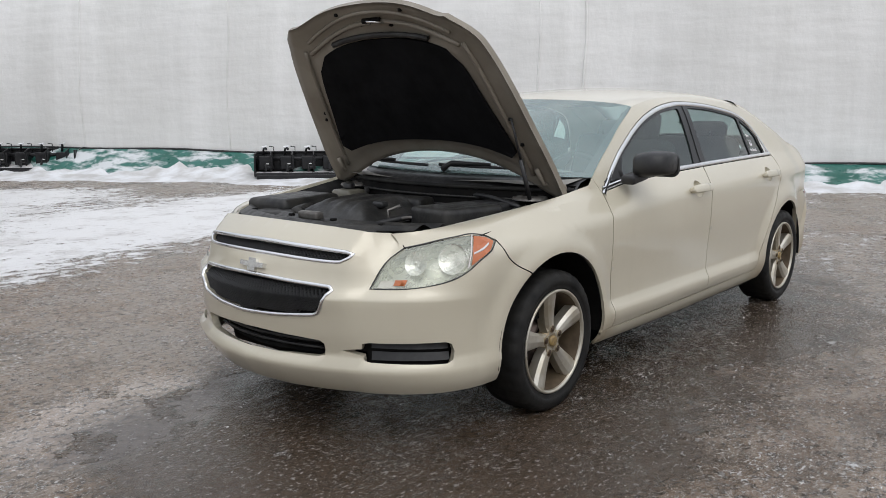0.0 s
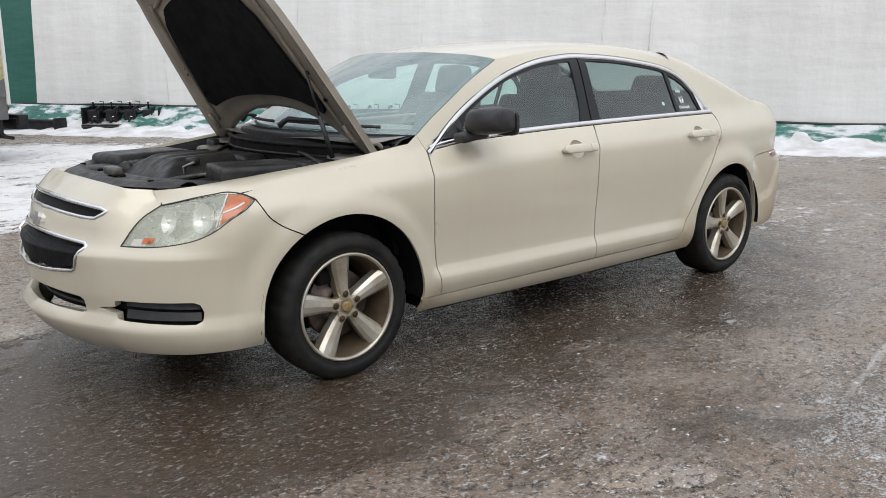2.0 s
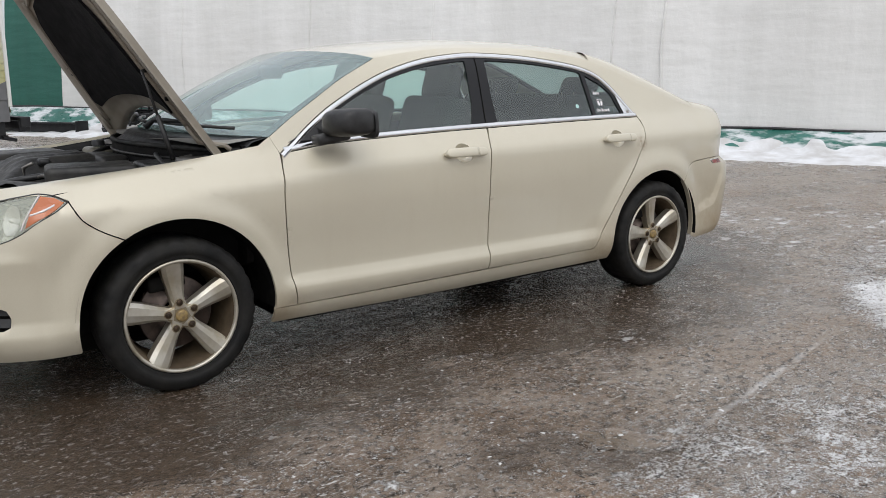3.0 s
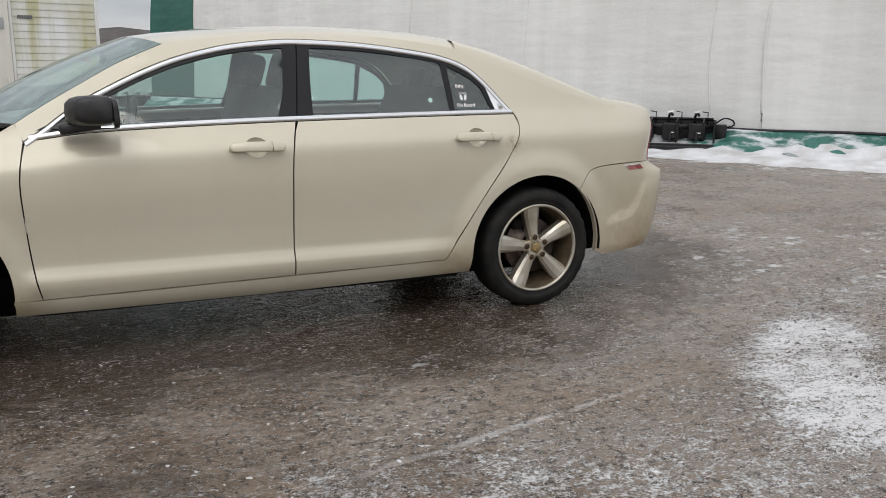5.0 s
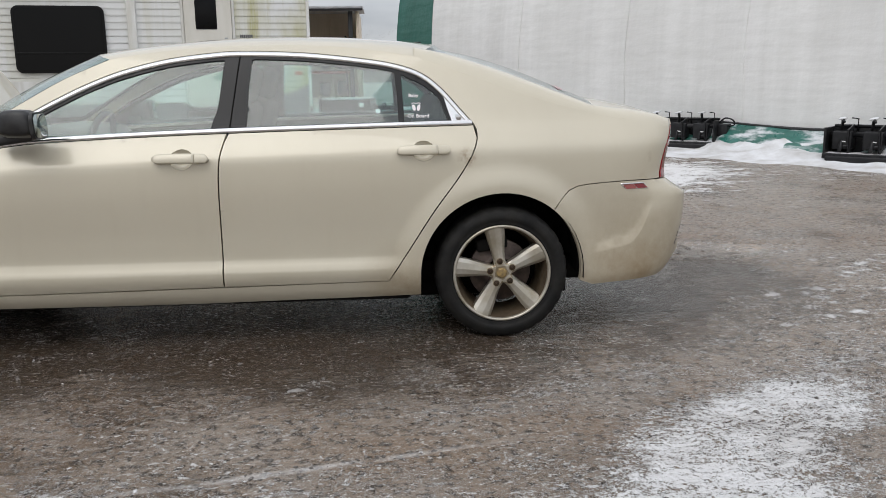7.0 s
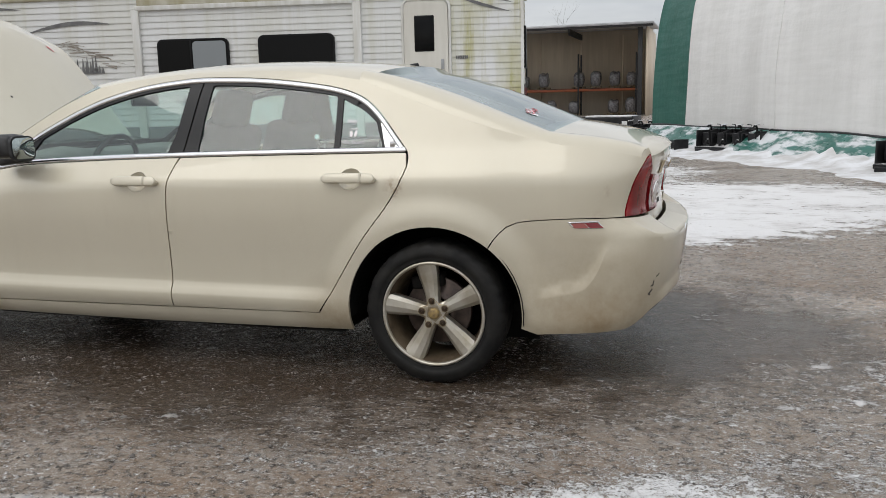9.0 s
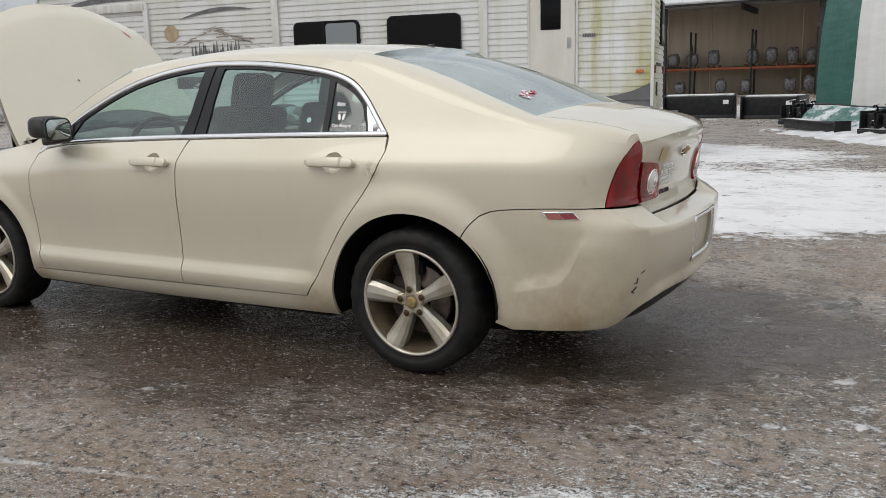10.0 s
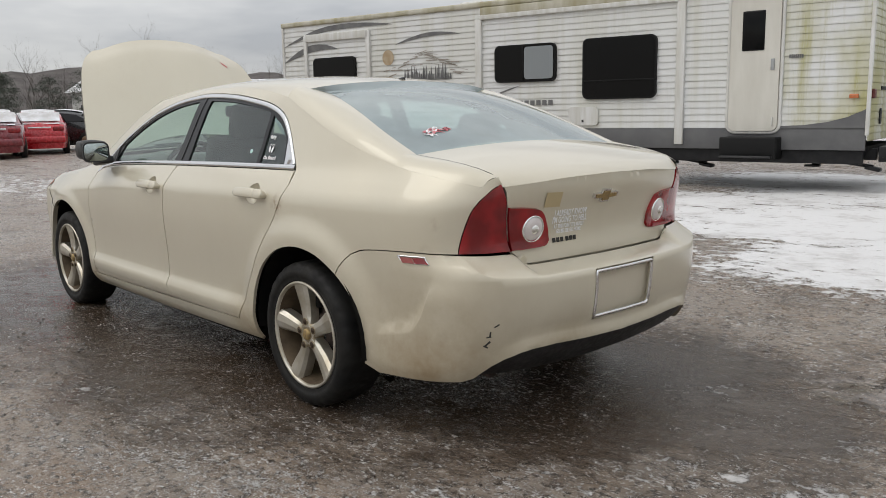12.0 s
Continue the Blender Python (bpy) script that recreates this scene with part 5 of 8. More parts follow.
def hood():
    hinge = Matrix.Translation((-1.165, 0, 0.950)) @ Matrix.Rotation(radians(HOOD_ANGLE), 4, "Y") @ Matrix.Translation((1.165, 0, -0.950))
    def skin(s, t, drop=0.0, shrink=0.0):
        e = -1.115 - 0.955 * t
        ye = hood_y(max(e, -2.07)) - 0.010 - shrink
        k = -1 + 2 * s
        y = ye * k
        r = -1.115 - 0.20 * max(0, 1 - (y / 0.76) ** 2) - shrink
        f = -2.150 + 0.095 * (abs(y) / 0.505) ** 2.4 + shrink
        x = r + (f - r) * t if abs(k) < 1 else e
        x = (r + (f - r) * t) * (1 - k**6) + e * k**6
        z = hood_z(max(e, -2.07)) + 0.058 * (1 - k * k) * (1 - 0.25 * t) - 0.03 * step01(0.86, 1.0, t) - drop
        return hinge @ Vector((x, y, z))
    bm = grid_bm(lambda s, t: skin(s, t), 28, 26)
    h = part("hood", bm, PAINT, car, "raised gold hood")
    under = grid_bm(lambda s, t: skin(s, t, 0.030 + 0.018 * (step01(0.10, 0.16, min(s, 1 - s)) * step01(0.08, 0.14, t) * step01(0.82, 0.76, t)), 0.004), 36, 36)
    rim = bmesh.new()
    for f in (lambda q: (0.0, q), lambda q: (1.0, q), lambda q: (q, 0.0), lambda q: (q, 1.0)):
        rim = grid_bm(lambda q, w: skin(*f(q), 0.030 * w, 0.004 * w), 36, 3, rim)
    under = join(under, rim)
    bmesh.ops.remove_doubles(under, verts=under.verts, dist=0.0008)
    part("hood_inner_panel", under, HOOD_INNER, h, "grey-beige inner hood panel with pressed ribs")
    pad = [(0.145, 0.16), (0.5, 0.11), (0.855, 0.16), (0.885, 0.22), (0.865, 0.50), (0.845, 0.70), (0.80, 0.765), (0.5, 0.775), (0.20, 0.765), (0.155, 0.70), (0.135, 0.50), (0.115, 0.22)]
    pl = curved(pad, 0.04, True)
    bm = sheet([pl], lambda s, t: tuple(skin(s, t, 0.056 - 0.010 * math.sin(9 * s) * math.sin(7 * t) * 0.4)), 0.05, gap=0, depth=0.012, centre=hinge @ Vector((-1.6, 0, 1.4)))
    part("insulation_pad", bm, MAT_BLACK, h, "black insulation pad")
    # ribs, latch and holes on the inner panel
    for t0, w in ((0.865, 0.012), (0.93, 0.010)):
        line = [skin(s, t0 + 0.03 * math.cos(2 * math.pi * (s - 0.5)) - 0.02, 0.036, 0.0) for s in np.linspace(0.12, 0.88, 24)]
        part("pressed_rib", tube_bm(line, w, 6), HOOD_INNER, h)
    for s0, s1, t0, t1 in ((0.09, 0.09, 0.1, 0.85), (0.91, 0.91, 0.1, 0.85)):
        line = [skin(s0, t, 0.036) for t in np.linspace(t0, t1, 14)]
        part("pressed_rib", tube_bm(line, 0.011, 6), HOOD_INNER, h)
    bar = [skin(s, 0.80, 0.050) for s in np.linspace(0.26, 0.74, 10)]
    part("front_seal", tube_bm(bar, 0.014, 6), ENGINE, h, "dark seal strip")
    p = skin(0.5, 0.885, 0.04)
    slot = tube_bm([skin(0.455, 0.885, 0.036), skin(0.55, 0.885, 0.036)], 0.014, 8)
    part("latch_slot", slot, DARK, h)
    lk = tube_bm([skin(0.44, 0.87, 0.045), skin(0.46, 0.89, 0.075), skin(0.49, 0.90, 0.08), skin(0.51, 0.87, 0.05)], 0.005, 6)
    part("latch_striker", lk, CHROME, h, "bright latch striker")
    for s, t in ((0.42, 0.85), (0.57, 0.865), (0.23, 0.9), (0.30, 0.955), (0.67, 0.955), (0.07, 0.45), (0.075, 0.30), (0.92, 0.47), (0.925, 0.43)):
        q = box_bm(0.016, 0.016, 0.016, skin(s, t, 0.034), 0.005)
        part("hole_plug", q, DARK, h)
    # marks on the outer skin
    for s, t, w, d, mt in ((0.855, 0.83, 0.030, 0.012, STICKER_RED), (0.37, 0.29, 0.008, 0.008, DARK_MARK)):
        q = grid_bm(lambda a, b: skin(s + w * (a - 0.5), t + d * 2 * (b - 0.5) - w * 0.8 * (a - 0.5), -0.002), 4, 3)
        part("hood_mark", q, mt, h, "small chip in the paint")
    # prop rod
    foot, top = Vector((-1.345, -0.665, 0.905)), skin(0.055, 0.47, 0.045)
    rod = tube_bm([foot, foot.lerp(top, 0.5)], 0.010, 10)
    rod = tube_bm([foot.lerp(top, 0.5), top], 0.0055, 8, rod)
    part("gas_strut", rod, BLACK_PLASTIC, car, "black gas strut")
    # hinges
    for s in (1, -1):
        arm = tube_bm([(-1.08, 0.70 * s, 0.90), (-1.14, 0.71 * s, 0.955), tuple(skin(0.5 + 0.44 * s, 0.08, 0.04)), tuple(skin(0.5 + 0.44 * s, 0.17, 0.04))], 0.012, 6)
        part("hood_hinge", arm, HOOD_INNER, car)


HOOD_ANGLE = 64.0


def engine_bay():
    # inner walls, floor and the radiator crossmember
    bm = bmesh.new()
    line = [(x, hood_y(max(x, -2.07)) - 0.011, hood_z(max(x, -2.07)) - 0.014) for x in np.linspace(-1.02, -2.07, 20)]
    for s in (1, -1):
        a = [bm.verts.new((x, -y * s, z)) for x, y, z in line]
        b = [bm.verts.new((x, -(y - 0.10) * s, z - 0.03)) for x, y, z in line]
        c = [bm.verts.new((x, -(y - 0.13) * s, 0.42)) for x, y, z in line]
        for i in range(len(a) - 1):
            bm.faces.new((a[i], a[i + 1], b[i + 1], b[i]))
            bm.faces.new((b[i], b[i + 1], c[i + 1], c[i]))
    box_bm(0.95, 1.15, 0.02, (-1.5, 0, 0.42), bm=bm)
    box_bm(0.03, 1.45, 0.5, (-1.06, 0, 0.70), bm=bm)
    bmesh.ops.recalc_face_normals(bm, faces=bm.faces[:])
    part("engine_bay", bm, DARK, car, "dark engine bay walls", False)
    def cross(s, t):
        y = -0.56 + 1.12 * s
        xf = -2.20 + 0.13 * (abs(y) / 0.475) ** 2.4
        return Vector((xf + 0.20 * t, y, 0.838 - 0.012 * math.cos(3 * math.pi * t) - 0.012 * t))
    part("radiator_cover", grid_bm(cross, 24, 10), ENGINE, car, "dusty black radiator cover")
    for y in (-0.42, -0.15, 0.12, 0.40):
        part("cover_clip", box_bm(0.022, 0.022, 0.012, (-2.06 + 0.05 * abs(y), y, 0.843), 0.004), DARK, car)
    lat = box_bm(0.05, 0.12, 0.035, (-2.03, 0.02, 0.846), 0.01)
    part("hood_latch", lat, ENGINE_GREY, car, "grey latch plate")
    # engine cover with ribs
    def cover(s, t):
        x, y = -1.92 + 0.56 * s, -0.18 + 0.52 * t
        e = min(s, 1 - s, t, 1 - t)
        z = 0.790 + 0.090 * math.sqrt(step01(0, 0.30, e)) + 0.012 * s
        if 0.08 < s < 0.75:
            z += 0.007 * step01(0.3, 0.9, math.sin(t * math.pi * 9)) * step01(0.05, 0.2, e)
        return Vector((x, y + 0.05 * (s - 0.5), z))
    cov = part("engine_cover", grid_bm(cover, 26, 40), ENGINE, car, "black ribbed engine cover")
    part("oil_cap", box_bm(0.05, 0.06, 0.03, (-1.72, -0.10, 0.875), 0.012), BLACK_PLASTIC, cov)
    def blob(name, x, y, z, sx, sy, sz, mt, label="", bev=0.03, rz=0):
        part(name, box_bm(sx, sy, sz, (x, y, z), bev, pose(0, 0, 0, 0, 0, rz), seg=3), mt, car, label)
    blob("air_box", -1.72, 0.50, 0.82, 0.42, 0.26, 0.12, ENGINE, "black air filter box", 0.04, 8)
    blob("intake_duct", -1.95, 0.36, 0.80, 0.16, 0.22, 0.07, ENGINE, "black intake duct", 0.03, 24)
    blob("fuse_box", -1.62, -0.47, 0.835, 0.34, 0.24, 0.11, ENGINE, "black battery cover", 0.025, -10)
    blob("fuse_lid", -1.33, -0.47, 0.84, 0.20, 0.20, 0.09, BLACK_PLASTIC, "", 0.02, -4)
    blob("engine_block", -1.66, 0.05, 0.66, 0.56, 0.74, 0.24, DARK, "dark engine block", 0.03)
    blob("washer_tank", -1.93, -0.38, 0.78, 0.10, 0.14, 0.07, ENGINE, "", 0.02, -20)
    blob("brake_reservoir", -1.22, -0.30, 0.88, 0.10, 0.16, 0.08, TANK, "cloudy brake fluid tank", 0.02)
    blob("coolant_tank", -1.33, 0.52, 0.845, 0.14, 0.15, 0.07, TANK, "cloudy coolant tank", 0.03)
    blob("throttle_body", -1.44, 0.02, 0.84, 0.14, 0.30, 0.09, ENGINE, "", 0.03, 5)
    for x, y, r, h in ((-1.22, -0.58, 0.085, 0.89), (-1.22, 0.58, 0.085, 0.89)):
        q = lathe_bm([(r, 0.0), (r * 0.95, -0.012), (r * 0.5, -0.02), (r * 0.48, -0.006), (0.004, -0.004)], 20)
        bmesh.ops.transform(q, matrix=Matrix.Translation((x, y, h)) @ Matrix.Rotation(radians(-90), 4, "X"), verts=q.verts)
        part("strut_tower", q, ENGINE_GREY, car, "grey strut tower")
    for cx, cy, cz in ((-1.22, -0.30, 0.925), (-1.33, 0.52, 0.885)):
        q = lathe_bm([(0.032, 0.0), (0.032, -0.022), (0.026, -0.028), (0.002, -0.028)], 16)
        bmesh.ops.transform(q, matrix=Matrix.Translation((cx, cy, cz)) @ Matrix.Rotation(radians(-90), 4, "X"), verts=q.verts)
        part("tank_cap", q, BLACK_PLASTIC, car)
    # hoses
    ribbed = tube_bm([Vector((-1.90 + 0.018 * k, 0.27 + 0.012 * k, 0.81)) for k in range(12)], [0.045 if k % 2 else 0.038 for k in range(12)], 14)
    part("ribbed_hose", ribbed, ENGINE, car, "ribbed black air hose")
    for pts, r, mt in (([(-1.95, -0.22, 0.80), (-1.80, -0.28, 0.83), (-1.60, -0.30, 0.84), (-1.42, -0.22, 0.83)], 0.014, BLACK_PLASTIC),
                       ([(-1.98, 0.05, 0.80), (-1.98, -0.15, 0.79), (-1.9, -0.3, 0.77)], 0.018, BLACK_PLASTIC),
                       ([(-1.36, -0.62, 0.87), (-1.34, -0.45, 0.90), (-1.30, -0.30, 0.90), (-1.26, -0.1, 0.88), (-1.28, 0.2, 0.87)], 0.010, BLACK_PLASTIC),
                       ([(-1.80, -0.24, 0.82), (-1.76, -0.34, 0.84), (-1.70, -0.36, 0.82)], 0.008, ENGINE_GREY),
                       ([(-1.45, 0.28, 0.85), (-1.35, 0.36, 0.88), (-1.27, 0.45, 0.88)], 0.012, BLACK_PLASTIC)):
        part("hose", tube_bm([tuple(p) for p in curved(pts, 0.03)], r, 8), mt, car)
    q = tube_bm([(-1.83, -0.26, 0.80), (-1.83, -0.26, 0.87), (-1.80, -0.30, 0.89)], 0.008, 8)
    part("dipstick", q, ENGINE_GREY, car, "bright metal dipstick")
    # cowl and wipers
    def cowl(s, t):
        y = -0.735 + 1.47 * s
        k = y / 0.775
        x1 = -0.975 - 0.26 * (1 - k * k)
        x0 = x1 - 0.09 - 0.04 * (1 - k * k)
        x = x0 + (x1 + 0.03 - x0) * t
        z = 0.918 + 0.06 * step01(0.0, 0.6, t) + 0.010 * (1 - k * k) - 0.012 * math.sin(math.pi * t)
        return Vector((x, y, z))
    cw = part("cowl", grid_bm(cowl, 30, 8), BLACK_PLASTIC, car, "black plastic cowl")
    lipline = [cowl(s, 0.02) + Vector((0, 0, 0.012)) for s in np.linspace(0, 1, 30)]
    part("cowl_seal", tube_bm(lipline, 0.012, 8), RUBBER, cw)
    for lift, away in ((-0.035, 0.004), (-0.075, 0.012)):
        part("cowl_rib", tube_bm([cowl(s, 0.0) + Vector((-away, 0, lift)) for s in np.linspace(0.06, 0.94, 26)], 0.006, 6), ENGINE, cw)
    wall = bmesh.new()
    wall = grid_bm(lambda s, t: cowl(s, 0.0) + Vector((0.0, 0, -0.18 * t)), 30, 2, wall)
    part("firewall_top", wall, DARK, cw)
    def on_glass(y, t, lift):
        k = y / 0.79
        p0 = Vector((-0.965 - 0.27 * (1 - k * k), y, 0.985 + 0.006 * (1 - k * k)))
        p1 = Vector((-0.36 - 0.135 * (1 - (y / 0.62) ** 2), y * 0.83, 1.316 + 0.035 * (1 - (y / 0.62) ** 2)))
        return p0.lerp(p1, t) + Vector((-0.6, 0, 0.8)) * lift
    for y0, y1, pv in ((-0.62, -0.02, -0.08), (0.05, 0.60, 0.56)):
        blade = [on_glass(y0 + (y1 - y0) * s, 0.035 + 0.015 * s, 0.024) for s in np.linspace(0, 1, 14)]
        w = part("wiper", tube_bm(blade, 0.008, 6), BLACK_PLASTIC, car, "black windscreen wiper")
        armp = [on_glass(pv, -0.02, 0.03), on_glass(pv - 0.04, 0.03, 0.05), on_glass((y0 + y1) / 2, 0.05, 0.038)]
        part("wiper_arm", tube_bm(armp, [0.016, 0.012, 0.007], 8), BLACK_PLASTIC, w)


def wheel_parts():
    w = new("wheel", None)
    tyre = bmesh.new()
    prof = [(0.222, 0.085), (0.233, 0.097), (0.236, 0.1015), (0.240, 0.1005), (0.254, 0.1065), (0.257, 0.1085), (0.272, 0.110), (0.276, 0.1085), (0.290, 0.106), (0.300, 0.100), (0.3085, 0.090), (0.3125, 0.070), (0.3135, 0.03), (0.3135, -0.05), (0.309, -0.09), (0.29, -0.11), (0.25, -0.11), (0.222, -0.09)]
    sides = 150
    rings = []
    for i, (r, y) in enumerate(prof):
        ring = []
        for k in range(sides):
            rr = r
            if i in (9, 10) and k % 5 in (0, 1):
                rr -= 0.0045
            if i in (11, 12, 13) and k % 5 == 0:
                rr -= 0.004
            ring.append(tyre.verts.new((rr * math.cos(2 * math.pi * k / sides), -y, rr * math.sin(2 * math.pi * k / sides))))
        rings.append(ring)
    for i in range(len(rings) - 1):
        for k in range(sides):
            tyre.faces.new((rings[i][k], rings[i][(k + 1) % sides], rings[i + 1][(k + 1) % sides], rings[i + 1][k]))
    bmesh.ops.recalc_face_normals(tyre, faces=tyre.faces[:])
    part("tyre", tyre, RUBBER, w, "muddy black tyre")
    rim = lathe_bm([(0.226, -0.085), (0.232, -0.098), (0.230, -0.104), (0.223, -0.106), (0.2175, -0.1005), (0.216, -0.092)], 72)
    part("rim", rim, ALLOY_EDGE, w, "silver alloy rim")
    barrel = lathe_bm([(0.217, -0.094), (0.208, -0.070), (0.202, -0.02), (0.195, 0.06), (0.19, 0.09)], 48)
    part("rim_barrel", barrel, RIM_DIRT, w, "mud-stained inner rim")
    def hub_plate(s, t):
        a = 2 * math.pi * s
        r = (0.060 + 0.010 * math.cos(5 * a)) * min(1.0, t / 0.8)
        return Vector((r * math.cos(a), -0.0835 if t <= 0.8 else -0.0835 + 0.25 * (t - 0.8), r * math.sin(a)))
    part("hub", grid_bm(hub_plate, 60, 5), ALLOY, w, "dusty hub")
    for i in range(5):
        a0 = 2 * math.pi * i / 5
        sp = bmesh.new()
        def spoke(s, k, d=0.0):
            r = 0.030 + 0.189 * s
            hw = 0.0270 + 0.0190 * step01(0.10, 1.0, s)
            ridge = {-1: -0.013, -0.62: 0.0, 0.08: 0.0035, 0.66: 0.0, 1: -0.013}[k]
            y = -(0.0845 + 0.0135 * s - 0.006 * math.sin(math.pi * s) + ridge * step01(0.0, 0.22, s)) + d
            tt = hw * k
            return Vector((r * math.cos(a0) - tt * math.sin(a0), y, r * math.sin(a0) + tt * math.cos(a0)))
        cols = [(-1, 0.040), (-1, 0.0), (-0.62, 0.0), (0.08, 0.0), (0.66, 0.0), (1, 0.0), (1, 0.040)]
        vs = [[sp.verts.new(spoke(j / 9, k, d)) for k, d in cols] for j in range(10)]
        for j in range(9):
            for k in range(len(cols) - 1):
                sp.faces.new((vs[j][k], vs[j][k + 1], vs[j + 1][k + 1], vs[j + 1][k]))
        bmesh.ops.recalc_face_normals(sp, faces=sp.faces[:])
        part("spoke", sp, ALLOY_EDGE, w, "silver spoke", False)
        c = Matrix.Translation((0.0555 * math.cos(a0), -0.0845, 0.0555 * math.sin(a0)))
        pit = lathe_bm([(0.0165, 0.004), (0.0165, -0.0042), (0.0150, -0.0048), (0.0135, -0.0042)], 16)
        bmesh.ops.transform(pit, matrix=c, verts=pit.verts)
        part("lug_recess", pit, ALLOY, w, "dusty lug hole rim")
        # the flat dark ring round the nut stands in for the hole's shade
        nut = lathe_bm([(0.0140, -0.0036), (0.0098, -0.0038), (0.0095, -0.0062), (0.006, -0.0075), (0.0005, -0.0075)], 12)
        bmesh.ops.transform(nut, matrix=c, verts=nut.verts)
        part("lug_nut", nut, LUG_DARK, w, "rusty brown lug nut with a dark ring painted for its hole")
    cap = lathe_bm([(0.025, -0.084), (0.0235, -0.093), (0.018, -0.095), (0.0005, -0.0955)], 28)
    part("centre_cap", cap, GOLD_BADGE, w, "worn gold centre cap")
    disc = lathe_bm([(0.148, 0.012), (0.148, -0.012), (0.145, -0.014), (0.085, -0.014), (0.08, -0.03), (0.06, -0.03)], 40)
    part("brake_disc", disc, BRAKE, w, "rusty brake disc")
    cal = box_bm(0.06, 0.07, 0.15, (0.135, -0.01, 0.02), 0.015)
    part("brake_caliper", cal, DARK, w)
    return w


def wheels():
    w = wheel_parts()
    n = 0
    for wx, wz, spin in ((WHEELS[0][0] - 0.004, 0.303, 97), (1.426, 0.306, 99)):
        for s in (1, -1):
            base = Matrix.Translation((wx, -0.760 * s, wz))
            turn = Matrix.Rotation(radians(-spin), 4, "Y") if s > 0 else Matrix.Rotation(math.pi, 4, "Z") @ Matrix.Rotation(radians(-spin), 4, "Y")
            ob = w if n == 0 else copy_thing(w, Matrix())
            ob.matrix_basis = base @ turn
            ob.parent = car
            ob["label"] = "five-spoke alloy wheel with a muddy tyre"
            n += 1
    # wheel housings
    for i, (wx, wz, wr) in enumerate(WHEELS):
        for s in (1, -1):
            bm = grid_bm(lambda a, b: Vector((wx + (wr + 0.012) * math.cos(math.pi * (1.03 - 1.06 * a)), -s * (0.850 - 0.40 * b), wz + (wr + 0.012) * math.sin(math.pi * (1.03 - 1.06 * a)))), 24, 3)
            box_bm(0.78, 0.01, 0.62, (wx, -0.455 * s, 0.42), bm=bm)
            part("wheel_housing", bm, DARK, car, "dark wheel housing")


def cabin():
    floor_bm = box_bm(3.9, 1.05, 0.12, (0.05, 0, 0.25), 0.02)
    box_bm(1.95, 1.64, 0.10, (0.02, 0, 0.235), 0.02, bm=floor_bm)
    box_bm(0.5, 1.1, 0.2, (2.02, 0, 0.42), 0.05, bm=floor_bm)
    box_bm(0.36, 1.0, 0.10, (-1.95, 0, 0.27), 0.04, bm=floor_bm)
    part("underbody", floor_bm, DARK, car)
    card = SEAM_A[:-1] + belt_part(-0.93, 1.303) + SEAM_C[::-1][2:]
    both("door_card", sheet([card], sunk(0.07), 0.08, gap=0.01, depth=0), TRIM_GREY)
    def dash(s, t):
        y = -0.72 + 1.44 * s
        k = y / 0.72
        prof = [(-1.18 - 0.12 * (1 - k * k), 0.955), (-0.95, 0.985), (-0.72, 0.965), (-0.66, 0.90), (-0.70, 0.70), (-0.72, 0.5)]
        f = t * 5
        i = min(int(f), 4)
        a, b = prof[i], prof[i + 1]
        w = f - i
        hump = 0.035 * math.exp(-(((y + 0.37) / 0.18) ** 2)) * (1 if 1 < f < 3 else 0.3)
        return Vector((a[0] + (b[0] - a[0]) * w, y, a[1] + (b[1] - a[1]) * w + hump))
    part("dashboard", grid_bm(dash, 24, 15), CREAM_GEAR, car, "grey dashboard")
    ring = [Vector((-0.52 + 0.09 * math.sin(a) * 0.5, -0.37 + 0.185 * math.cos(a), 0.90 + 0.165 * math.sin(a))) for a in np.linspace(0, 2 * math.pi, 33)[:-1]]
    st = part("steering_wheel", tube_bm(ring, 0.015, 8, closed=True), BLACK_PLASTIC, car, "dark steering wheel")
    part("wheel_hub", box_bm(0.06, 0.16, 0.10, (-0.54, -0.37, 0.89), 0.03), BLACK_PLASTIC, st)
    def seat(x, y, wide, rear=False):
        cush = box_bm(0.50, wide, 0.20, (x - 0.22, y, 0.52), 0.06, seg=3)
        a = part("seat", cush, SEAT, car, "dark grey cloth seat")
        lean = pose(0, 0, 0, 0, 16 if not rear else 24, 0)
        part("backrest", box_bm(0.15, wide * 0.98, 0.62, (x + 0.10, y, 0.82), 0.06, lean, seg=3), SEAT, a)
        for dy in ((0,) if not rear else (-0.36, 0.36)):
            part("headrest", box_bm(0.10, 0.26, 0.19, (x + (0.205 if not rear else 0.27), y + dy, 1.195 if not rear else 1.125), 0.05, lean, seg=3), SEAT, a)
            for k in (-0.05, 0.05):
                part("headrest_post", tube_bm([(x + 0.17, y + dy + k, 1.06), (x + 0.20, y + dy + k, 1.15)], 0.006, 6), CHROME, a)
    seat(0.02, -0.37, 0.50)
    seat(0.02, 0.37, 0.50)
    seat(0.98, 0.0, 1.25, True)
    part("parcel_shelf", box_bm(0.62, 1.22, 0.03, (1.58, 0, 1.005), 0.01), TRIM_GREY, car)
    part("headliner", grid_bm(lambda s, t: Vector((-0.36 + 1.36 * s, -0.50 + 1.0 * t, 1.290 + 0.070 * math.sin(math.pi * (0.10 + 0.80 * s)) + 0.025 * (1 - (2 * t - 1) ** 2))), 10, 8), CREAM_GEAR, car)


doors()
body_side()
fender()
front_end()
rear_end()
upper_body()
side_windows()
mirrors()
hood()
engine_bay()
wheels()
cabin()

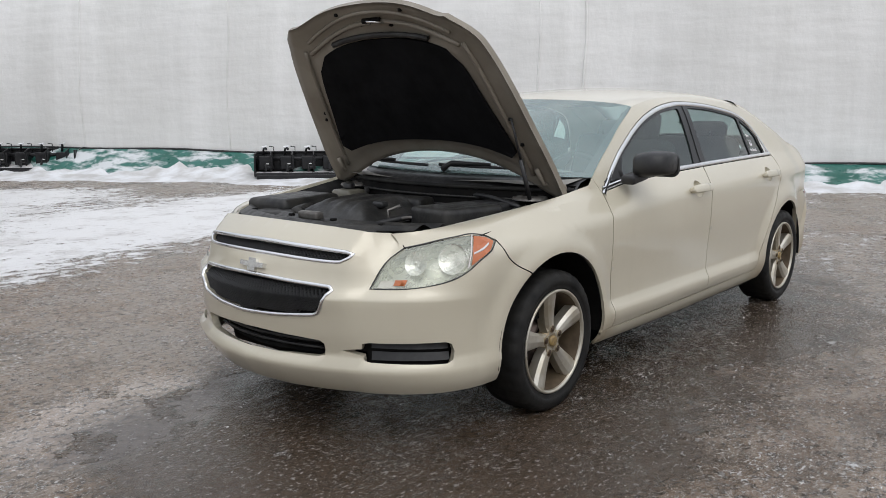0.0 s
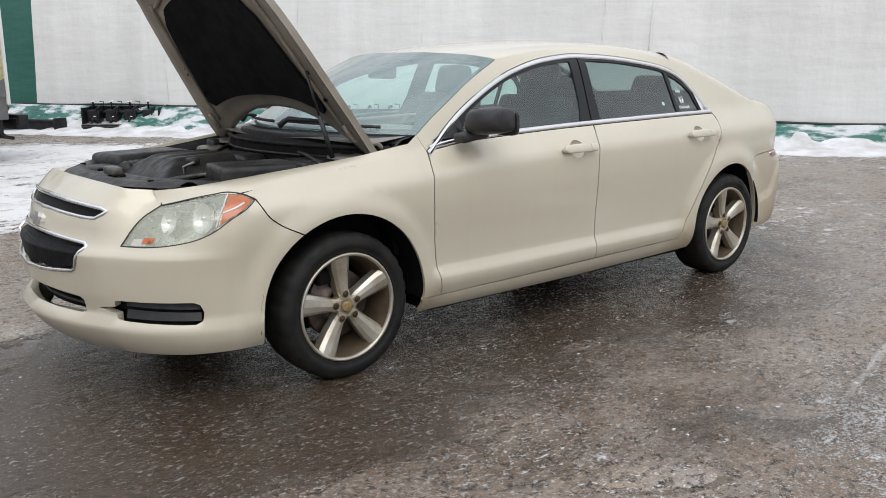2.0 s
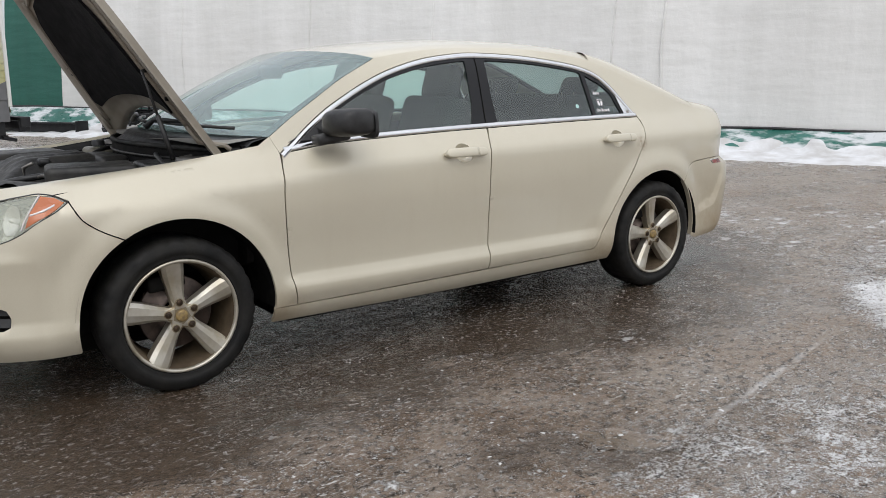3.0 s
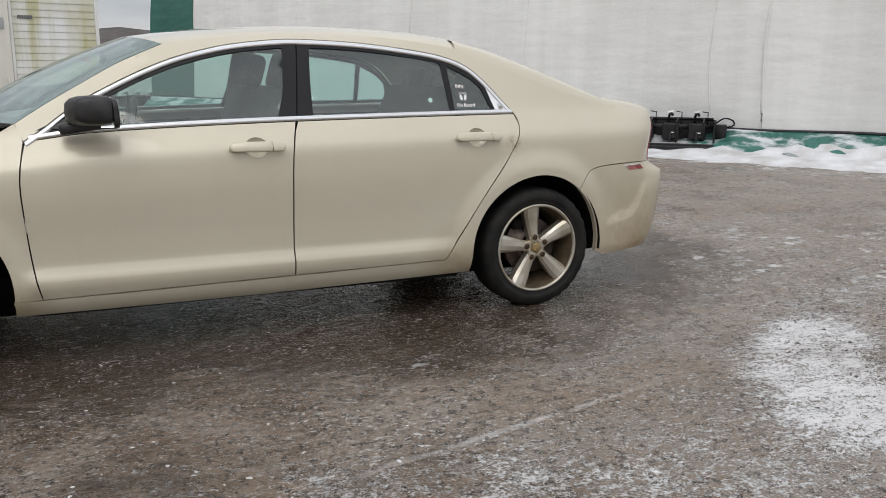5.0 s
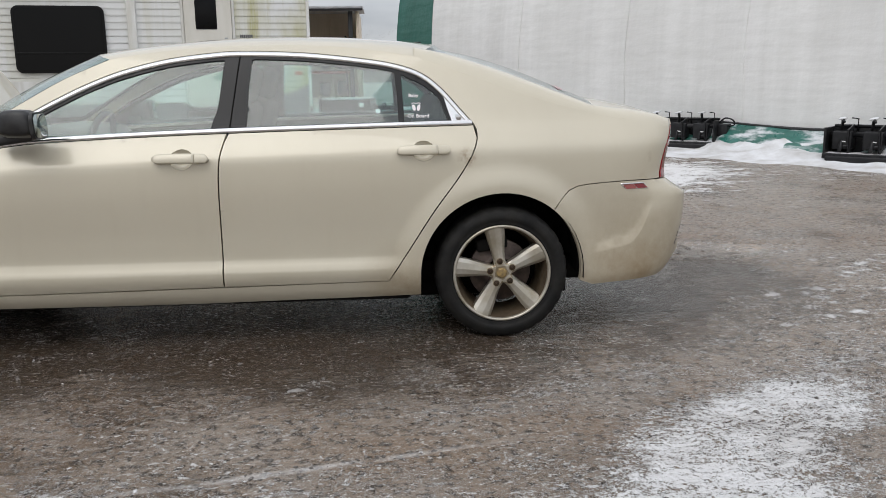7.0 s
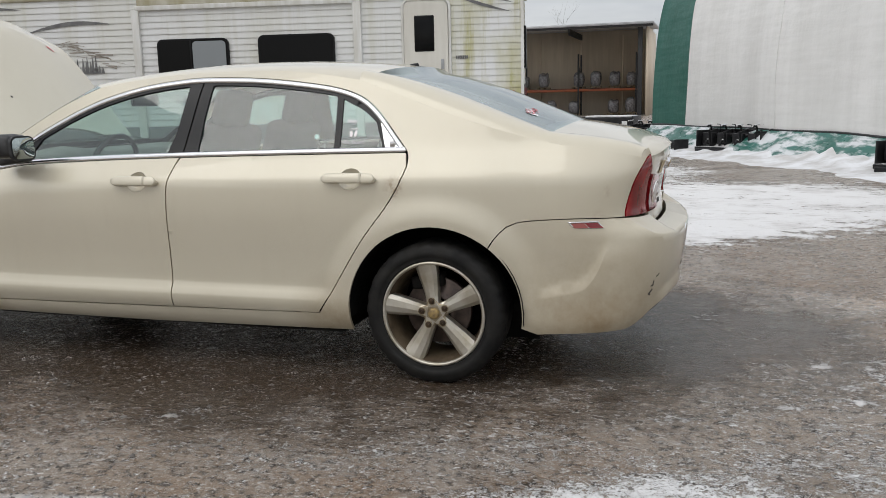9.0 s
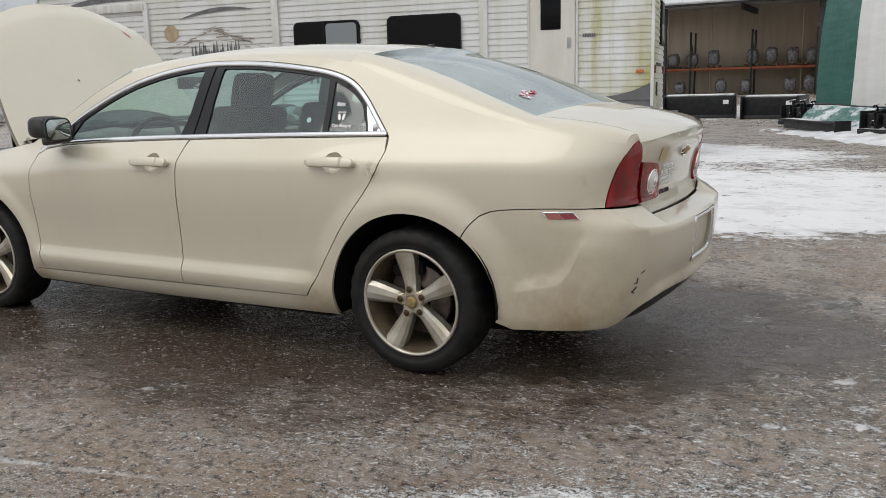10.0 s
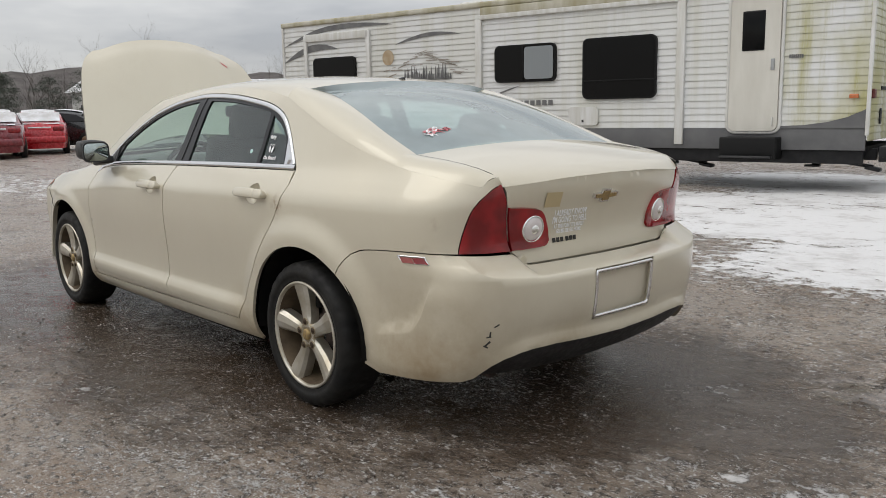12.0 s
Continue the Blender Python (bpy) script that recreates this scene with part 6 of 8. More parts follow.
# ---- the yard: ground ----
def yard_height(x, y):
    """The yard's level: flat round the car, lumpy, rising gently towards the shed."""
    r = math.hypot(x, y + 2)
    rise = 0.30 * step01(20, 42, y) + 0.5 * step01(60, 200, r)
    fine = step01(70, 14, r)
    v = Vector((x, y, 0.0))
    z = 0.016 * noise.noise(v * 0.55) + 0.010 * noise.noise(v * 1.7 + Vector((3, 1, 0))) + 0.006 * noise.noise(v * 5.5) + 0.0045 * noise.noise(v * 12.0)
    flat = 1.0
    for wx, wz, wr in WHEELS:
        for s in (1, -1):
            flat = min(flat, 0.12 + step01(0.15, 0.5, math.hypot(x - wx, y - 0.77 * s)))
    return rise + z * flat * (0.25 + 0.75 * fine) - 0.004


def graded(lo, hi, step, far, grow=1.22):
    mid = list(np.arange(lo, hi + step / 2, step))
    out, d = [], step
    x = hi
    while x < far:
        d *= grow
        x += d
        out.append(x)
    left, d, x = [], step, lo
    while x > -far:
        d *= grow
        x -= d
        left.append(x)
    return left[::-1] + mid + out


def patch(m, cx, cy, rx, ry, turn=0.0, soft=0.5):
    """1 inside an ellipse on the ground, falling to 0 at its rim."""
    n, l = nodes_of(m)
    g, mp, ln = n.new("ShaderNodeNewGeometry"), n.new("ShaderNodeMapping"), n.new("ShaderNodeVectorMath")
    mp.vector_type = "TEXTURE"
    mp.inputs["Location"].default_value = (cx, cy, 0)
    mp.inputs["Rotation"].default_value = (0, 0, radians(turn))
    mp.inputs["Scale"].default_value = (rx, ry, 1000)
    ln.operation = "LENGTH"
    l.new(g.outputs["Position"], mp.inputs[0])
    l.new(mp.outputs[0], ln.inputs[0])
    return math_node(m, "DIVIDE", math_node(m, "SUBTRACT", 1.0, ln.outputs["Value"]), soft, True)


def make_yard():
    """Frozen brown mud with a wet film, pale grit, ice crumbs, puddles and blown snow."""
    m = plain("wet_frozen_gravel", (0.1, 0.085, 0.07), 0.4, spec=0.5)
    times = lambda a, b: math_node(m, "MULTIPLY", a, b)
    plus = lambda a, b: math_node(m, "ADD", a, b)
    add = lambda *v: v[0] if len(v) == 1 else math_node(m, "ADD", v[0], add(*v[1:]), True)
    pos = lambda scale, detail=5.0, rough=0.6, st=(1, 1, 1): noise_node(m, scale, detail, rough, st)
    crisp = lambda f, lo, hi, k=1.0: times(ramp_node(m, f, [(lo, 0.0), (hi, 1.0)]), k)
    part_of = lambda k, *p: times(patch(m, *p), k)
    wide, mid, fine, grit, sand = pos(0.45, 4), pos(2.2, 5), pos(11, 6, 0.68), pos(60, 5, 0.75), pos(170, 4, 0.8)
    base = mix_node(m, crisp(wide, 0.40, 0.60), (0.225, 0.150, 0.094), (0.310, 0.243, 0.184))
    base = mix_node(m, crisp(mid, 0.42, 0.62, 0.7), base, (0.320, 0.272, 0.228))
    rusty = add(patch(m, -0.1, -1.35, 1.6, 0.62, 8, 0.7), patch(m, -0.6, -1.75, 1.2, 0.5, 10, 0.9), patch(m, -2.2, -1.6, 1.4, 0.8, 0, 0.8))
    base = mix_node(m, times(times(rusty, crisp(pos(3.5, 5, 0.65), 0.36, 0.58)), 0.75), base, (0.150, 0.090, 0.050))
    # near-black brown specks by a noise of their own, pale sand and grit on top of them
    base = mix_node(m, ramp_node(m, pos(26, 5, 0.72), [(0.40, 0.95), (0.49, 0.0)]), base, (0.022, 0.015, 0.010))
    base = mix_node(m, crisp(sand, 0.53, 0.62, 0.75), base, (0.42, 0.38, 0.34))
    base = mix_node(m, crisp(grit, 0.565, 0.60, 0.85), base, (0.54, 0.505, 0.47))
    # snow: solid in the drifts, broken into flecks by the finer noise elsewhere
    drift = add(part_of(0.80, 2.7, 6.0, 3.2, 3.0, 0, 0.45), part_of(0.78, -1.5, 6.2, 3.4, 3.0, 20, 0.45), part_of(0.80, -0.6, 10.6, 4.2, 2.6, -20, 0.45), part_of(0.45, -7.0, 4.5, 3.2, 2.4, 10, 0.8))
    drift = add(drift, part_of(0.38, 8.2, 4.4, 13, 2.6, -60, 0.9), part_of(0.40, -12, 2.0, 9, 1.6, 5, 0.6), part_of(0.5, -2, 26, 9, 7, 0, 0.5), part_of(0.22, 4.2, -0.4, 2.2, 2.2, 0, 0.6), part_of(0.62, 1.9, 3.6, 1.9, 1.3, 10, 0.6))
    drift = add(drift, 0.12)
    field = plus(times(drift, 0.62), crisp(pos(1.1, 6, 0.62, (0.8, 2.4, 1)), 0.3, 0.7, 0.30))
    field = plus(field, crisp(pos(4.5, 5, 0.6, (1, 1.6, 1)), 0.32, 0.68, 0.34))
    field = plus(field, plus(crisp(fine, 0.36, 0.64, 0.26), crisp(grit, 0.40, 0.60, 0.16)))
    snow = ramp_node(m, field, [(0.84, 0.0), (0.93, 0.97)])
    # powder blown over the near gravel, caught on every grain
    dusted = add(part_of(1.3, 2.2, -1.95, 0.80, 0.36, 30, 0.8), part_of(0.85, 1.85, -2.5, 0.62, 0.36, 20, 0.9), part_of(0.42, 0.9, -2.75, 2.4, 0.75, 6, 0.8), part_of(0.5, 3.3, -1.35, 1.0, 0.6, 20, 1.0), part_of(0.34, -0.3, -2.5, 1.2, 0.5, 6, 1.0), part_of(0.30, 1.7, -1.5, 2.0, 0.4, 10, 1.0), part_of(0.25, 3.0, -2.6, 1.5, 0.8, 20, 1.0), 0.12)
    ridge = times(patch(m, 0.58, -2.19, 0.85, 0.024, 12.5, 0.9), crisp(pos(6, 4, 0.6), 0.36, 0.50))
    powder = plus(times(dusted, 0.50), crisp(pos(3.2, 6, 0.7, (1, 1.5, 1)), 0.3, 0.7, 0.34))
    powder = plus(powder, plus(crisp(pos(17, 5, 0.75, (1, 1.7, 1)), 0.36, 0.64, 0.26), plus(crisp(pos(75, 4, 0.8), 0.40, 0.60, 0.34), crisp(sand, 0.40, 0.62, 0.22))))
    powder = ramp_node(m, powder, [(0.86, 0.0), (0.99, 1.0)])
    fleck = times(ramp_node(m, pos(34, 4, 0.7, (1, 1.6, 1)), [(0.585, 0.0), (0.61, 1.0)]), ramp_node(m, pos(0.9, 4), [(0.40, 0.25), (0.60, 1.0)]))
    crust = math_node(m, "MAXIMUM", math_node(m, "MAXIMUM", snow, powder), math_node(m, "MAXIMUM", times(fleck, 0.92), times(ridge, 0.55)))
    # standing water: a smooth dark film round the car and in the hollows, with the shade under the car painted in
    # the first, car-sized patch puts the car's own shade into the ground colour
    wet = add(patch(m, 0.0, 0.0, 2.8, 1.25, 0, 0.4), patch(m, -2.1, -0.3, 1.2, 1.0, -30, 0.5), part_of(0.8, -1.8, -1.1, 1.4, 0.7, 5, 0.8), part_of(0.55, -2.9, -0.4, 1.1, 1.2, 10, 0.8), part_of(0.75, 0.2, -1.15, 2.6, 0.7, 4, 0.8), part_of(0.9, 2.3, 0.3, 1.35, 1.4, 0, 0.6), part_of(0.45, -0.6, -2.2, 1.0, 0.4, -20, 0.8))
    pool_shade = plus(times(wet, 0.40), plus(times(pos(1.7, 4, 0.5), 0.62), times(pos(8, 5, 0.6, (1, 1.6, 1)), 0.38)))
    pool_shade = ramp_node(m, pool_shade, [(0.50, 0.0), (0.77, 1.0)])
    base = mix_node(m, times(pool_shade, 0.90), base, (0.042, 0.027, 0.016))
    dry = times(crust, math_node(m, "SUBTRACT", 1.0, times(pool_shade, 0.68)))
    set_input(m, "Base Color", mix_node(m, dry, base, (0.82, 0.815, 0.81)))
    rough = mix_node(m, pool_shade, ramp_node(m, fine, [(0.35, 0.20), (0.65, 0.42)]), (0.09, 0.09, 0.09))
    glaze = times(add(patch(m, -2.75, 0.45, 0.80, 0.55, 25, 0.4), patch(m, -0.36, -2.25, 0.26, 0.12, -40, 0.3), patch(m, -1.18, -2.27, 0.26, 0.10, -30, 0.3), patch(m, 3.2, 1.0, 0.7, 0.4, 10, 0.5)), ramp_node(m, pos(4.5, 5, 0.65), [(0.34, 0.0), (0.44, 1.0)]))
    rough = mix_node(m, glaze, rough, (0.04, 0.04, 0.04))
    set_input(m, "Roughness", mix_node(m, dry, rough, (0.75, 0.75, 0.75)))
    relief = plus(times(fine, 1.0), plus(times(grit, 0.42), times(sand, 0.10)))
    relief = plus(relief, times(pos(5, 5, 0.6, (1, 1.7, 1)), 1.2))
    still = math_node(m, "MAXIMUM", times(pool_shade, 0.74), times(glaze, 0.97))
    relief = times(relief, math_node(m, "SUBTRACT", 1.0, still))
    relief = plus(relief, times(crust, 0.22))
    bump(m, relief, 1.0, 0.026)
    return m


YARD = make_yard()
SNOW = mottled("packed_snow", (0.76, 0.77, 0.79), (0.52, 0.51, 0.50), 2.6, (0.6, 0.8), relief=1.0, fine=14)
ICE = mottled("clear_ice_chip", (0.34, 0.33, 0.32), (0.66, 0.66, 0.66), 9, (0.12, 0.35), coat=0.3)
STONE = mottled("wet_pebble", (0.09, 0.08, 0.07), (0.20, 0.185, 0.17), 9, (0.25, 0.5))


def ground():
    xs, ys = graded(-5.2, 5.2, 0.065, 420), graded(-4.6, 3.0, 0.06, 420)
    bm = bmesh.new()
    v = [[bm.verts.new((x, y, yard_height(x, y))) for y in ys] for x in xs]
    for i in range(len(xs) - 1):
        for j in range(len(ys) - 1):
            bm.faces.new((v[i][j], v[i + 1][j], v[i + 1][j + 1], v[i][j + 1]))
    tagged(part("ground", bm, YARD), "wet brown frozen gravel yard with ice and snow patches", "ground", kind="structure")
    rnd = random.Random(4)
    for name, mt, count, lo, hi, flat, label, cat in (("ice_chips", ICE, 3000, 0.0018, 0.013, 0.30, "scattered pale ice chips on the wet gravel", "ice"), ("pebbles", STONE, 3600, 0.003, 0.014, 0.7, "scattered small dark stones on the gravel", "gravel")):
        verts, faces = [], []
        for _ in range(count):
            x, y = rnd.uniform(-4.5, 5.5), rnd.uniform(-3.4, 3.5)
            if rnd.random() < 0.6:
                x, y = rnd.uniform(-1.8, 3.8), rnd.uniform(-3.2, -0.85)
            if rnd.random() < 0.02:
                q = rnd.uniform(0, 1)
                x, y = -0.1 + 1.45 * q + rnd.gauss(0, 0.02), -2.33 + 0.31 * q + rnd.gauss(0, 0.02)
            if noise.noise(Vector((x * 0.9, y * 0.9, 6))) < rnd.uniform(-0.35, 0.25):
                continue
            if abs(y) < 0.80 and abs(x) < 2.3:
                continue
            r = lo + (hi - lo) * rnd.random() ** 5
            z = yard_height(x, y)
            a = rnd.uniform(0, 6.3)
            st = rnd.uniform(0.3, 0.9)
            k = len(verts)
            for h, f in ((0.0, 1.0), (0.75, 0.72)):
                for q in range(6):
                    rr = r * f * rnd.uniform(0.25, 1.6)
                    dx, dy = rr * math.cos(q * 1.047), rr * st * math.sin(q * 1.047)
                    verts.append((x + dx * math.cos(a) - dy * math.sin(a), y + dx * math.sin(a) + dy * math.cos(a), z - 0.002 + h * r * flat))
            verts.append((x, y, z + r * flat))
            for q in range(6):
                faces.append((k + q, k + (q + 1) % 6, k + 6 + (q + 1) % 6, k + 6 + q))
                faces.append((k + 6 + q, k + 6 + (q + 1) % 6, k + 12))
        me = bpy.data.meshes.new(name)
        me.from_pydata(verts, [], faces)
        me.materials.append(mt)
        tagged(new(name, me), label, cat, kind="stuff")


# ---- the fabric building ----
TENT = Vector((1.25, 18.15, 0.0))
TENT_TURN = -60.3
tent_in = spline([0, 1, 2, 3, 4, 5, 6, 6.9], [0.0, 0.01, 0.04, 0.14, 0.42, 1.1, 2.6, 6.0])


def make_cover(name, c0, c1, green=False):
    m = plain(name, c0, 0.55)
    streak = noise_node(m, 1.1, 5, 0.6, (2.2, 1, 0.10))
    grain = noise_node(m, 3.0, 5, 0.6, (0.35, 1, 3.0))
    f = math_node(m, "ADD", math_node(m, "MULTIPLY", streak, 0.55), math_node(m, "MULTIPLY", grain, 0.45))
    col = ramp_node(m, f, [(0.36, c1), (0.60, c0)])
    patchy = ramp_node(m, noise_node(m, 0.5, 3), [(0.4, 0.0), (0.7, 0.35)])
    set_input(m, "Base Color", mix_node(m, patchy, col, tuple(0.86 * c for c in c1)))
    set_input(m, "Roughness", ramp_node(m, grain, [(0.3, 0.38), (0.7, 0.6)]))
    bump(m, math_node(m, "ADD", math_node(m, "MULTIPLY", noise_node(m, 9, 5, 0.6, (1, 1, 0.5)), 0.5), noise_node(m, 2.0, 4, 0.5, (0.5, 1, 1.6))), 0.5, 0.04)
    return m


COVER_WHITE = make_cover("white_fabric_cover", (0.80, 0.795, 0.775), (0.69, 0.685, 0.66))
COVER_GREEN = make_cover("green_fabric_cover", (0.014, 0.098, 0.072), (0.020, 0.125, 0.095))
def make_tarp():
    """Green tarpaulin with snow caught in its folds."""
    m = mottled("green_tarpaulin", (0.016, 0.105, 0.080), (0.035, 0.16, 0.13), 3, (0.25, 0.45), relief=0.5, fine=7)
    n, l = nodes_of(m)
    green = n["Principled BSDF"].inputs["Base Color"].links[0].from_socket
    caught = ramp_node(m, noise_node(m, 1.6, 5, 0.6, (1.0, 2.0, 3.0)), [(0.47, 0.0), (0.58, 0.85)])
    set_input(m, "Base Color", mix_node(m, caught, green, (0.72, 0.73, 0.75)))
    return m


GREEN_TARP = make_tarp()


def tent_surface(s, z, off=0.0):
    """A point of the near side, s metres along from the green end, in the building's own frame (y to its inside)."""
    y = tent_in(z)
    sag = 0.05 * math.sin(s * 2.1) * step01(0.2, 1.5, z) + 0.035 * noise.noise(Vector((s * 0.8, z * 0.5, 2.0))) + 0.012 * noise.noise(Vector((s * 2.7, z * 1.2, 5.0)))
    return Vector((s, y + sag * 0.6 - off, z))


def fabric_building():
    t = thing("fabric_building", "long white fabric-covered building with a green end band", "building", m=Matrix.Translation(TENT) @ pose(0, 0, 0, 0, 0, TENT_TURN))
    zs = list(np.linspace(0.0, 6.9, 40))
    edge = lambda z: 1.62 + 0.10 * math.sin(z * 0.7) - 0.05 * step01(2, 5, z) * z * 0.4
    part("green_band", grid_bm(lambda a, b: tent_surface(edge(6.9 * b) * a, 6.9 * b, 0.004), 10, 40), COVER_GREEN, t, "dark green end band")
    part("white_cover", grid_bm(lambda a, b: tent_surface(edge(6.9 * b) * (1 - a) + 30 * a, 6.9 * b), 130, 44), COVER_WHITE, t, "white woven fabric cover")
    part("far_cover", grid_bm(lambda a, b: Vector((30 * a, 12 - tent_in(6.9 * b), 6.9 * b)), 12, 20), COVER_WHITE, t)
    for s in (0.0, 30.0):
        prof = [Vector((s, tent_in(z), z)) for z in zs] + [Vector((s, 12 - tent_in(z), z)) for z in zs[::-1]]
        bm = bmesh.new()
        bm.faces.new([bm.verts.new(p) for p in prof])
        part("end_wall", bm, COVER_GREEN if s == 0 else COVER_WHITE, t)
    for s, w in ((15.0, 0.05), (14.2, 0.025), (8.3, 0.02), (10.9, 0.015), (20.5, 0.03), (5.2, 0.015)):
        line = [tent_surface(s + 0.02 * math.sin(3 * z), z, 0.008) for z in np.linspace(0.3, 6.8, 40)]
        part("cover_seam", tube_bm(line, w * 0.4, 6), COVER_WHITE, t)
    foot_z = lambda s: 0.52 - 0.15 * step01(5, 15, s)
    rail = [tent_surface(s, foot_z(s) + 0.005 + 0.012 * math.sin(2 * s), 0.03) for s in np.linspace(0.05, 30, 90)]
    part("base_rail", tube_bm(rail, 0.022, 6), plain_dark, t, "dark base rail")
    def skirt(a, b):
        s = 30 * a
        w = noise.noise(Vector((s * 1.6, b * 2, 7)))
        return Vector((s, -0.03 - 0.55 * b**1.2 - 0.10 * w * b, foot_z(s) - (foot_z(s) - 0.06) * b + 0.07 * w * math.sin(math.pi * b) + 0.02 * math.sin(9 * s) * b))
    part("skirt", grid_bm(skirt, 220, 8), GREEN_TARP, t, "wrinkled green ground skirt")
    # snow along the foot
    def bank(a, b):
        s = 0.2 + 29.3 * a
        n1, n2 = noise.noise(Vector((s * 0.7, b * 1.5, 1))), noise.noise(Vector((s * 2.9, b * 4, 4)))
        prof = 0.30 * (1 - b) ** 1.6
        gap = step01(0.0, 0.12, a) * (0.65 + 0.35 * noise.noise(Vector((s * 0.45, 0, 9))))
        far = 0.35 + 1.35 * b + 0.35 * n1
        return Vector((s, -far + 0.1, -0.01 + prof * gap * (1 + 0.6 * n2) + 0.03 * n2 * (1 - b)))
    bm = grid_bm(bank, 260, 18)
    bmesh.ops.transform(bm, matrix=Matrix.Translation(TENT) @ pose(0, 0, 0, 0, 0, TENT_TURN), verts=bm.verts)
    tagged(part("snow_bank", bm, SNOW), "low dirty snow bank along the fabric wall", "snow", kind="stuff")


plain_dark = mottled("dark_steel", (0.03, 0.03, 0.032), (0.05, 0.05, 0.05), 10, (0.4, 0.6), 0.4)
BLACK_STEEL = mottled("black_painted_steel", (0.008, 0.008, 0.009), (0.018, 0.018, 0.019), 8, (0.3, 0.5))
BLACK_STEEL.node_tree.nodes["Principled BSDF"].inputs["Specular IOR Level"].default_value = 0.3


def attachment():
    """A loader attachment: four clamps on a black steel frame, dusted with snow."""
    t = thing("loader_attachment", "black steel loader attachment with four clamps, dusted with snow", "machinery", "loader attachments along the wall")
    part("tray", box_bm(1.62, 0.50, 0.07, (0.81, 0.05, 0.085), 0.012), BLACK_STEEL, t)
    part("skid_bar", box_bm(1.50, 0.10, 0.09, (0.80, -0.20, 0.045), 0.02), BLACK_STEEL, t)
    part("tray_snow", grid_bm(lambda a, b: Vector((0.03 + 1.55 * a, -0.19 + 0.34 * b, 0.122 + 0.014 * noise.noise(Vector((a * 14, b * 4, 1))) * math.sin(math.pi * b))), 40, 6), SNOW, t, "thin snow on the tray")
    part("back_plate", box_bm(1.58, 0.03, 0.34, (0.81, 0.24, 0.29), 0.008), BLACK_STEEL, t)
    part("pivot_tube", tube_bm([(0.02, 0.08, 0.36), (1.62, 0.08, 0.36)], 0.035, 12), BLACK_STEEL, t)
    part("top_tube", tube_bm([(0.04, 0.22, 0.47), (1.58, 0.22, 0.47)], 0.022, 10), BLACK_STEEL, t)
    for k in range(4):
        x = 0.20 + 0.385 * k
        c = part("clamp", box_bm(0.25, 0.24, 0.24, (x, 0.07, 0.29), 0.02), BLACK_STEEL, t)
        part("clamp_plate", box_bm(0.022, 0.30, 0.34, (x + 0.09, 0.06, 0.30), 0.008, pose(0, 0, 0, 12, 0, 0)), BLACK_STEEL, c)
        hook = [(x - 0.05, 0.14, 0.42), (x - 0.04, 0.12, 0.52), (x - 0.01, 0.02, 0.565), (x + 0.02, -0.05, 0.535)]
        part("hook", tube_bm([tuple(p) for p in curved(hook, 0.03)], 0.020, 8), BLACK_STEEL, c)
        part("snow_cap", box_bm(0.10, 0.12, 0.022, (x - 0.02, 0.05, 0.578), 0.009, pose(0, 0, 0, 6, -8, 0)), SNOW, c)
        part("lever", tube_bm([(x + 0.14, 0.20, 0.40), (x + 0.14, 0.20, 0.57), (x + 0.06, 0.19, 0.58)], 0.010, 6), BLACK_STEEL, c)
        part("label_plate", box_bm(0.055, 0.006, 0.045, (x + 0.03, -0.045, 0.26), 0.002, pose(0, 0, 0, 18, 0, 0)), STICKER, c, "small pale label")
        part("pin", tube_bm([(x - 0.08, -0.03, 0.20), (x + 0.10, -0.06, 0.22)], 0.014, 8), plain_dark, c)
        part("ram", tube_bm([(x, -0.12, 0.15), (x, 0.02, 0.34)], 0.024, 8), BLACK_STEEL, c)
    for x in (0.01, 1.61):
        part("end_plate", box_bm(0.03, 0.42, 0.40, (x, 0.06, 0.26), 0.01), BLACK_STEEL, t)
    part("side_box", box_bm(0.16, 0.22, 0.20, (1.70, 0.10, 0.30), 0.015), BLACK_STEEL, t)
    hose = [(1.62, 0.05, 0.42), (1.74, 0.02, 0.50), (1.86, 0.02, 0.47), (1.88, 0.05, 0.40), (1.78, 0.08, 0.36)]
    part("hose", tube_bm([tuple(p) for p in curved(hose, 0.03)], 0.013, 8), BLACK_STEEL, t)
    part("hose_snow", tube_bm([tuple(p) for p in curved([(q[0], q[1], q[2] + 0.012) for q in hose[:4]], 0.03)], 0.008, 6), SNOW, t)
    return t


# ---- the travel trailer ----
TRAILER_TURN = 10.58


def make_siding():
    m = plain("weathered_white_siding", (0.70, 0.70, 0.68), 0.4)
    n, l = nodes_of(m)
    run = noise_node(m, 2.4, 6, 0.7, (1.6, 1, 0.12))
    algae = ramp_node(m, noise_node(m, 0.9, 5, 0.6, (1.2, 1, 0.5)), [(0.40, 0.0), (0.68, 0.85)])
    c = n.new("ShaderNodeTexCoord")
    s = n.new("ShaderNodeSeparateXYZ")
    l.new(c.outputs["Object"], s.inputs[0])
    east = math_node(m, "ADD", 0.18, math_node(m, "DIVIDE", math_node(m, "ADD", s.outputs[0], -0.2), 1.2, True), True)
    stain = math_node(m, "MULTIPLY", math_node(m, "ADD", algae, math_node(m, "MULTIPLY", ramp_node(m, run, [(0.5, 0.0), (0.7, 1.0)]), 0.8), True), east)
    col = mix_node(m, ramp_node(m, run, [(0.4, 0.0), (0.75, 0.35)]), (0.64, 0.645, 0.635), (0.50, 0.49, 0.46))
    set_input(m, "Base Color", mix_node(m, math_node(m, "MULTIPLY", stain, 1.25, True), col, (0.38, 0.36, 0.17)))
    return m


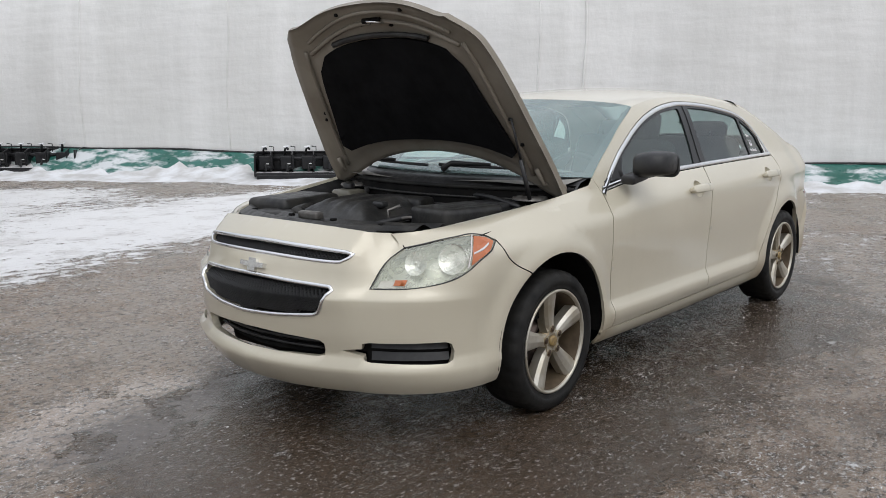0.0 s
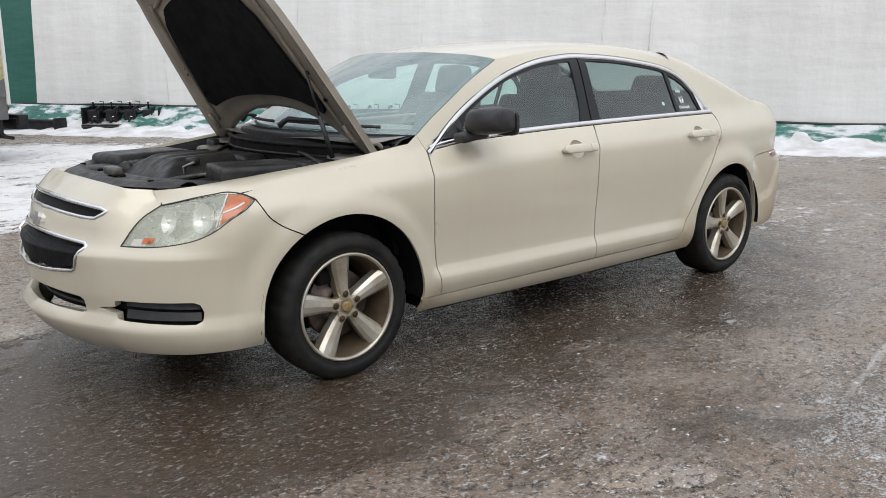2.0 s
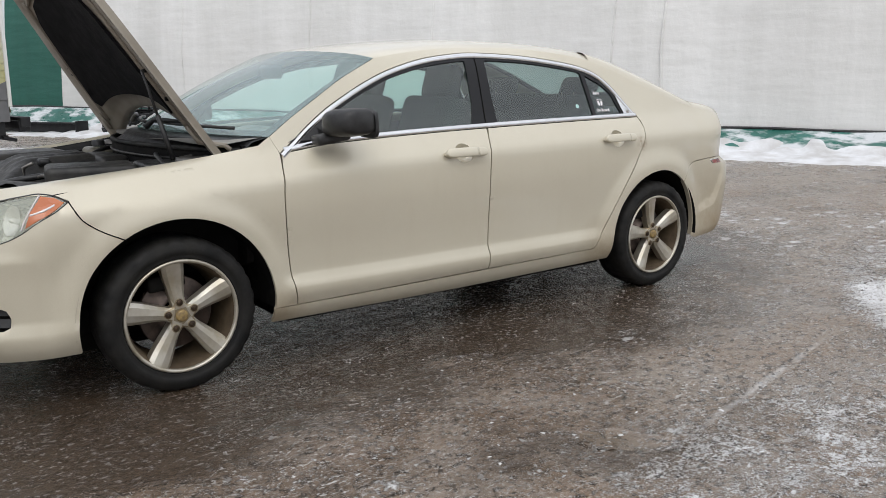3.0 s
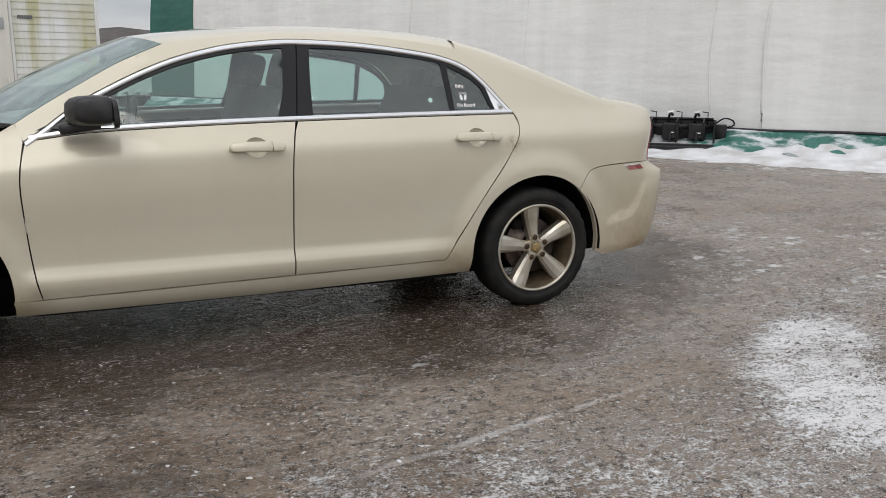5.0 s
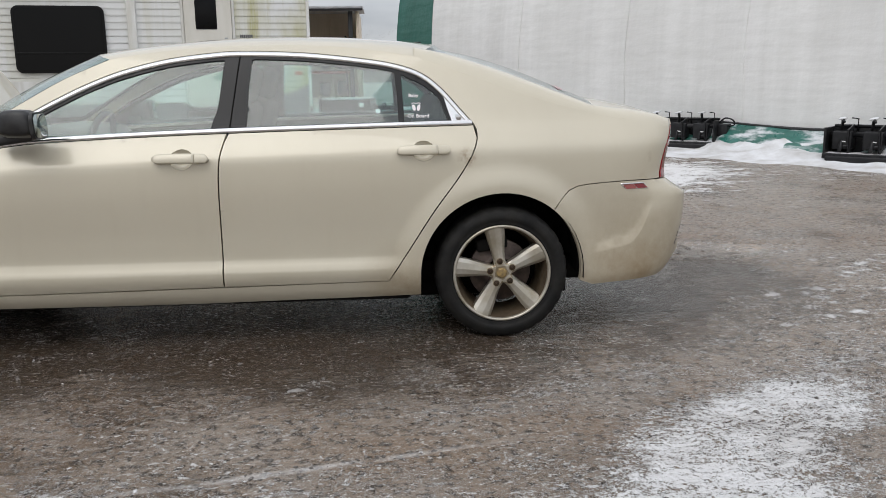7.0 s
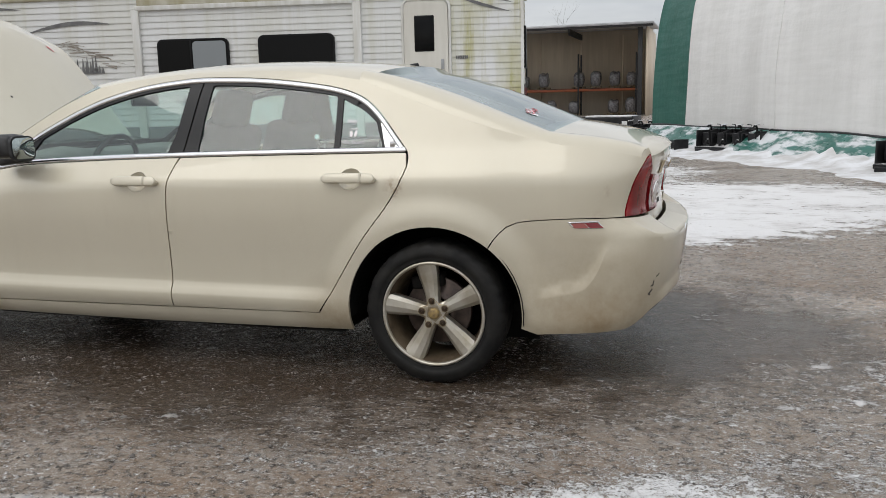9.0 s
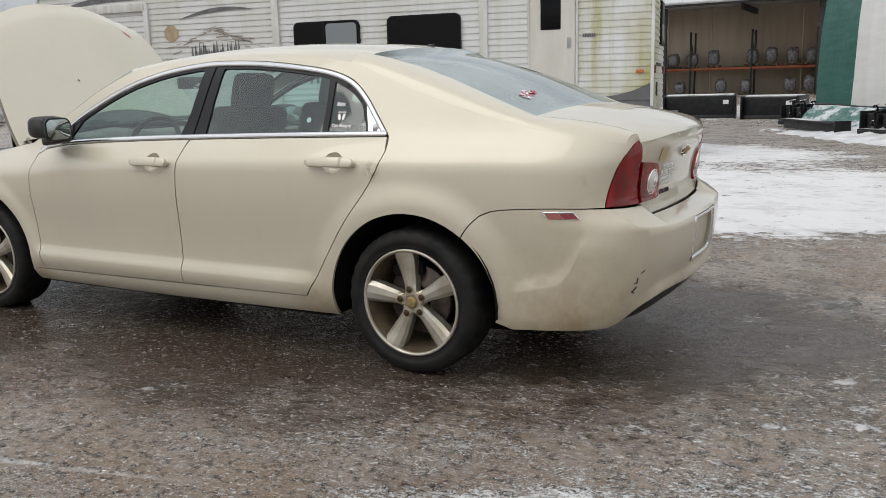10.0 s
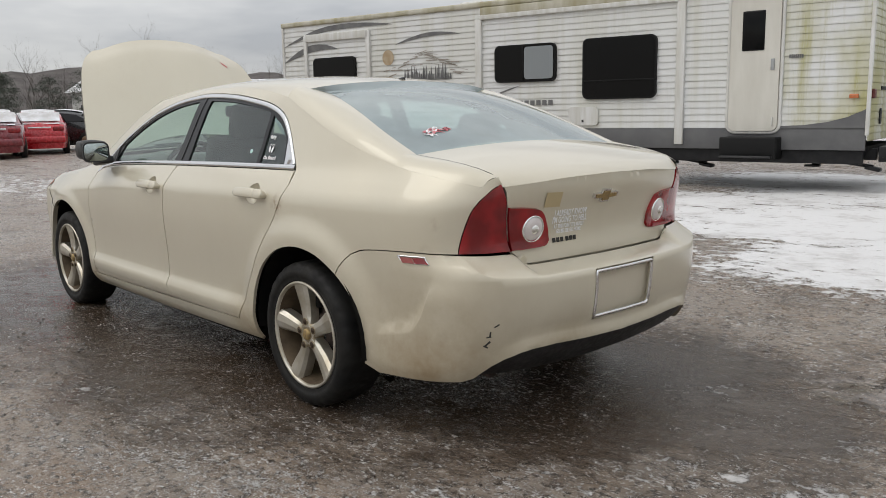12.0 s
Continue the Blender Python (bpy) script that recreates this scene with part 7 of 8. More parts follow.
def travel_trailer():
    t = thing("travel_trailer", "weathered white travel trailer with corrugated siding and algae stains", "trailer", m=Matrix.Translation((-1.94, 8.92, 0)) @ pose(0, 0, 0, 0, 0, TRAILER_TURN))
    siding = make_siding()
    grey = mottled("grey_trailer_skirt", (0.095, 0.095, 0.098), (0.125, 0.125, 0.125), 3, (0.45, 0.6))
    trimw = mottled("white_trailer_trim", (0.66, 0.66, 0.64), (0.54, 0.53, 0.48), 3, (0.4, 0.55), stretch=(3, 1, 0.4))
    roofm = mottled("stained_roof_edge", (0.34, 0.31, 0.20), (0.50, 0.48, 0.40), 3.5, (0.6, 0.8), stretch=(1, 1, 0.3))
    glass = plain("black_trailer_glass", (0.004, 0.0042, 0.0045), 0.08, 0.0, 0.0, 0.15)
    pale = plain("pale_trailer_glass", (0.20, 0.22, 0.23), 0.08, 0.0, 0.4)
    frame_m = plain("black_window_frame", (0.006, 0.006, 0.006), 0.4, spec=0.15)
    decal = mottled("grey_graphic", (0.10, 0.10, 0.10), (0.16, 0.16, 0.155), 6, (0.4, 0.55))
    L0, L1, W = -9.7, 1.70, 2.42
    def lap(bm, p0, p1, z0, z1, out):
        """Lapped boards between two upright edges; out: the way the wall faces."""
        n = int(round((z1 - z0) / 0.098))
        rows = []
        for k in range(n):
            za, zb = z0 + (z1 - z0) * k / n, z0 + (z1 - z0) * (k + 1) / n
            for z, d in ((za, 0.0), (za + 0.004, 0.011), (za + 0.022, 0.012), (zb - 0.03, 0.004), (zb, 0.0)):
                rows.append((z, d))
        v = [[bm.verts.new((p0[0] + (p1[0] - p0[0]) * i / 8 + out[0] * d, p0[1] + (p1[1] - p0[1]) * i / 8 + out[1] * d, z)) for i in range(9)] for z, d in rows]
        for j in range(len(rows) - 1):
            for i in range(8):
                bm.faces.new((v[j][i], v[j][i + 1], v[j + 1][i + 1], v[j + 1][i]))
        return bm
    wall = lap(bmesh.new(), (L0, 0), (L1, 0), 0.90, 3.0, (0, -1))
    part("side_siding", wall, siding, t, "white corrugated siding", False)
    part("end_siding", lap(bmesh.new(), (L1, 0), (L1, W), 0.72, 2.98, (1, 0)), siding, t, "algae-stained end siding", False)
    part("front_siding", lap(bmesh.new(), (L0, W), (L0, 0), 0.72, 2.98, (-1, 0)), siding, t, "", False)
    part("rear_side_siding", lap(bmesh.new(), (L1, W), (L0, W), 0.72, 2.98, (0, 1)), siding, t, "", False)
    part("skirt_panel", box_bm(L1 - L0 - 0.02, 0.03, 0.32, ((L0 + L1) / 2, 0.01, 0.755), 0.006), grey, t, "dark grey lower panel")
    sweep = bmesh.new()
    pts = [(0.55, 0.93), (0.9, 0.945), (1.2, 0.985), (1.45, 1.05), (1.69, 1.16), (1.69, 0.90), (0.55, 0.90)]
    sweep.faces.new([sweep.verts.new((x, -0.021, z)) for x, z in pts])
    part("sweep_graphic", sweep, grey, t, "grey sweep graphic", False)
    part("roof", box_bm(L1 - L0 + 0.10, W + 0.08, 0.10, ((L0 + L1) / 2, W / 2, 3.05), 0.03), roofm, t, "stained roof edge")
    part("roof_fascia", box_bm(5.2, 0.05, 0.13, (-2.0, -0.03, 2.93), 0.01), roofm, t, "algae-stained awning rail")
    part("chassis", box_bm(L1 - L0 - 0.2, 1.9, 0.14, ((L0 + L1) / 2, 1.15, 0.53), 0.02), BLACK_STEEL, t, "black steel chassis")
    part("chassis_rail", box_bm(L1 - L0 - 0.1, 0.08, 0.20, ((L0 + L1) / 2, 0.14, 0.50), 0.01), BLACK_STEEL, t, "black steel chassis rail")
    part("bumper_beam", box_bm(0.16, 2.2, 0.16, (L1 + 0.22, W / 2, 0.52), 0.015), BLACK_STEEL, t, "black rear bumper beam")
    for x in (L1 - 0.35, L1 - 2.7, -4.6):
        jack = part("stabilizer_jack", tube_bm([(x, 0.30, 0.42), (x + 0.40, 0.32, 0.36)], 0.026, 8), BLACK_STEEL, t, "black folded stabilizer jack")
        part("jack_foot", box_bm(0.20, 0.18, 0.05, (x + 0.40, 0.32, 0.335), 0.015, pose(0, 0, 0, 0, 12, 0)), BLACK_STEEL, jack)
    for x in (-5.6, -6.5):
        q = lathe_bm([(0.02, -0.08), (0.20, -0.08), (0.22, -0.10), (0.33, -0.09), (0.345, -0.05), (0.345, 0.10)], 28)
        bmesh.ops.transform(q, matrix=Matrix.Translation((x, 0.22, 0.345)), verts=q.verts)
        part("trailer_wheel", q, RUBBER, t, "black trailer tyre")
    part("roof_vent", box_bm(0.5, 0.4, 0.12, (-5.2, 0.7, 3.15), 0.05), trimw, t)
    part("roof_vent", box_bm(0.4, 0.4, 0.12, (-2.0, 0.9, 3.15), 0.05), trimw, t)
    part("corner_post", box_bm(0.05, 0.05, 2.2, (L1 + 0.005, -0.01, 1.90), 0.01), trimw, t)
    part("corner_post", box_bm(0.05, 0.05, 2.2, (L0 - 0.005, -0.01, 1.90), 0.01), trimw, t)
    # slide-out trim
    for x, z0, z1, w in ((-4.65, 0.72, 2.80, 0.13), (-0.93, 0.66, 2.86, 0.13), (-7.28, 0.95, 2.80, 0.10), (-9.02, 0.95, 2.80, 0.09)):
        part("slide_trim", box_bm(w, 0.06, z1 - z0, (x, -0.025, (z0 + z1) / 2), 0.01), trimw, t)
    part("slide_trim", box_bm(3.7, 0.06, 0.08, (-2.79, -0.025, 2.83), 0.01), trimw, t)
    part("slide_trim", box_bm(1.75, 0.06, 0.15, (-8.15, -0.025, 2.74), 0.01), trimw, t)
    def window(x0, x1, z0, z1, split=None, half=None):
        w = part("window", slab_bm(rounded(x0, x1, z0, z1, 0.10), -0.055, -0.005), frame_m, t, "black framed window", False)
        part("pane", slab_bm(rounded(x0 + 0.03, x1 - 0.03, z0 + 0.03, z1 - 0.03, 0.075), -0.059, -0.050), glass, w, "dark pane", False)
        if split is not None:
            part("pane", slab_bm(rounded(split + 0.03, x1 - 0.045, z0 + 0.045, z1 - 0.045, 0.06), -0.064, -0.056), pale, w, "pale sliding pane", False)
            part("mullion", box_bm(0.03, 0.02, z1 - z0 - 0.04, (split, -0.058, (z0 + z1) / 2), 0.004), frame_m, w)
        if half is not None:
            part("mullion", box_bm(x1 - x0 - 0.05, 0.02, 0.025, ((x0 + x1) / 2, -0.058, half), 0.004), frame_m, w)
    window(-8.80, -7.62, 1.72, 2.33, half=1.95)
    window(-4.30, -3.08, 1.69, 2.32, split=-3.72)
    window(-2.58, -1.31, 1.37, 2.34, half=1.66)
    # entry door
    d = part("entry_door", slab_bm(rounded(-0.17, 0.53, 0.86, 2.78, 0.10), -0.055, -0.005), mottled("cream_door", (0.62, 0.60, 0.54), (0.54, 0.52, 0.46), 2, (0.4, 0.5), stretch=(2, 1, 0.4)), t, "off-white entry door", False)
    part("door_frame", band(resample(rounded(-0.195, 0.555, 0.84, 2.81, 0.12), 0.05), lambda u, v: (u, -0.022, v), 0.05, 0.02), trimw, t)
    part("door_window", box_bm(0.32, 0.03, 0.56, (0.155, -0.052, 2.28), 0.02), glass, d, "dark door window")
    part("door_latch", box_bm(0.05, 0.03, 0.16, (0.44, -0.062, 1.80), 0.008), plain("grey_latch", (0.35, 0.36, 0.36), 0.4, 0.5), d, "grey latch")
    part("door_hinge", box_bm(0.02, 0.03, 0.12, (0.46, -0.06, 1.0), 0.004), trimw, d)
    part("step", box_bm(0.80, 0.34, 0.32, (0.19, -0.12, 0.62), 0.02), plain("black_step", (0.008, 0.008, 0.008), 0.5, spec=0.2), t, "folded black entry step")
    part("step_tread", box_bm(0.72, 0.20, 0.03, (0.19, -0.30, 0.50), 0.008), plain_dark, t)
    part("storage_hatch", slab_bm(rounded(-2.84, -2.30, 0.95, 1.25, 0.06), -0.045, -0.01), trimw, t, "cream storage hatch", False)
    part("hatch_lock", box_bm(0.03, 0.02, 0.04, (-2.57, -0.05, 1.02), 0.004), plain_dark, t)
    for k in range(8):
        w = 0.085 if k > 1 else 0.05
        part("brand_bar", box_bm(w, 0.004, 0.085, (-4.02 + 0.118 * k, -0.020, 1.335), 0.002), decal, t, "dark lettering bar", False)
    for k in range(7):
        part("notice_bar", box_bm(0.024, 0.004, 0.05, (0.66 + 0.028 * k, -0.020, 1.90), 0.0), decal, t, "", False)
    part("marker_lamp", box_bm(0.12, 0.03, 0.06, (1.52, -0.03, 1.33), 0.012), AMBER, t, "orange marker lamp")
    # swooshes and mountain picture, as thin vinyl
    def swoosh(p, wide, name="swoosh_graphic"):
        c = curved(p, 0.06)
        bm = bmesh.new()
        n = len(c)
        top = [bm.verts.new((x, -0.0195, z + wide * math.sin(math.pi * min(1, 1.15 * i / (n - 1))) ** 0.8)) for i, (x, z) in enumerate(c)]
        low = [bm.verts.new((x, -0.0195, z)) for x, z in c]
        for i in range(n - 1):
            bm.faces.new((low[i], low[i + 1], top[i + 1], top[i]))
        part(name, bm, decal, t, "dark grey swoosh", False)
    swoosh([(-9.68, 2.60), (-8.6, 2.83), (-7.4, 2.88), (-6.2, 2.86)], 0.10)
    swoosh([(-9.68, 2.27), (-9.0, 2.44), (-8.4, 2.50), (-7.9, 2.48)], 0.14)
    swoosh([(-6.6, 2.48), (-5.9, 2.58), (-5.3, 2.60), (-4.85, 2.58)], 0.07)
    swoosh([(-4.45, 1.42), (-4.2, 1.50), (-3.95, 1.58), (-3.7, 1.66)], 0.03)
    swoosh([(0.55, 2.90), (0.95, 2.72), (1.3, 2.62), (1.68, 2.56)], 0.05)
    swoosh([(0.75, 2.98), (1.0, 2.86), (1.35, 2.76), (1.68, 2.70)], 0.05)
    sunm = mottled("tan_graphic", (0.36, 0.26, 0.15), (0.44, 0.36, 0.25), 9, (0.5, 0.6))
    bm = bmesh.new()
    bmesh.ops.create_circle(bm, cap_ends=True, segments=24, radius=0.145, matrix=Matrix.Translation((-6.78, -0.0195, 2.25)) @ Matrix.Rotation(radians(90), 4, "X"))
    part("sun_graphic", bm, sunm, t, "tan sun graphic", False)
    rnd = random.Random(8)
    mount = bmesh.new()
    ridge = [(-6.95, 2.0), (-6.5, 2.10), (-6.25, 2.20), (-5.98, 2.36), (-5.8, 2.26), (-5.5, 2.17), (-5.1, 1.99)]
    for k in range(46):
        u = rnd.random()
        i = min(int(u * 6), 5)
        w = u * 6 - i
        x, z = ridge[i][0] + (ridge[i + 1][0] - ridge[i][0]) * w, ridge[i][1] + (ridge[i + 1][1] - ridge[i][1]) * w
        z -= rnd.random() ** 2 * 0.16
        ln, sl = rnd.uniform(0.08, 0.32), rnd.uniform(-0.35, 0.05) * (1 if x > -5.98 else -1)
        hh = rnd.uniform(0.006, 0.020)
        mount.faces.new([mount.verts.new(p) for p in ((x, -0.0195, z), (x + ln, -0.0195, z + sl * ln), (x + ln, -0.0195, z + sl * ln - hh), (x, -0.0195, z - hh))])
    part("mountain_graphic", mount, mottled("brown_graphic", (0.24, 0.21, 0.17), (0.33, 0.30, 0.26), 9, (0.5, 0.6)), t, "faded brown mountain graphic", False)
    trees = bmesh.new()
    for k in range(26):
        x = -6.35 + 1.05 * k / 25 + rnd.uniform(-0.02, 0.02)
        h = rnd.uniform(0.10, 0.30) * (1.5 if 9 < k < 13 else 1)
        trees.faces.new([trees.verts.new(p) for p in ((x - 0.03, -0.020, 1.80), (x + 0.03, -0.020, 1.80), (x + 0.004, -0.020, 1.80 + h), (x - 0.004, -0.020, 1.80 + h))])
    part("forest_graphic", trees, decal, t, "dark pine tree graphic", False)
    # rear end: window, lamps, hatch
    part("end_window", box_bm(0.05, 0.62, 0.72, (L1 + 0.02, 1.70, 2.12), 0.03, seg=3), frame_m, t, "black framed end window")
    part("end_pane", box_bm(0.012, 0.54, 0.30, (L1 + 0.045, 1.70, 1.95), 0.004), pale, t, "pale pane")
    for y in (0.20, 2.2):
        part("tail_lamp", box_bm(0.05, 0.16, 0.13, (L1 + 0.02, y, 1.36), 0.02), mottled("dull_red_lamp", (0.16, 0.03, 0.025), (0.11, 0.02, 0.02), 12, (0.25, 0.4)), t, "dull red tail lamp")
    part("plate_bracket", box_bm(0.02, 0.9, 0.05, (L1 + 0.02, 1.15, 1.44), 0.006), plain_dark, t)
    part("end_socket", box_bm(0.02, 0.10, 0.22, (L1 + 0.02, 0.75, 1.05), 0.006), plain_dark, t)
    # chassis, axles, jacks
    part("chassis", box_bm(L1 - L0 + 0.1, 0.12, 0.16, ((L0 + L1) / 2, 0.55, 0.52), 0.01), BLACK_STEEL, t)
    part("chassis", box_bm(L1 - L0 + 0.1, 0.12, 0.16, ((L0 + L1) / 2, 1.85, 0.52), 0.01), BLACK_STEEL, t)
    part("belly_pan", box_bm(L1 - L0 - 0.05, W - 0.06, 0.05, ((L0 + L1) / 2, W / 2, 0.615), 0.01), DARK, t)
    part("rear_bumper", box_bm(0.14, 2.3, 0.14, (L1 + 0.22, W / 2, 0.58), 0.01), BLACK_STEEL, t, "square steel bumper")
    for x in (-3.4, -2.55):
        for y in (0.22, W - 0.22):
            q = lathe_bm([(0.16, -0.11), (0.33, -0.11), (0.36, -0.06), (0.36, 0.06), (0.33, 0.11), (0.16, 0.11)], 28)
            bmesh.ops.transform(q, matrix=Matrix.Translation((x, y, 0.355)), verts=q.verts)
            part("trailer_wheel", q, RUBBER, t, "black trailer wheel")
    for x in (-0.9, 1.25, -8.9):
        for y in (0.5, 1.9):
            leg = tube_bm([(x, y, 0.50), (x - 0.16, y, 0.42), (x - 0.34, y, 0.36)], 0.03, 6)
            part("jack", leg, BLACK_STEEL, t, "black stabiliser jack")
            part("jack_foot", box_bm(0.2, 0.14, 0.03, (x - 0.34, y, 0.345), 0.006), BLACK_STEEL, t)


# ---- the open shed and what stands by it ----
WRAP = mottled("plastic_wrapped_goods", (0.09, 0.085, 0.088), (0.26, 0.25, 0.26), 7, (0.12, 0.4), coat=0.5, relief=0.9, fine=9)
WOOD = mottled("pallet_wood", (0.36, 0.28, 0.18), (0.25, 0.19, 0.12), 8, (0.7, 0.9))


def open_shed():
    t = thing("open_shed", "open-fronted metal shed with tan inside walls", "shed", m=Matrix.Translation((-0.3, 40.0, 0.25)))
    tan = mottled("tan_metal_wall", (0.72, 0.62, 0.49), (0.62, 0.53, 0.41), 1.2, (0.5, 0.7), stretch=(3, 1, 0.3))
    roofm = mottled("snowy_metal_roof", (0.60, 0.61, 0.62), (0.42, 0.43, 0.44), 1.5, (0.4, 0.6))
    part("back_wall", box_bm(22.0, 0.15, 4.62, (-11.0, 4.6, 2.31)), tan, t)
    part("side_wall", box_bm(0.15, 6.0, 4.4, (0.0, 3.0, 2.2)), tan, t)
    part("side_wall", box_bm(0.15, 6.0, 4.4, (-22.0, 3.0, 2.2)), tan, t)
    part("roof", box_bm(22.6, 6.0, 0.12, (-11.0, 2.2, 4.62), 0.0, pose(0, 0, 0, 1.5, 0, 0)), roofm, t, "snow-dusted metal roof")
    part("fascia", box_bm(22.6, 0.10, 0.16, (-11.0, -0.68, 4.46), 0.01), plain_dark, t)
    part("shed_floor", box_bm(22.0, 6.2, 0.04, (-11.0, 3.0, 0.02)), mottled("dusty_concrete", (0.22, 0.20, 0.18), (0.28, 0.26, 0.23), 2, (0.7, 0.9)), t)
    for x in (-0.35, -7.6, -14.8):
        part("post", box_bm(0.22, 0.22, 4.4, (x, 0.0, 2.2), 0.01), plain_dark, t)
    for k in range(9):
        x = -1.6 - 2.3 * k
        part("wall_rib", box_bm(0.07, 0.10, 4.3, (x, 4.48, 2.2), 0.01), tan, t)
    for x in (-3.9, -11):
        part("roof_truss", box_bm(0.10, 5.8, 0.30, (x, 2.9, 4.30), 0.01), plain_dark, t)
    rack = thing("pallet_rack", "pallet rack with an orange beam in the shed", "rack", m=Matrix.Translation((-0.3, 40.0, 0.29)))
    orange = mottled("orange_rack_beam", (0.42, 0.11, 0.035), (0.32, 0.085, 0.03), 4, (0.4, 0.6))
    part("beam", box_bm(20.0, 0.08, 0.13, (-10.6, 3.0, 1.36), 0.01), orange, rack)
    part("beam", box_bm(20.0, 0.08, 0.13, (-10.6, 4.1, 1.36), 0.01), orange, rack)
    part("deck", box_bm(20.0, 1.1, 0.03, (-10.6, 3.55, 1.44), 0.0), plain_dark, rack)
    for k in range(7):
        for y in (3.0, 4.1):
            part("upright", box_bm(0.09, 0.09, 3.3, (-0.75 - 3.1 * k, y, 1.65), 0.01), plain_dark, rack)
        part("brace", tube_bm([(-0.75 - 3.1 * k, 3.0, 2.9), (-0.75 - 3.1 * k, 4.1, 1.6)], 0.03, 6), plain_dark, rack)
    rnd = random.Random(3)
    made = []
    for kind in range(3):
        p = thing("wrapped_pallet", "dark goods wrapped in shiny plastic on a pallet", "pallet", "wrapped pallets in the shed")
        rn = random.Random(20 + kind)
        bm = bmesh.new()
        bmesh.ops.create_icosphere(bm, subdivisions=3, radius=1.0)
        for v in bm.verts:
            q = v.co.copy()
            q = Vector((math.copysign(abs(q.x) ** 0.6, q.x) * 0.44, math.copysign(abs(q.y) ** 0.6, q.y) * 0.42, math.copysign(abs(q.z) ** 0.6, q.z) * 0.52 + 0.64))
            v.co = q * (1 + 0.16 * noise.noise(q * 3.1 + Vector((kind * 5, 0, 0))))
        part("load", bm, WRAP, p)
        part("pallet_top", box_bm(1.0, 0.95, 0.03, (0, 0, 0.12)), WOOD, p)
        for x in (-0.45, 0, 0.45):
            part("pallet_block", box_bm(0.09, 0.95, 0.10, (x, 0, 0.05)), WOOD, p)
        made.append(p)
    spots = [(-1.25 - 0.98 * k + rnd.uniform(-0.12, 0.12), 43.4, 1.745) for k in range(17) if k not in (4, 9)] + [(-1.2 - 1.12 * k + rnd.uniform(-0.2, 0.2), 43.2, 0.29) for k in range(14) if k not in (2, 5, 8)]
    for i, (x, y, z) in enumerate(spots):
        m = Matrix.Translation((x, y, z)) @ pose(0, 0, 0, 0, 0, rnd.uniform(-12, 12)) @ Matrix.Diagonal((0.66, 0.70, rnd.uniform(0.62, 0.80), 1))
        if i < 3:
            made[i].matrix_basis = m
        else:
            q = copy_thing(made[i % 3], Matrix())
            q.matrix_basis = m


def plow_box(w, d, h, x, y, turn):
    """A black steel snow pusher lying open side down, with snow on top."""
    t = thing("snow_pusher", "black steel snow pusher box with snow on its top", "machinery", "snow pushers by the shed", Matrix.Translation((x, y, yard_height(x, y))) @ pose(0, 0, 0, 0, 0, turn))
    part("body", box_bm(w, d, h, (0, 0, h / 2), 0.03), BLACK_STEEL, t)
    part("side_plate", box_bm(0.05, d + 0.25, h + 0.06, (-w / 2 - 0.02, -0.05, h / 2), 0.02), BLACK_STEEL, t)
    part("side_plate", box_bm(0.05, d + 0.25, h + 0.06, (w / 2 + 0.02, -0.05, h / 2), 0.02), BLACK_STEEL, t)
    part("top_snow", box_bm(w * 0.96, d * 0.9, 0.05, (0, 0, h + 0.02), 0.02), SNOW, t, "strip of snow")
    part("label_plate", box_bm(0.16, 0.01, 0.12, (w / 2 - 0.25, -d / 2 - 0.012, h * 0.72), 0.002), STICKER, t, "white label")
    part("cutting_edge", box_bm(w, 0.05, 0.10, (0, -d / 2 - 0.02, 0.05), 0.01), plain_dark, t)


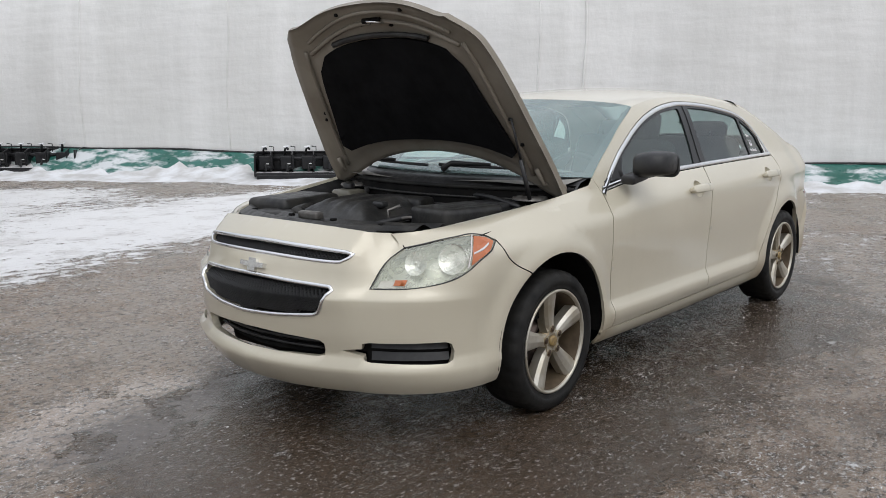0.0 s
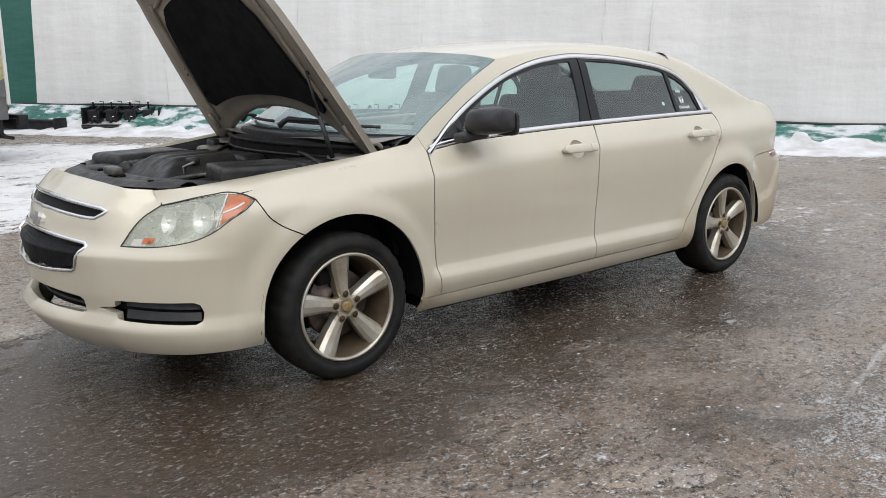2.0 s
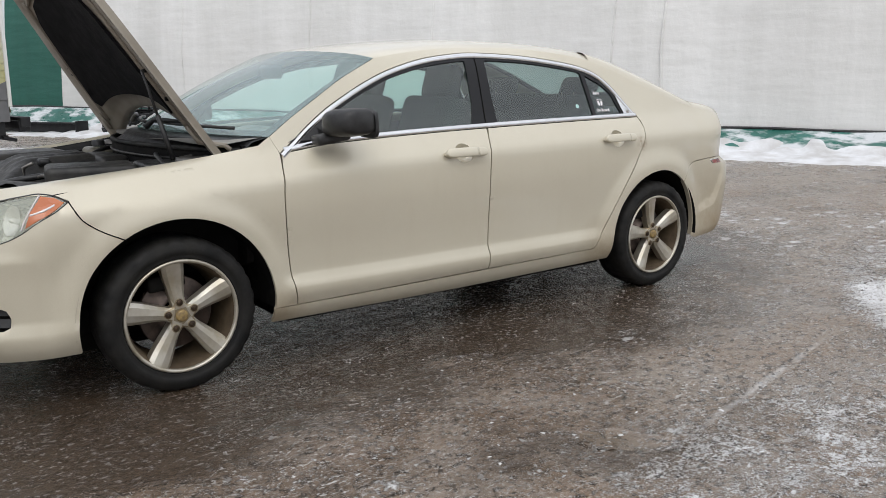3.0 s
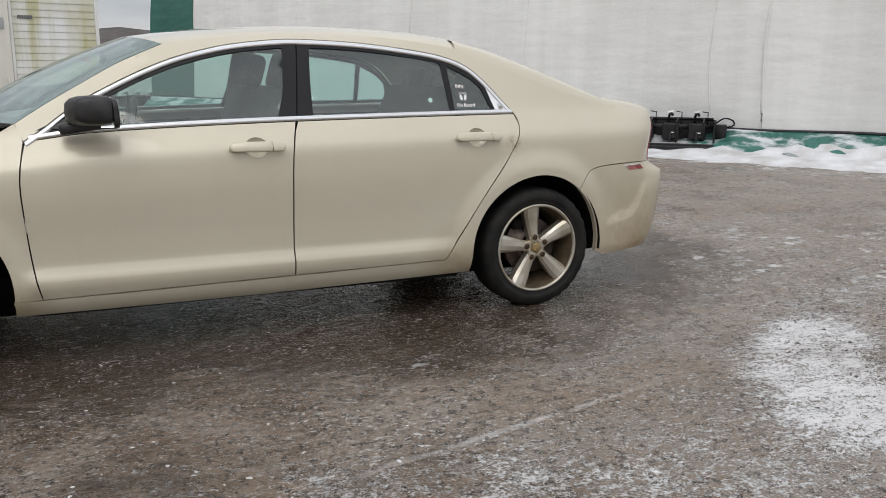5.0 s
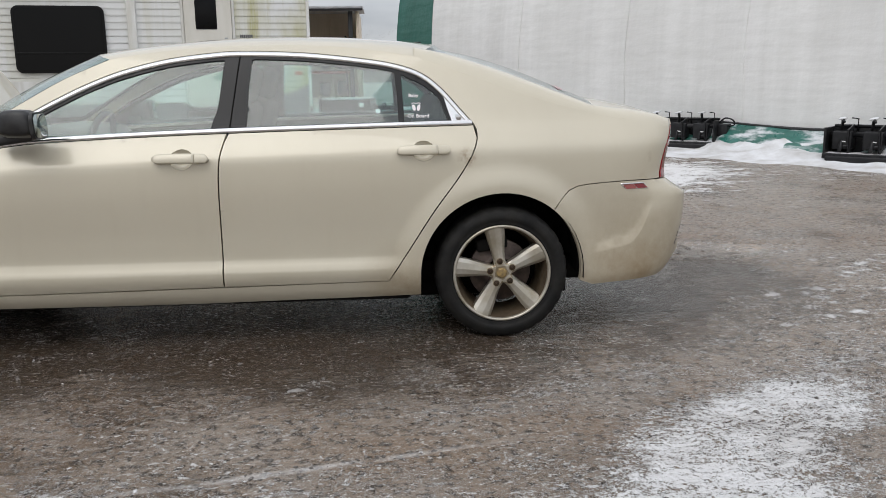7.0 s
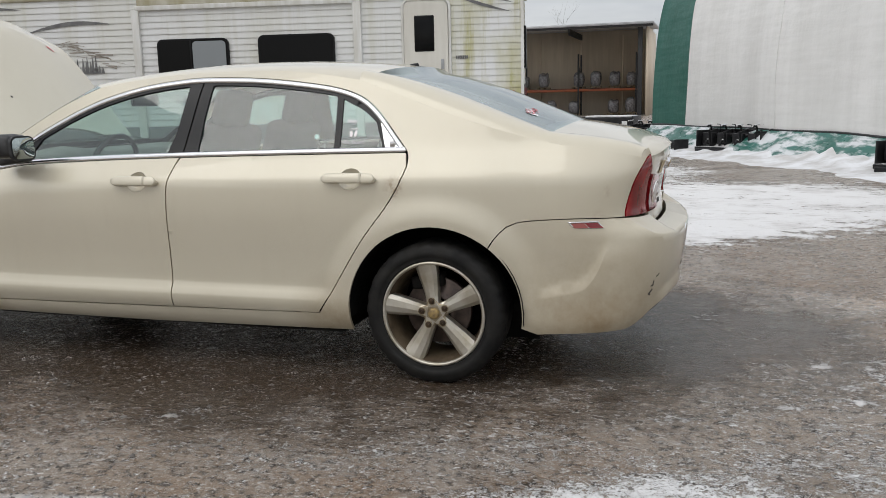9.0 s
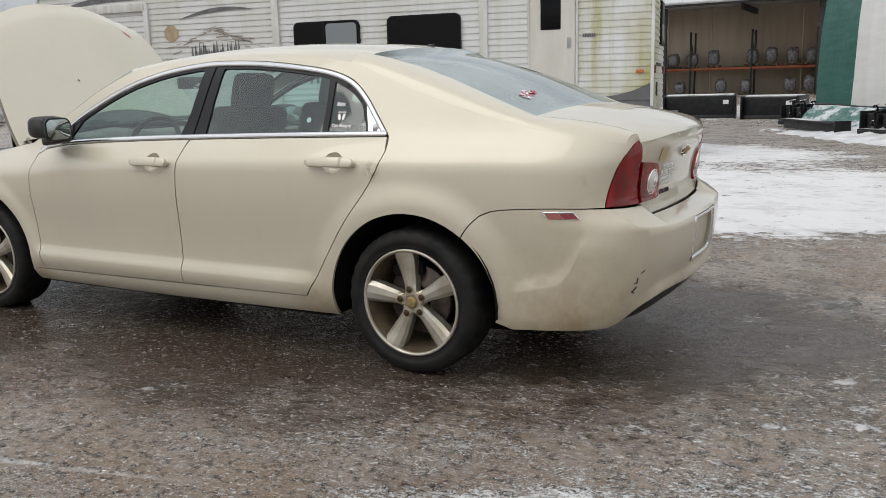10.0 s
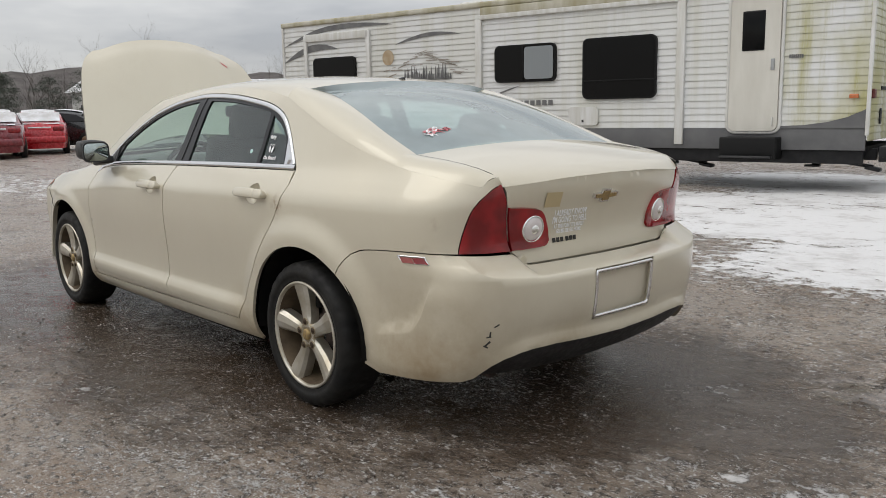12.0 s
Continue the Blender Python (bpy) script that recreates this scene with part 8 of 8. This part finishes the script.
# ---- far side of the yard ----
def parked_car(colour, x, y, turn, snow=True, size=1.0, label="", front_lamps=False):
    t = thing("parked_car", label, "car", "parked cars across the yard", Matrix.Translation((x, y, yard_height(x, y))) @ pose(0, 0, 0, 0, 0, turn) @ Matrix.Scale(size, 4))
    paint = mottled("parked_car_paint", colour, tuple(0.8 * c for c in colour), 5, (0.2, 0.35), 0.2, 0.8)
    top = spline([-2.3, -2.1, -1.3, -0.95, -0.2, 0.5, 1.1, 1.75, 2.2, 2.35], [0.60, 0.78, 0.93, 1.02, 1.42, 1.45, 1.38, 1.06, 1.02, 0.75])
    sill = spline([-2.3, -2.1, -1.3, -0.95, 1.75, 2.2, 2.35], [0.58, 0.72, 0.88, 0.95, 1.0, 0.98, 0.72])
    wide = spline([-2.35, -2.1, -1.5, 0, 1.5, 2.1, 2.38], [0.60, 0.80, 0.88, 0.90, 0.88, 0.80, 0.66])
    xs = list(np.linspace(-2.33, 2.36, 40))
    bm = bmesh.new()
    rows = []
    for px in xs:
        w, zs, zt = wide(px), sill(px), max(top(px), sill(px) + 0.01)
        ring = [(w * 0.92, 0.20), (w, 0.42), (w, 0.66), (w * 0.97, zs), (w * 0.80, zs + (zt - zs) * 0.75), (w * 0.60, zt), (0, zt + 0.03)]
        pts = [(-a, b) for a, b in ring] + [(a, b) for a, b in ring[::-1][1:]]
        rows.append([bm.verts.new((px, a, b)) for a, b in pts])
    for i in range(len(rows) - 1):
        for k in range(len(rows[0]) - 1):
            bm.faces.new((rows[i][k], rows[i + 1][k], rows[i + 1][k + 1], rows[i][k + 1]))
    bm.faces.new(rows[0]), bm.faces.new(rows[-1])
    bmesh.ops.recalc_face_normals(bm, faces=bm.faces[:])
    part("body", bm, paint, t)
    glassm = GLOSS_BLACK
    for s in (1, -1):
        pts = [(-0.80, 1.02), (-0.22, 1.33), (0.5, 1.37), (1.05, 1.30), (1.5, 1.06)]
        q = bmesh.new()
        q.faces.new([q.verts.new((a, s * (wide(a) * (0.985 - 0.45 * max(0, b - 1.0)) + 0.012), b)) for a, b in pts])
        part("side_window", q, glassm, t, "", False)
    for x0, z0, x1, z1 in ((-0.93, 1.035, -0.25, 1.41), (1.18, 1.37, 1.72, 1.085)):
        sgn = -1 if x0 < 0 else 1
        q = bmesh.new()
        q.faces.new([q.verts.new(p) for p in ((x0 + 0.03 * sgn, -0.66, z0 + 0.03), (x0 + 0.03 * sgn, 0.66, z0 + 0.03), (x1 + 0.03 * sgn, 0.52 if x0 < 0 else 0.66, z1 + 0.03), (x1 + 0.03 * sgn, -0.52 if x0 < 0 else -0.66, z1 + 0.03))])
        part("snowy_window" if snow else "end_window", q, SNOW if snow else glassm, t, "", False)
    for wx in (-1.42, 1.42):
        for s in (1, -1):
            q = lathe_bm([(0.02, -0.10), (0.22, -0.10), (0.24, -0.09), (0.32, -0.09), (0.335, -0.06), (0.335, 0.08)], 24)
            bmesh.ops.transform(q, matrix=Matrix.Translation((wx, -0.80 * s, 0.33)) @ (Matrix() if s > 0 else Matrix.Rotation(math.pi, 4, "Z")), verts=q.verts)
            wh = part("wheel", q, RUBBER, t)
            r = lathe_bm([(0.02, -0.106), (0.20, -0.106), (0.215, -0.098)], 20)
            bmesh.ops.transform(r, matrix=Matrix.Translation((wx, -0.80 * s, 0.33)) @ (Matrix() if s > 0 else Matrix.Rotation(math.pi, 4, "Z")), verts=r.verts)
            part("rim", r, ALLOY, wh)
    for s in (1, -1):
        part("tail_lamp", box_bm(0.10, 0.34, 0.14, (2.30, 0.58 * s, 0.86), 0.03), RED_LENS, t)
        part("headlight", box_bm(0.16, 0.36, 0.13, (-2.18, 0.58 * s, 0.66), 0.04), SILVER, t)
    part("rear_bumper", box_bm(0.22, 1.56, 0.24, (2.30, 0, 0.50), 0.07), paint, t)
    part("trunk_trim", box_bm(0.03, 0.72, 0.05, (2.37, 0, 0.90), 0.01), CHROME, t)
    part("front_bumper", box_bm(0.22, 1.5, 0.24, (-2.24, 0, 0.44), 0.07), paint, t)
    if snow:
        part("roof_snow", grid_bm(lambda a, b: Vector((-0.30 + 1.45 * a, -0.52 + 1.04 * b, top(-0.30 + 1.45 * a) + 0.035 + 0.035 * math.sin(math.pi * a) * math.sin(math.pi * b))), 14, 8), SNOW, t, "snow on the roof")
        part("trunk_snow", grid_bm(lambda a, b: Vector((1.72 + 0.5 * a, -0.62 + 1.24 * b, sill(1.72 + 0.5 * a) + 0.05)), 6, 6), SNOW, t, "snow on the trunk")


BARK = mottled("grey_bark", (0.085, 0.075, 0.068), (0.13, 0.115, 0.105), 6, (0.8, 0.95))
# needle colours are lightened so that they carry the haze of distance
NEEDLES = mottled("dark_pine_needles", (0.055, 0.066, 0.052), (0.085, 0.095, 0.078), 3, (0.8, 0.95))


def bare_tree(seed, height=9.0, twigs=5):
    """A leafless tree: a tapered trunk that forks again and again."""
    rn = random.Random(seed)
    t = thing("bare_tree", "leafless grey tree with fine twigs beyond the yard", "tree", "bare trees beyond the yard")
    trunk, crown = bmesh.new(), bmesh.new()
    def grow(p, d, length, r, level):
        n = 4 if level < 3 else 3
        pts, rs = [p], [r]
        for k in range(n):
            d = (d + Vector((rn.uniform(-1, 1), rn.uniform(-1, 1), rn.uniform(-0.3, 0.7))) * 0.16).normalized()
            p = p + d * length / n
            pts.append(p)
            rs.append(r * (1 - 0.45 * (k + 1) / n))
        tube_bm(pts, rs, 6 if level < 2 else 3, trunk if level < 2 else crown)
        if level >= twigs:
            return
        for k in range(rn.choice((2, 3, 3))):
            side_way = Vector((rn.uniform(-1, 1), rn.uniform(-1, 1), rn.uniform(-0.15, 0.5))).normalized()
            q = pts[rn.choice((2, 3, n))] if n > 2 else pts[-1]
            grow(q, (d + side_way * rn.uniform(0.5, 0.95)).normalized(), length * rn.uniform(0.55, 0.8), rs[-1] * rn.uniform(0.6, 0.85), level + 1)
    grow(Vector((0, 0, -0.1)), Vector((0, 0, 1)), height * 0.36, height * 0.017, 0)
    part("trunk", trunk, BARK, t)
    part("crown", crown, BARK, t)
    return t


def pine(seed, height=9.0):
    rn = random.Random(seed)
    t = thing("pine_tree", "dark green pine tree with a broad uneven crown", "tree", "pines beyond the yard")
    part("trunk", tube_bm([(0, 0, -0.1), (0.05, 0, height * 0.5), (0, 0, height)], [height * 0.02, height * 0.013, 0.02], 7), BARK, t)
    bm = bmesh.new()
    for k in range(46):
        u = rn.uniform(0.0, 1.0)
        reach = height * 0.33 * math.sin(math.pi * (0.22 + 0.75 * u)) ** 0.7 * rn.uniform(0.15, 1.0)
        a = rn.uniform(0, 6.28)
        c = Vector((reach * math.cos(a), reach * math.sin(a), height * (0.26 + 0.72 * u)))
        wide = height * rn.uniform(0.07, 0.13)
        for j in range(150):
            d = Vector((rn.gauss(0, 1), rn.gauss(0, 1), rn.gauss(0, 0.42))) * wide * 0.6
            s = height * rn.uniform(0.006, 0.013)
            d1 = Vector((rn.uniform(-1, 1), rn.uniform(-1, 1), rn.uniform(-0.6, 0.6))) * s
            d2 = Vector((rn.uniform(-1, 1), rn.uniform(-1, 1), rn.uniform(-0.6, 0.6))) * s
            bm.faces.new([bm.verts.new(c + d + q) for q in (-d1, d2, d1, -d2)])
    part("crown", bm, NEEDLES, t, "", False)
    return t


def far_side():
    parked_car((0.19, 0.016, 0.024), -25.6, 4.95, -15, label="dark red sedan with snow on its roof, seen from behind")
    parked_car((0.50, 0.010, 0.020), -27.9, 7.05, -17, label="bright red sedan with snow on its roof, seen from behind")
    parked_car((0.016, 0.017, 0.018), -29.25, 8.00, 54, label="black sedan with snow on its roof across the yard")
    parked_car((0.55, 0.56, 0.57), -33.0, 17.8, 65, label="white sedan with snow on its roof across the yard")
    parked_car((0.016, 0.017, 0.018), -36.0, 22.5, 70, label="black sedan facing the yard with snow on its roof")
    parked_car((0.30, 0.31, 0.32), -39.0, 19.0, 60, label="silver sedan with snow on its roof across the yard")
    parked_car((0.50, 0.51, 0.52), -41.0, 28.0, 60, label="white sedan with snow on its roof across the yard")
    parked_car((0.20, 0.21, 0.23), -44.0, 33.0, 70, label="grey sedan with snow on its roof across the yard")
    t = thing("post", "short black post standing in the yard", "post", m=Matrix.Translation((-20.6, 9.4, 0)))
    part("shaft", tube_bm([(0, 0, -0.1), (0, 0, 1.15)], 0.07, 10), BLACK_STEEL, t)
    # distant house and sheds
    for x, y, w, d, h, turn, col, label in ((-72, 30, 10, 8, 3.2, 25, (0.50, 0.50, 0.48), "pale distant house with a snowy roof"), (-66, 50, 26, 6, 2.6, 40, (0.16, 0.16, 0.165), "long dark distant shed with a snowy roof"), (-40, 62, 16, 5, 2.6, 70, (0.40, 0.40, 0.39), "pale distant shed with a snowy roof")):
        b = thing("distant_house", label, "house", "", Matrix.Translation((x, y, yard_height(x, y))) @ pose(0, 0, 0, 0, 0, turn))
        wm = mottled("distant_wall", col, tuple(0.8 * c for c in col), 1.0, (0.7, 0.9))
        part("wall", box_bm(w, d, h, (0, 0, h / 2)), wm, b)
        bm = bmesh.new()
        e = 0.4
        r = [bm.verts.new(p) for p in ((-w / 2 - e, -d / 2 - e, h), (w / 2 + e, -d / 2 - e, h), (w / 2 + e, d / 2 + e, h), (-w / 2 - e, d / 2 + e, h), (-w / 2 - e, 0, h + d * 0.3), (w / 2 + e, 0, h + d * 0.3))]
        for f in ((0, 1, 5, 4), (2, 3, 4, 5), (0, 4, 3), (1, 2, 5), (0, 3, 2, 1)):
            bm.faces.new([r[k] for k in f])
        part("roof", bm, SNOW, b, "snow-covered roof", False)
        for k in range(int(w // 3)):
            wn_ = part("window", box_bm(0.9, 0.06, 1.0, (-w / 2 + 1.5 + 3 * k, -d / 2 - 0.03, 1.6), 0.01), plain_dark, b)
            part("pane", box_bm(0.78, 0.03, 0.88, (-w / 2 + 1.5 + 3 * k, -d / 2 - 0.07, 1.6)), GLOSS_BLACK, wn_)
    # woods
    trees = [bare_tree(s, h) for s, h in ((1, 8.0), (2, 7.0), (5, 8.5), (9, 7.5))]
    rn = random.Random(11)
    spots = [(-7.5, 62, 1.1), (-12.5, 70, 1.2), (-3.0, 75, 1.1), (-31, 42, 0.95)]
    for i in range(210):
        a = radians(rn.uniform(100, 200))
        r = rn.uniform(85, 150)
        spots.append((r * math.cos(a), r * math.sin(a) + 8, rn.uniform(0.9, 1.5)))
    for i, (x, y, s) in enumerate(spots):
        m = Matrix.Translation((x, y, yard_height(x, y))) @ pose(0, 0, 0, 0, 0, rn.uniform(0, 360)) @ Matrix.Scale(s, 4)
        q = trees[i] if i < 4 else copy_thing(trees[i % 4], Matrix())
        q.matrix_basis = m
    pines = [pine(1, 6.5), pine(2, 7.5)]
    for i, (x, y, s) in enumerate(((-60, 17.6, 0.62), (-64, 15.4, 0.6), (-64, 27.5, 0.95), (-68, 31, 0.9), (-66, 62, 0.8), (-70, 24, 0.7), (-75, 19, 0.7))):
        m = Matrix.Translation((x, y, yard_height(x, y))) @ pose(0, 0, 0, 0, 0, 70 * i) @ Matrix.Scale(s, 4)
        q = pines[i] if i < 2 else copy_thing(pines[i % 2], Matrix())
        q.matrix_basis = m
    # the wooded slope behind
    bm = bmesh.new()
    rows = []
    for i in range(160):
        a = radians(60 + 170 * i / 159)
        r = 165
        x, y = r * math.cos(a), r * math.sin(a)
        h = 10.5 + 4 * noise.noise(Vector((i * 0.06, 0, 3))) + 1.2 * noise.noise(Vector((i * 0.5, 0, 8))) + 0.7 * noise.noise(Vector((i * 1.7, 0, 1)))
        rows.append([bm.verts.new((x * (1 + 0.05 * k), y * (1 + 0.05 * k), -0.5 + h * (k / 4) ** 0.7 + (0.5 * noise.noise(Vector((i * 2.3, k, 0))) if k == 4 else 0))) for k in range(5)])
    for i in range(159):
        for k in range(4):
            bm.faces.new((rows[i][k], rows[i + 1][k], rows[i + 1][k + 1], rows[i][k + 1]))
    tagged(part("backdrop", bm, mottled("winter_woods", (0.065, 0.056, 0.052), (0.115, 0.102, 0.095), 0.25, (0.9, 1.0), stretch=(1, 1, 0.25))), "hazy brown winter woods on a slope", "backdrop", kind="structure")


ground()
fabric_building()
first = attachment()
for i, (x, y, turn) in enumerate(((6.95, 6.55, -43), (5.05, 9.78, -41), (2.46, 14.75, -41), (0.50, 18.9, -46))):
    m = Matrix.Translation((x, y, 0.03)) @ pose(0, 0, 0, 0, 0, turn)
    if i == 0:
        first.matrix_basis = m
    else:
        copy_thing(first, m)
beam = thing("steel_beam", "long black steel beam with snow on it, lying by the fabric wall", "beam", m=Matrix.Translation(TENT) @ pose(0, 0, 0, 0, 0, TENT_TURN) @ pose(1.75, -0.85, 0.02))
part("web", box_bm(2.7, 0.10, 0.20, (0, 0, 0.10), 0.01), BLACK_STEEL, beam)
part("flange", box_bm(2.7, 0.30, 0.03, (0, 0, 0.205), 0.008), BLACK_STEEL, beam)
part("end_plate", box_bm(0.03, 0.34, 0.26, (1.35, 0, 0.13), 0.008), BLACK_STEEL, beam)
part("beam_snow", grid_bm(lambda a, b: Vector((-1.2 + 1.5 * a, -0.12 + 0.22 * b, 0.222 + 0.02 * noise.noise(Vector((a * 9, b * 3, 4))) * math.sin(math.pi * b))), 24, 5), SNOW, beam, "patchy snow")
travel_trailer()
open_shed()
plow_box(2.0, 0.9, 0.66, -2.4, 22.8, 8)
plow_box(1.5, 0.9, 0.62, -0.2, 22.3, -8)
far_side()
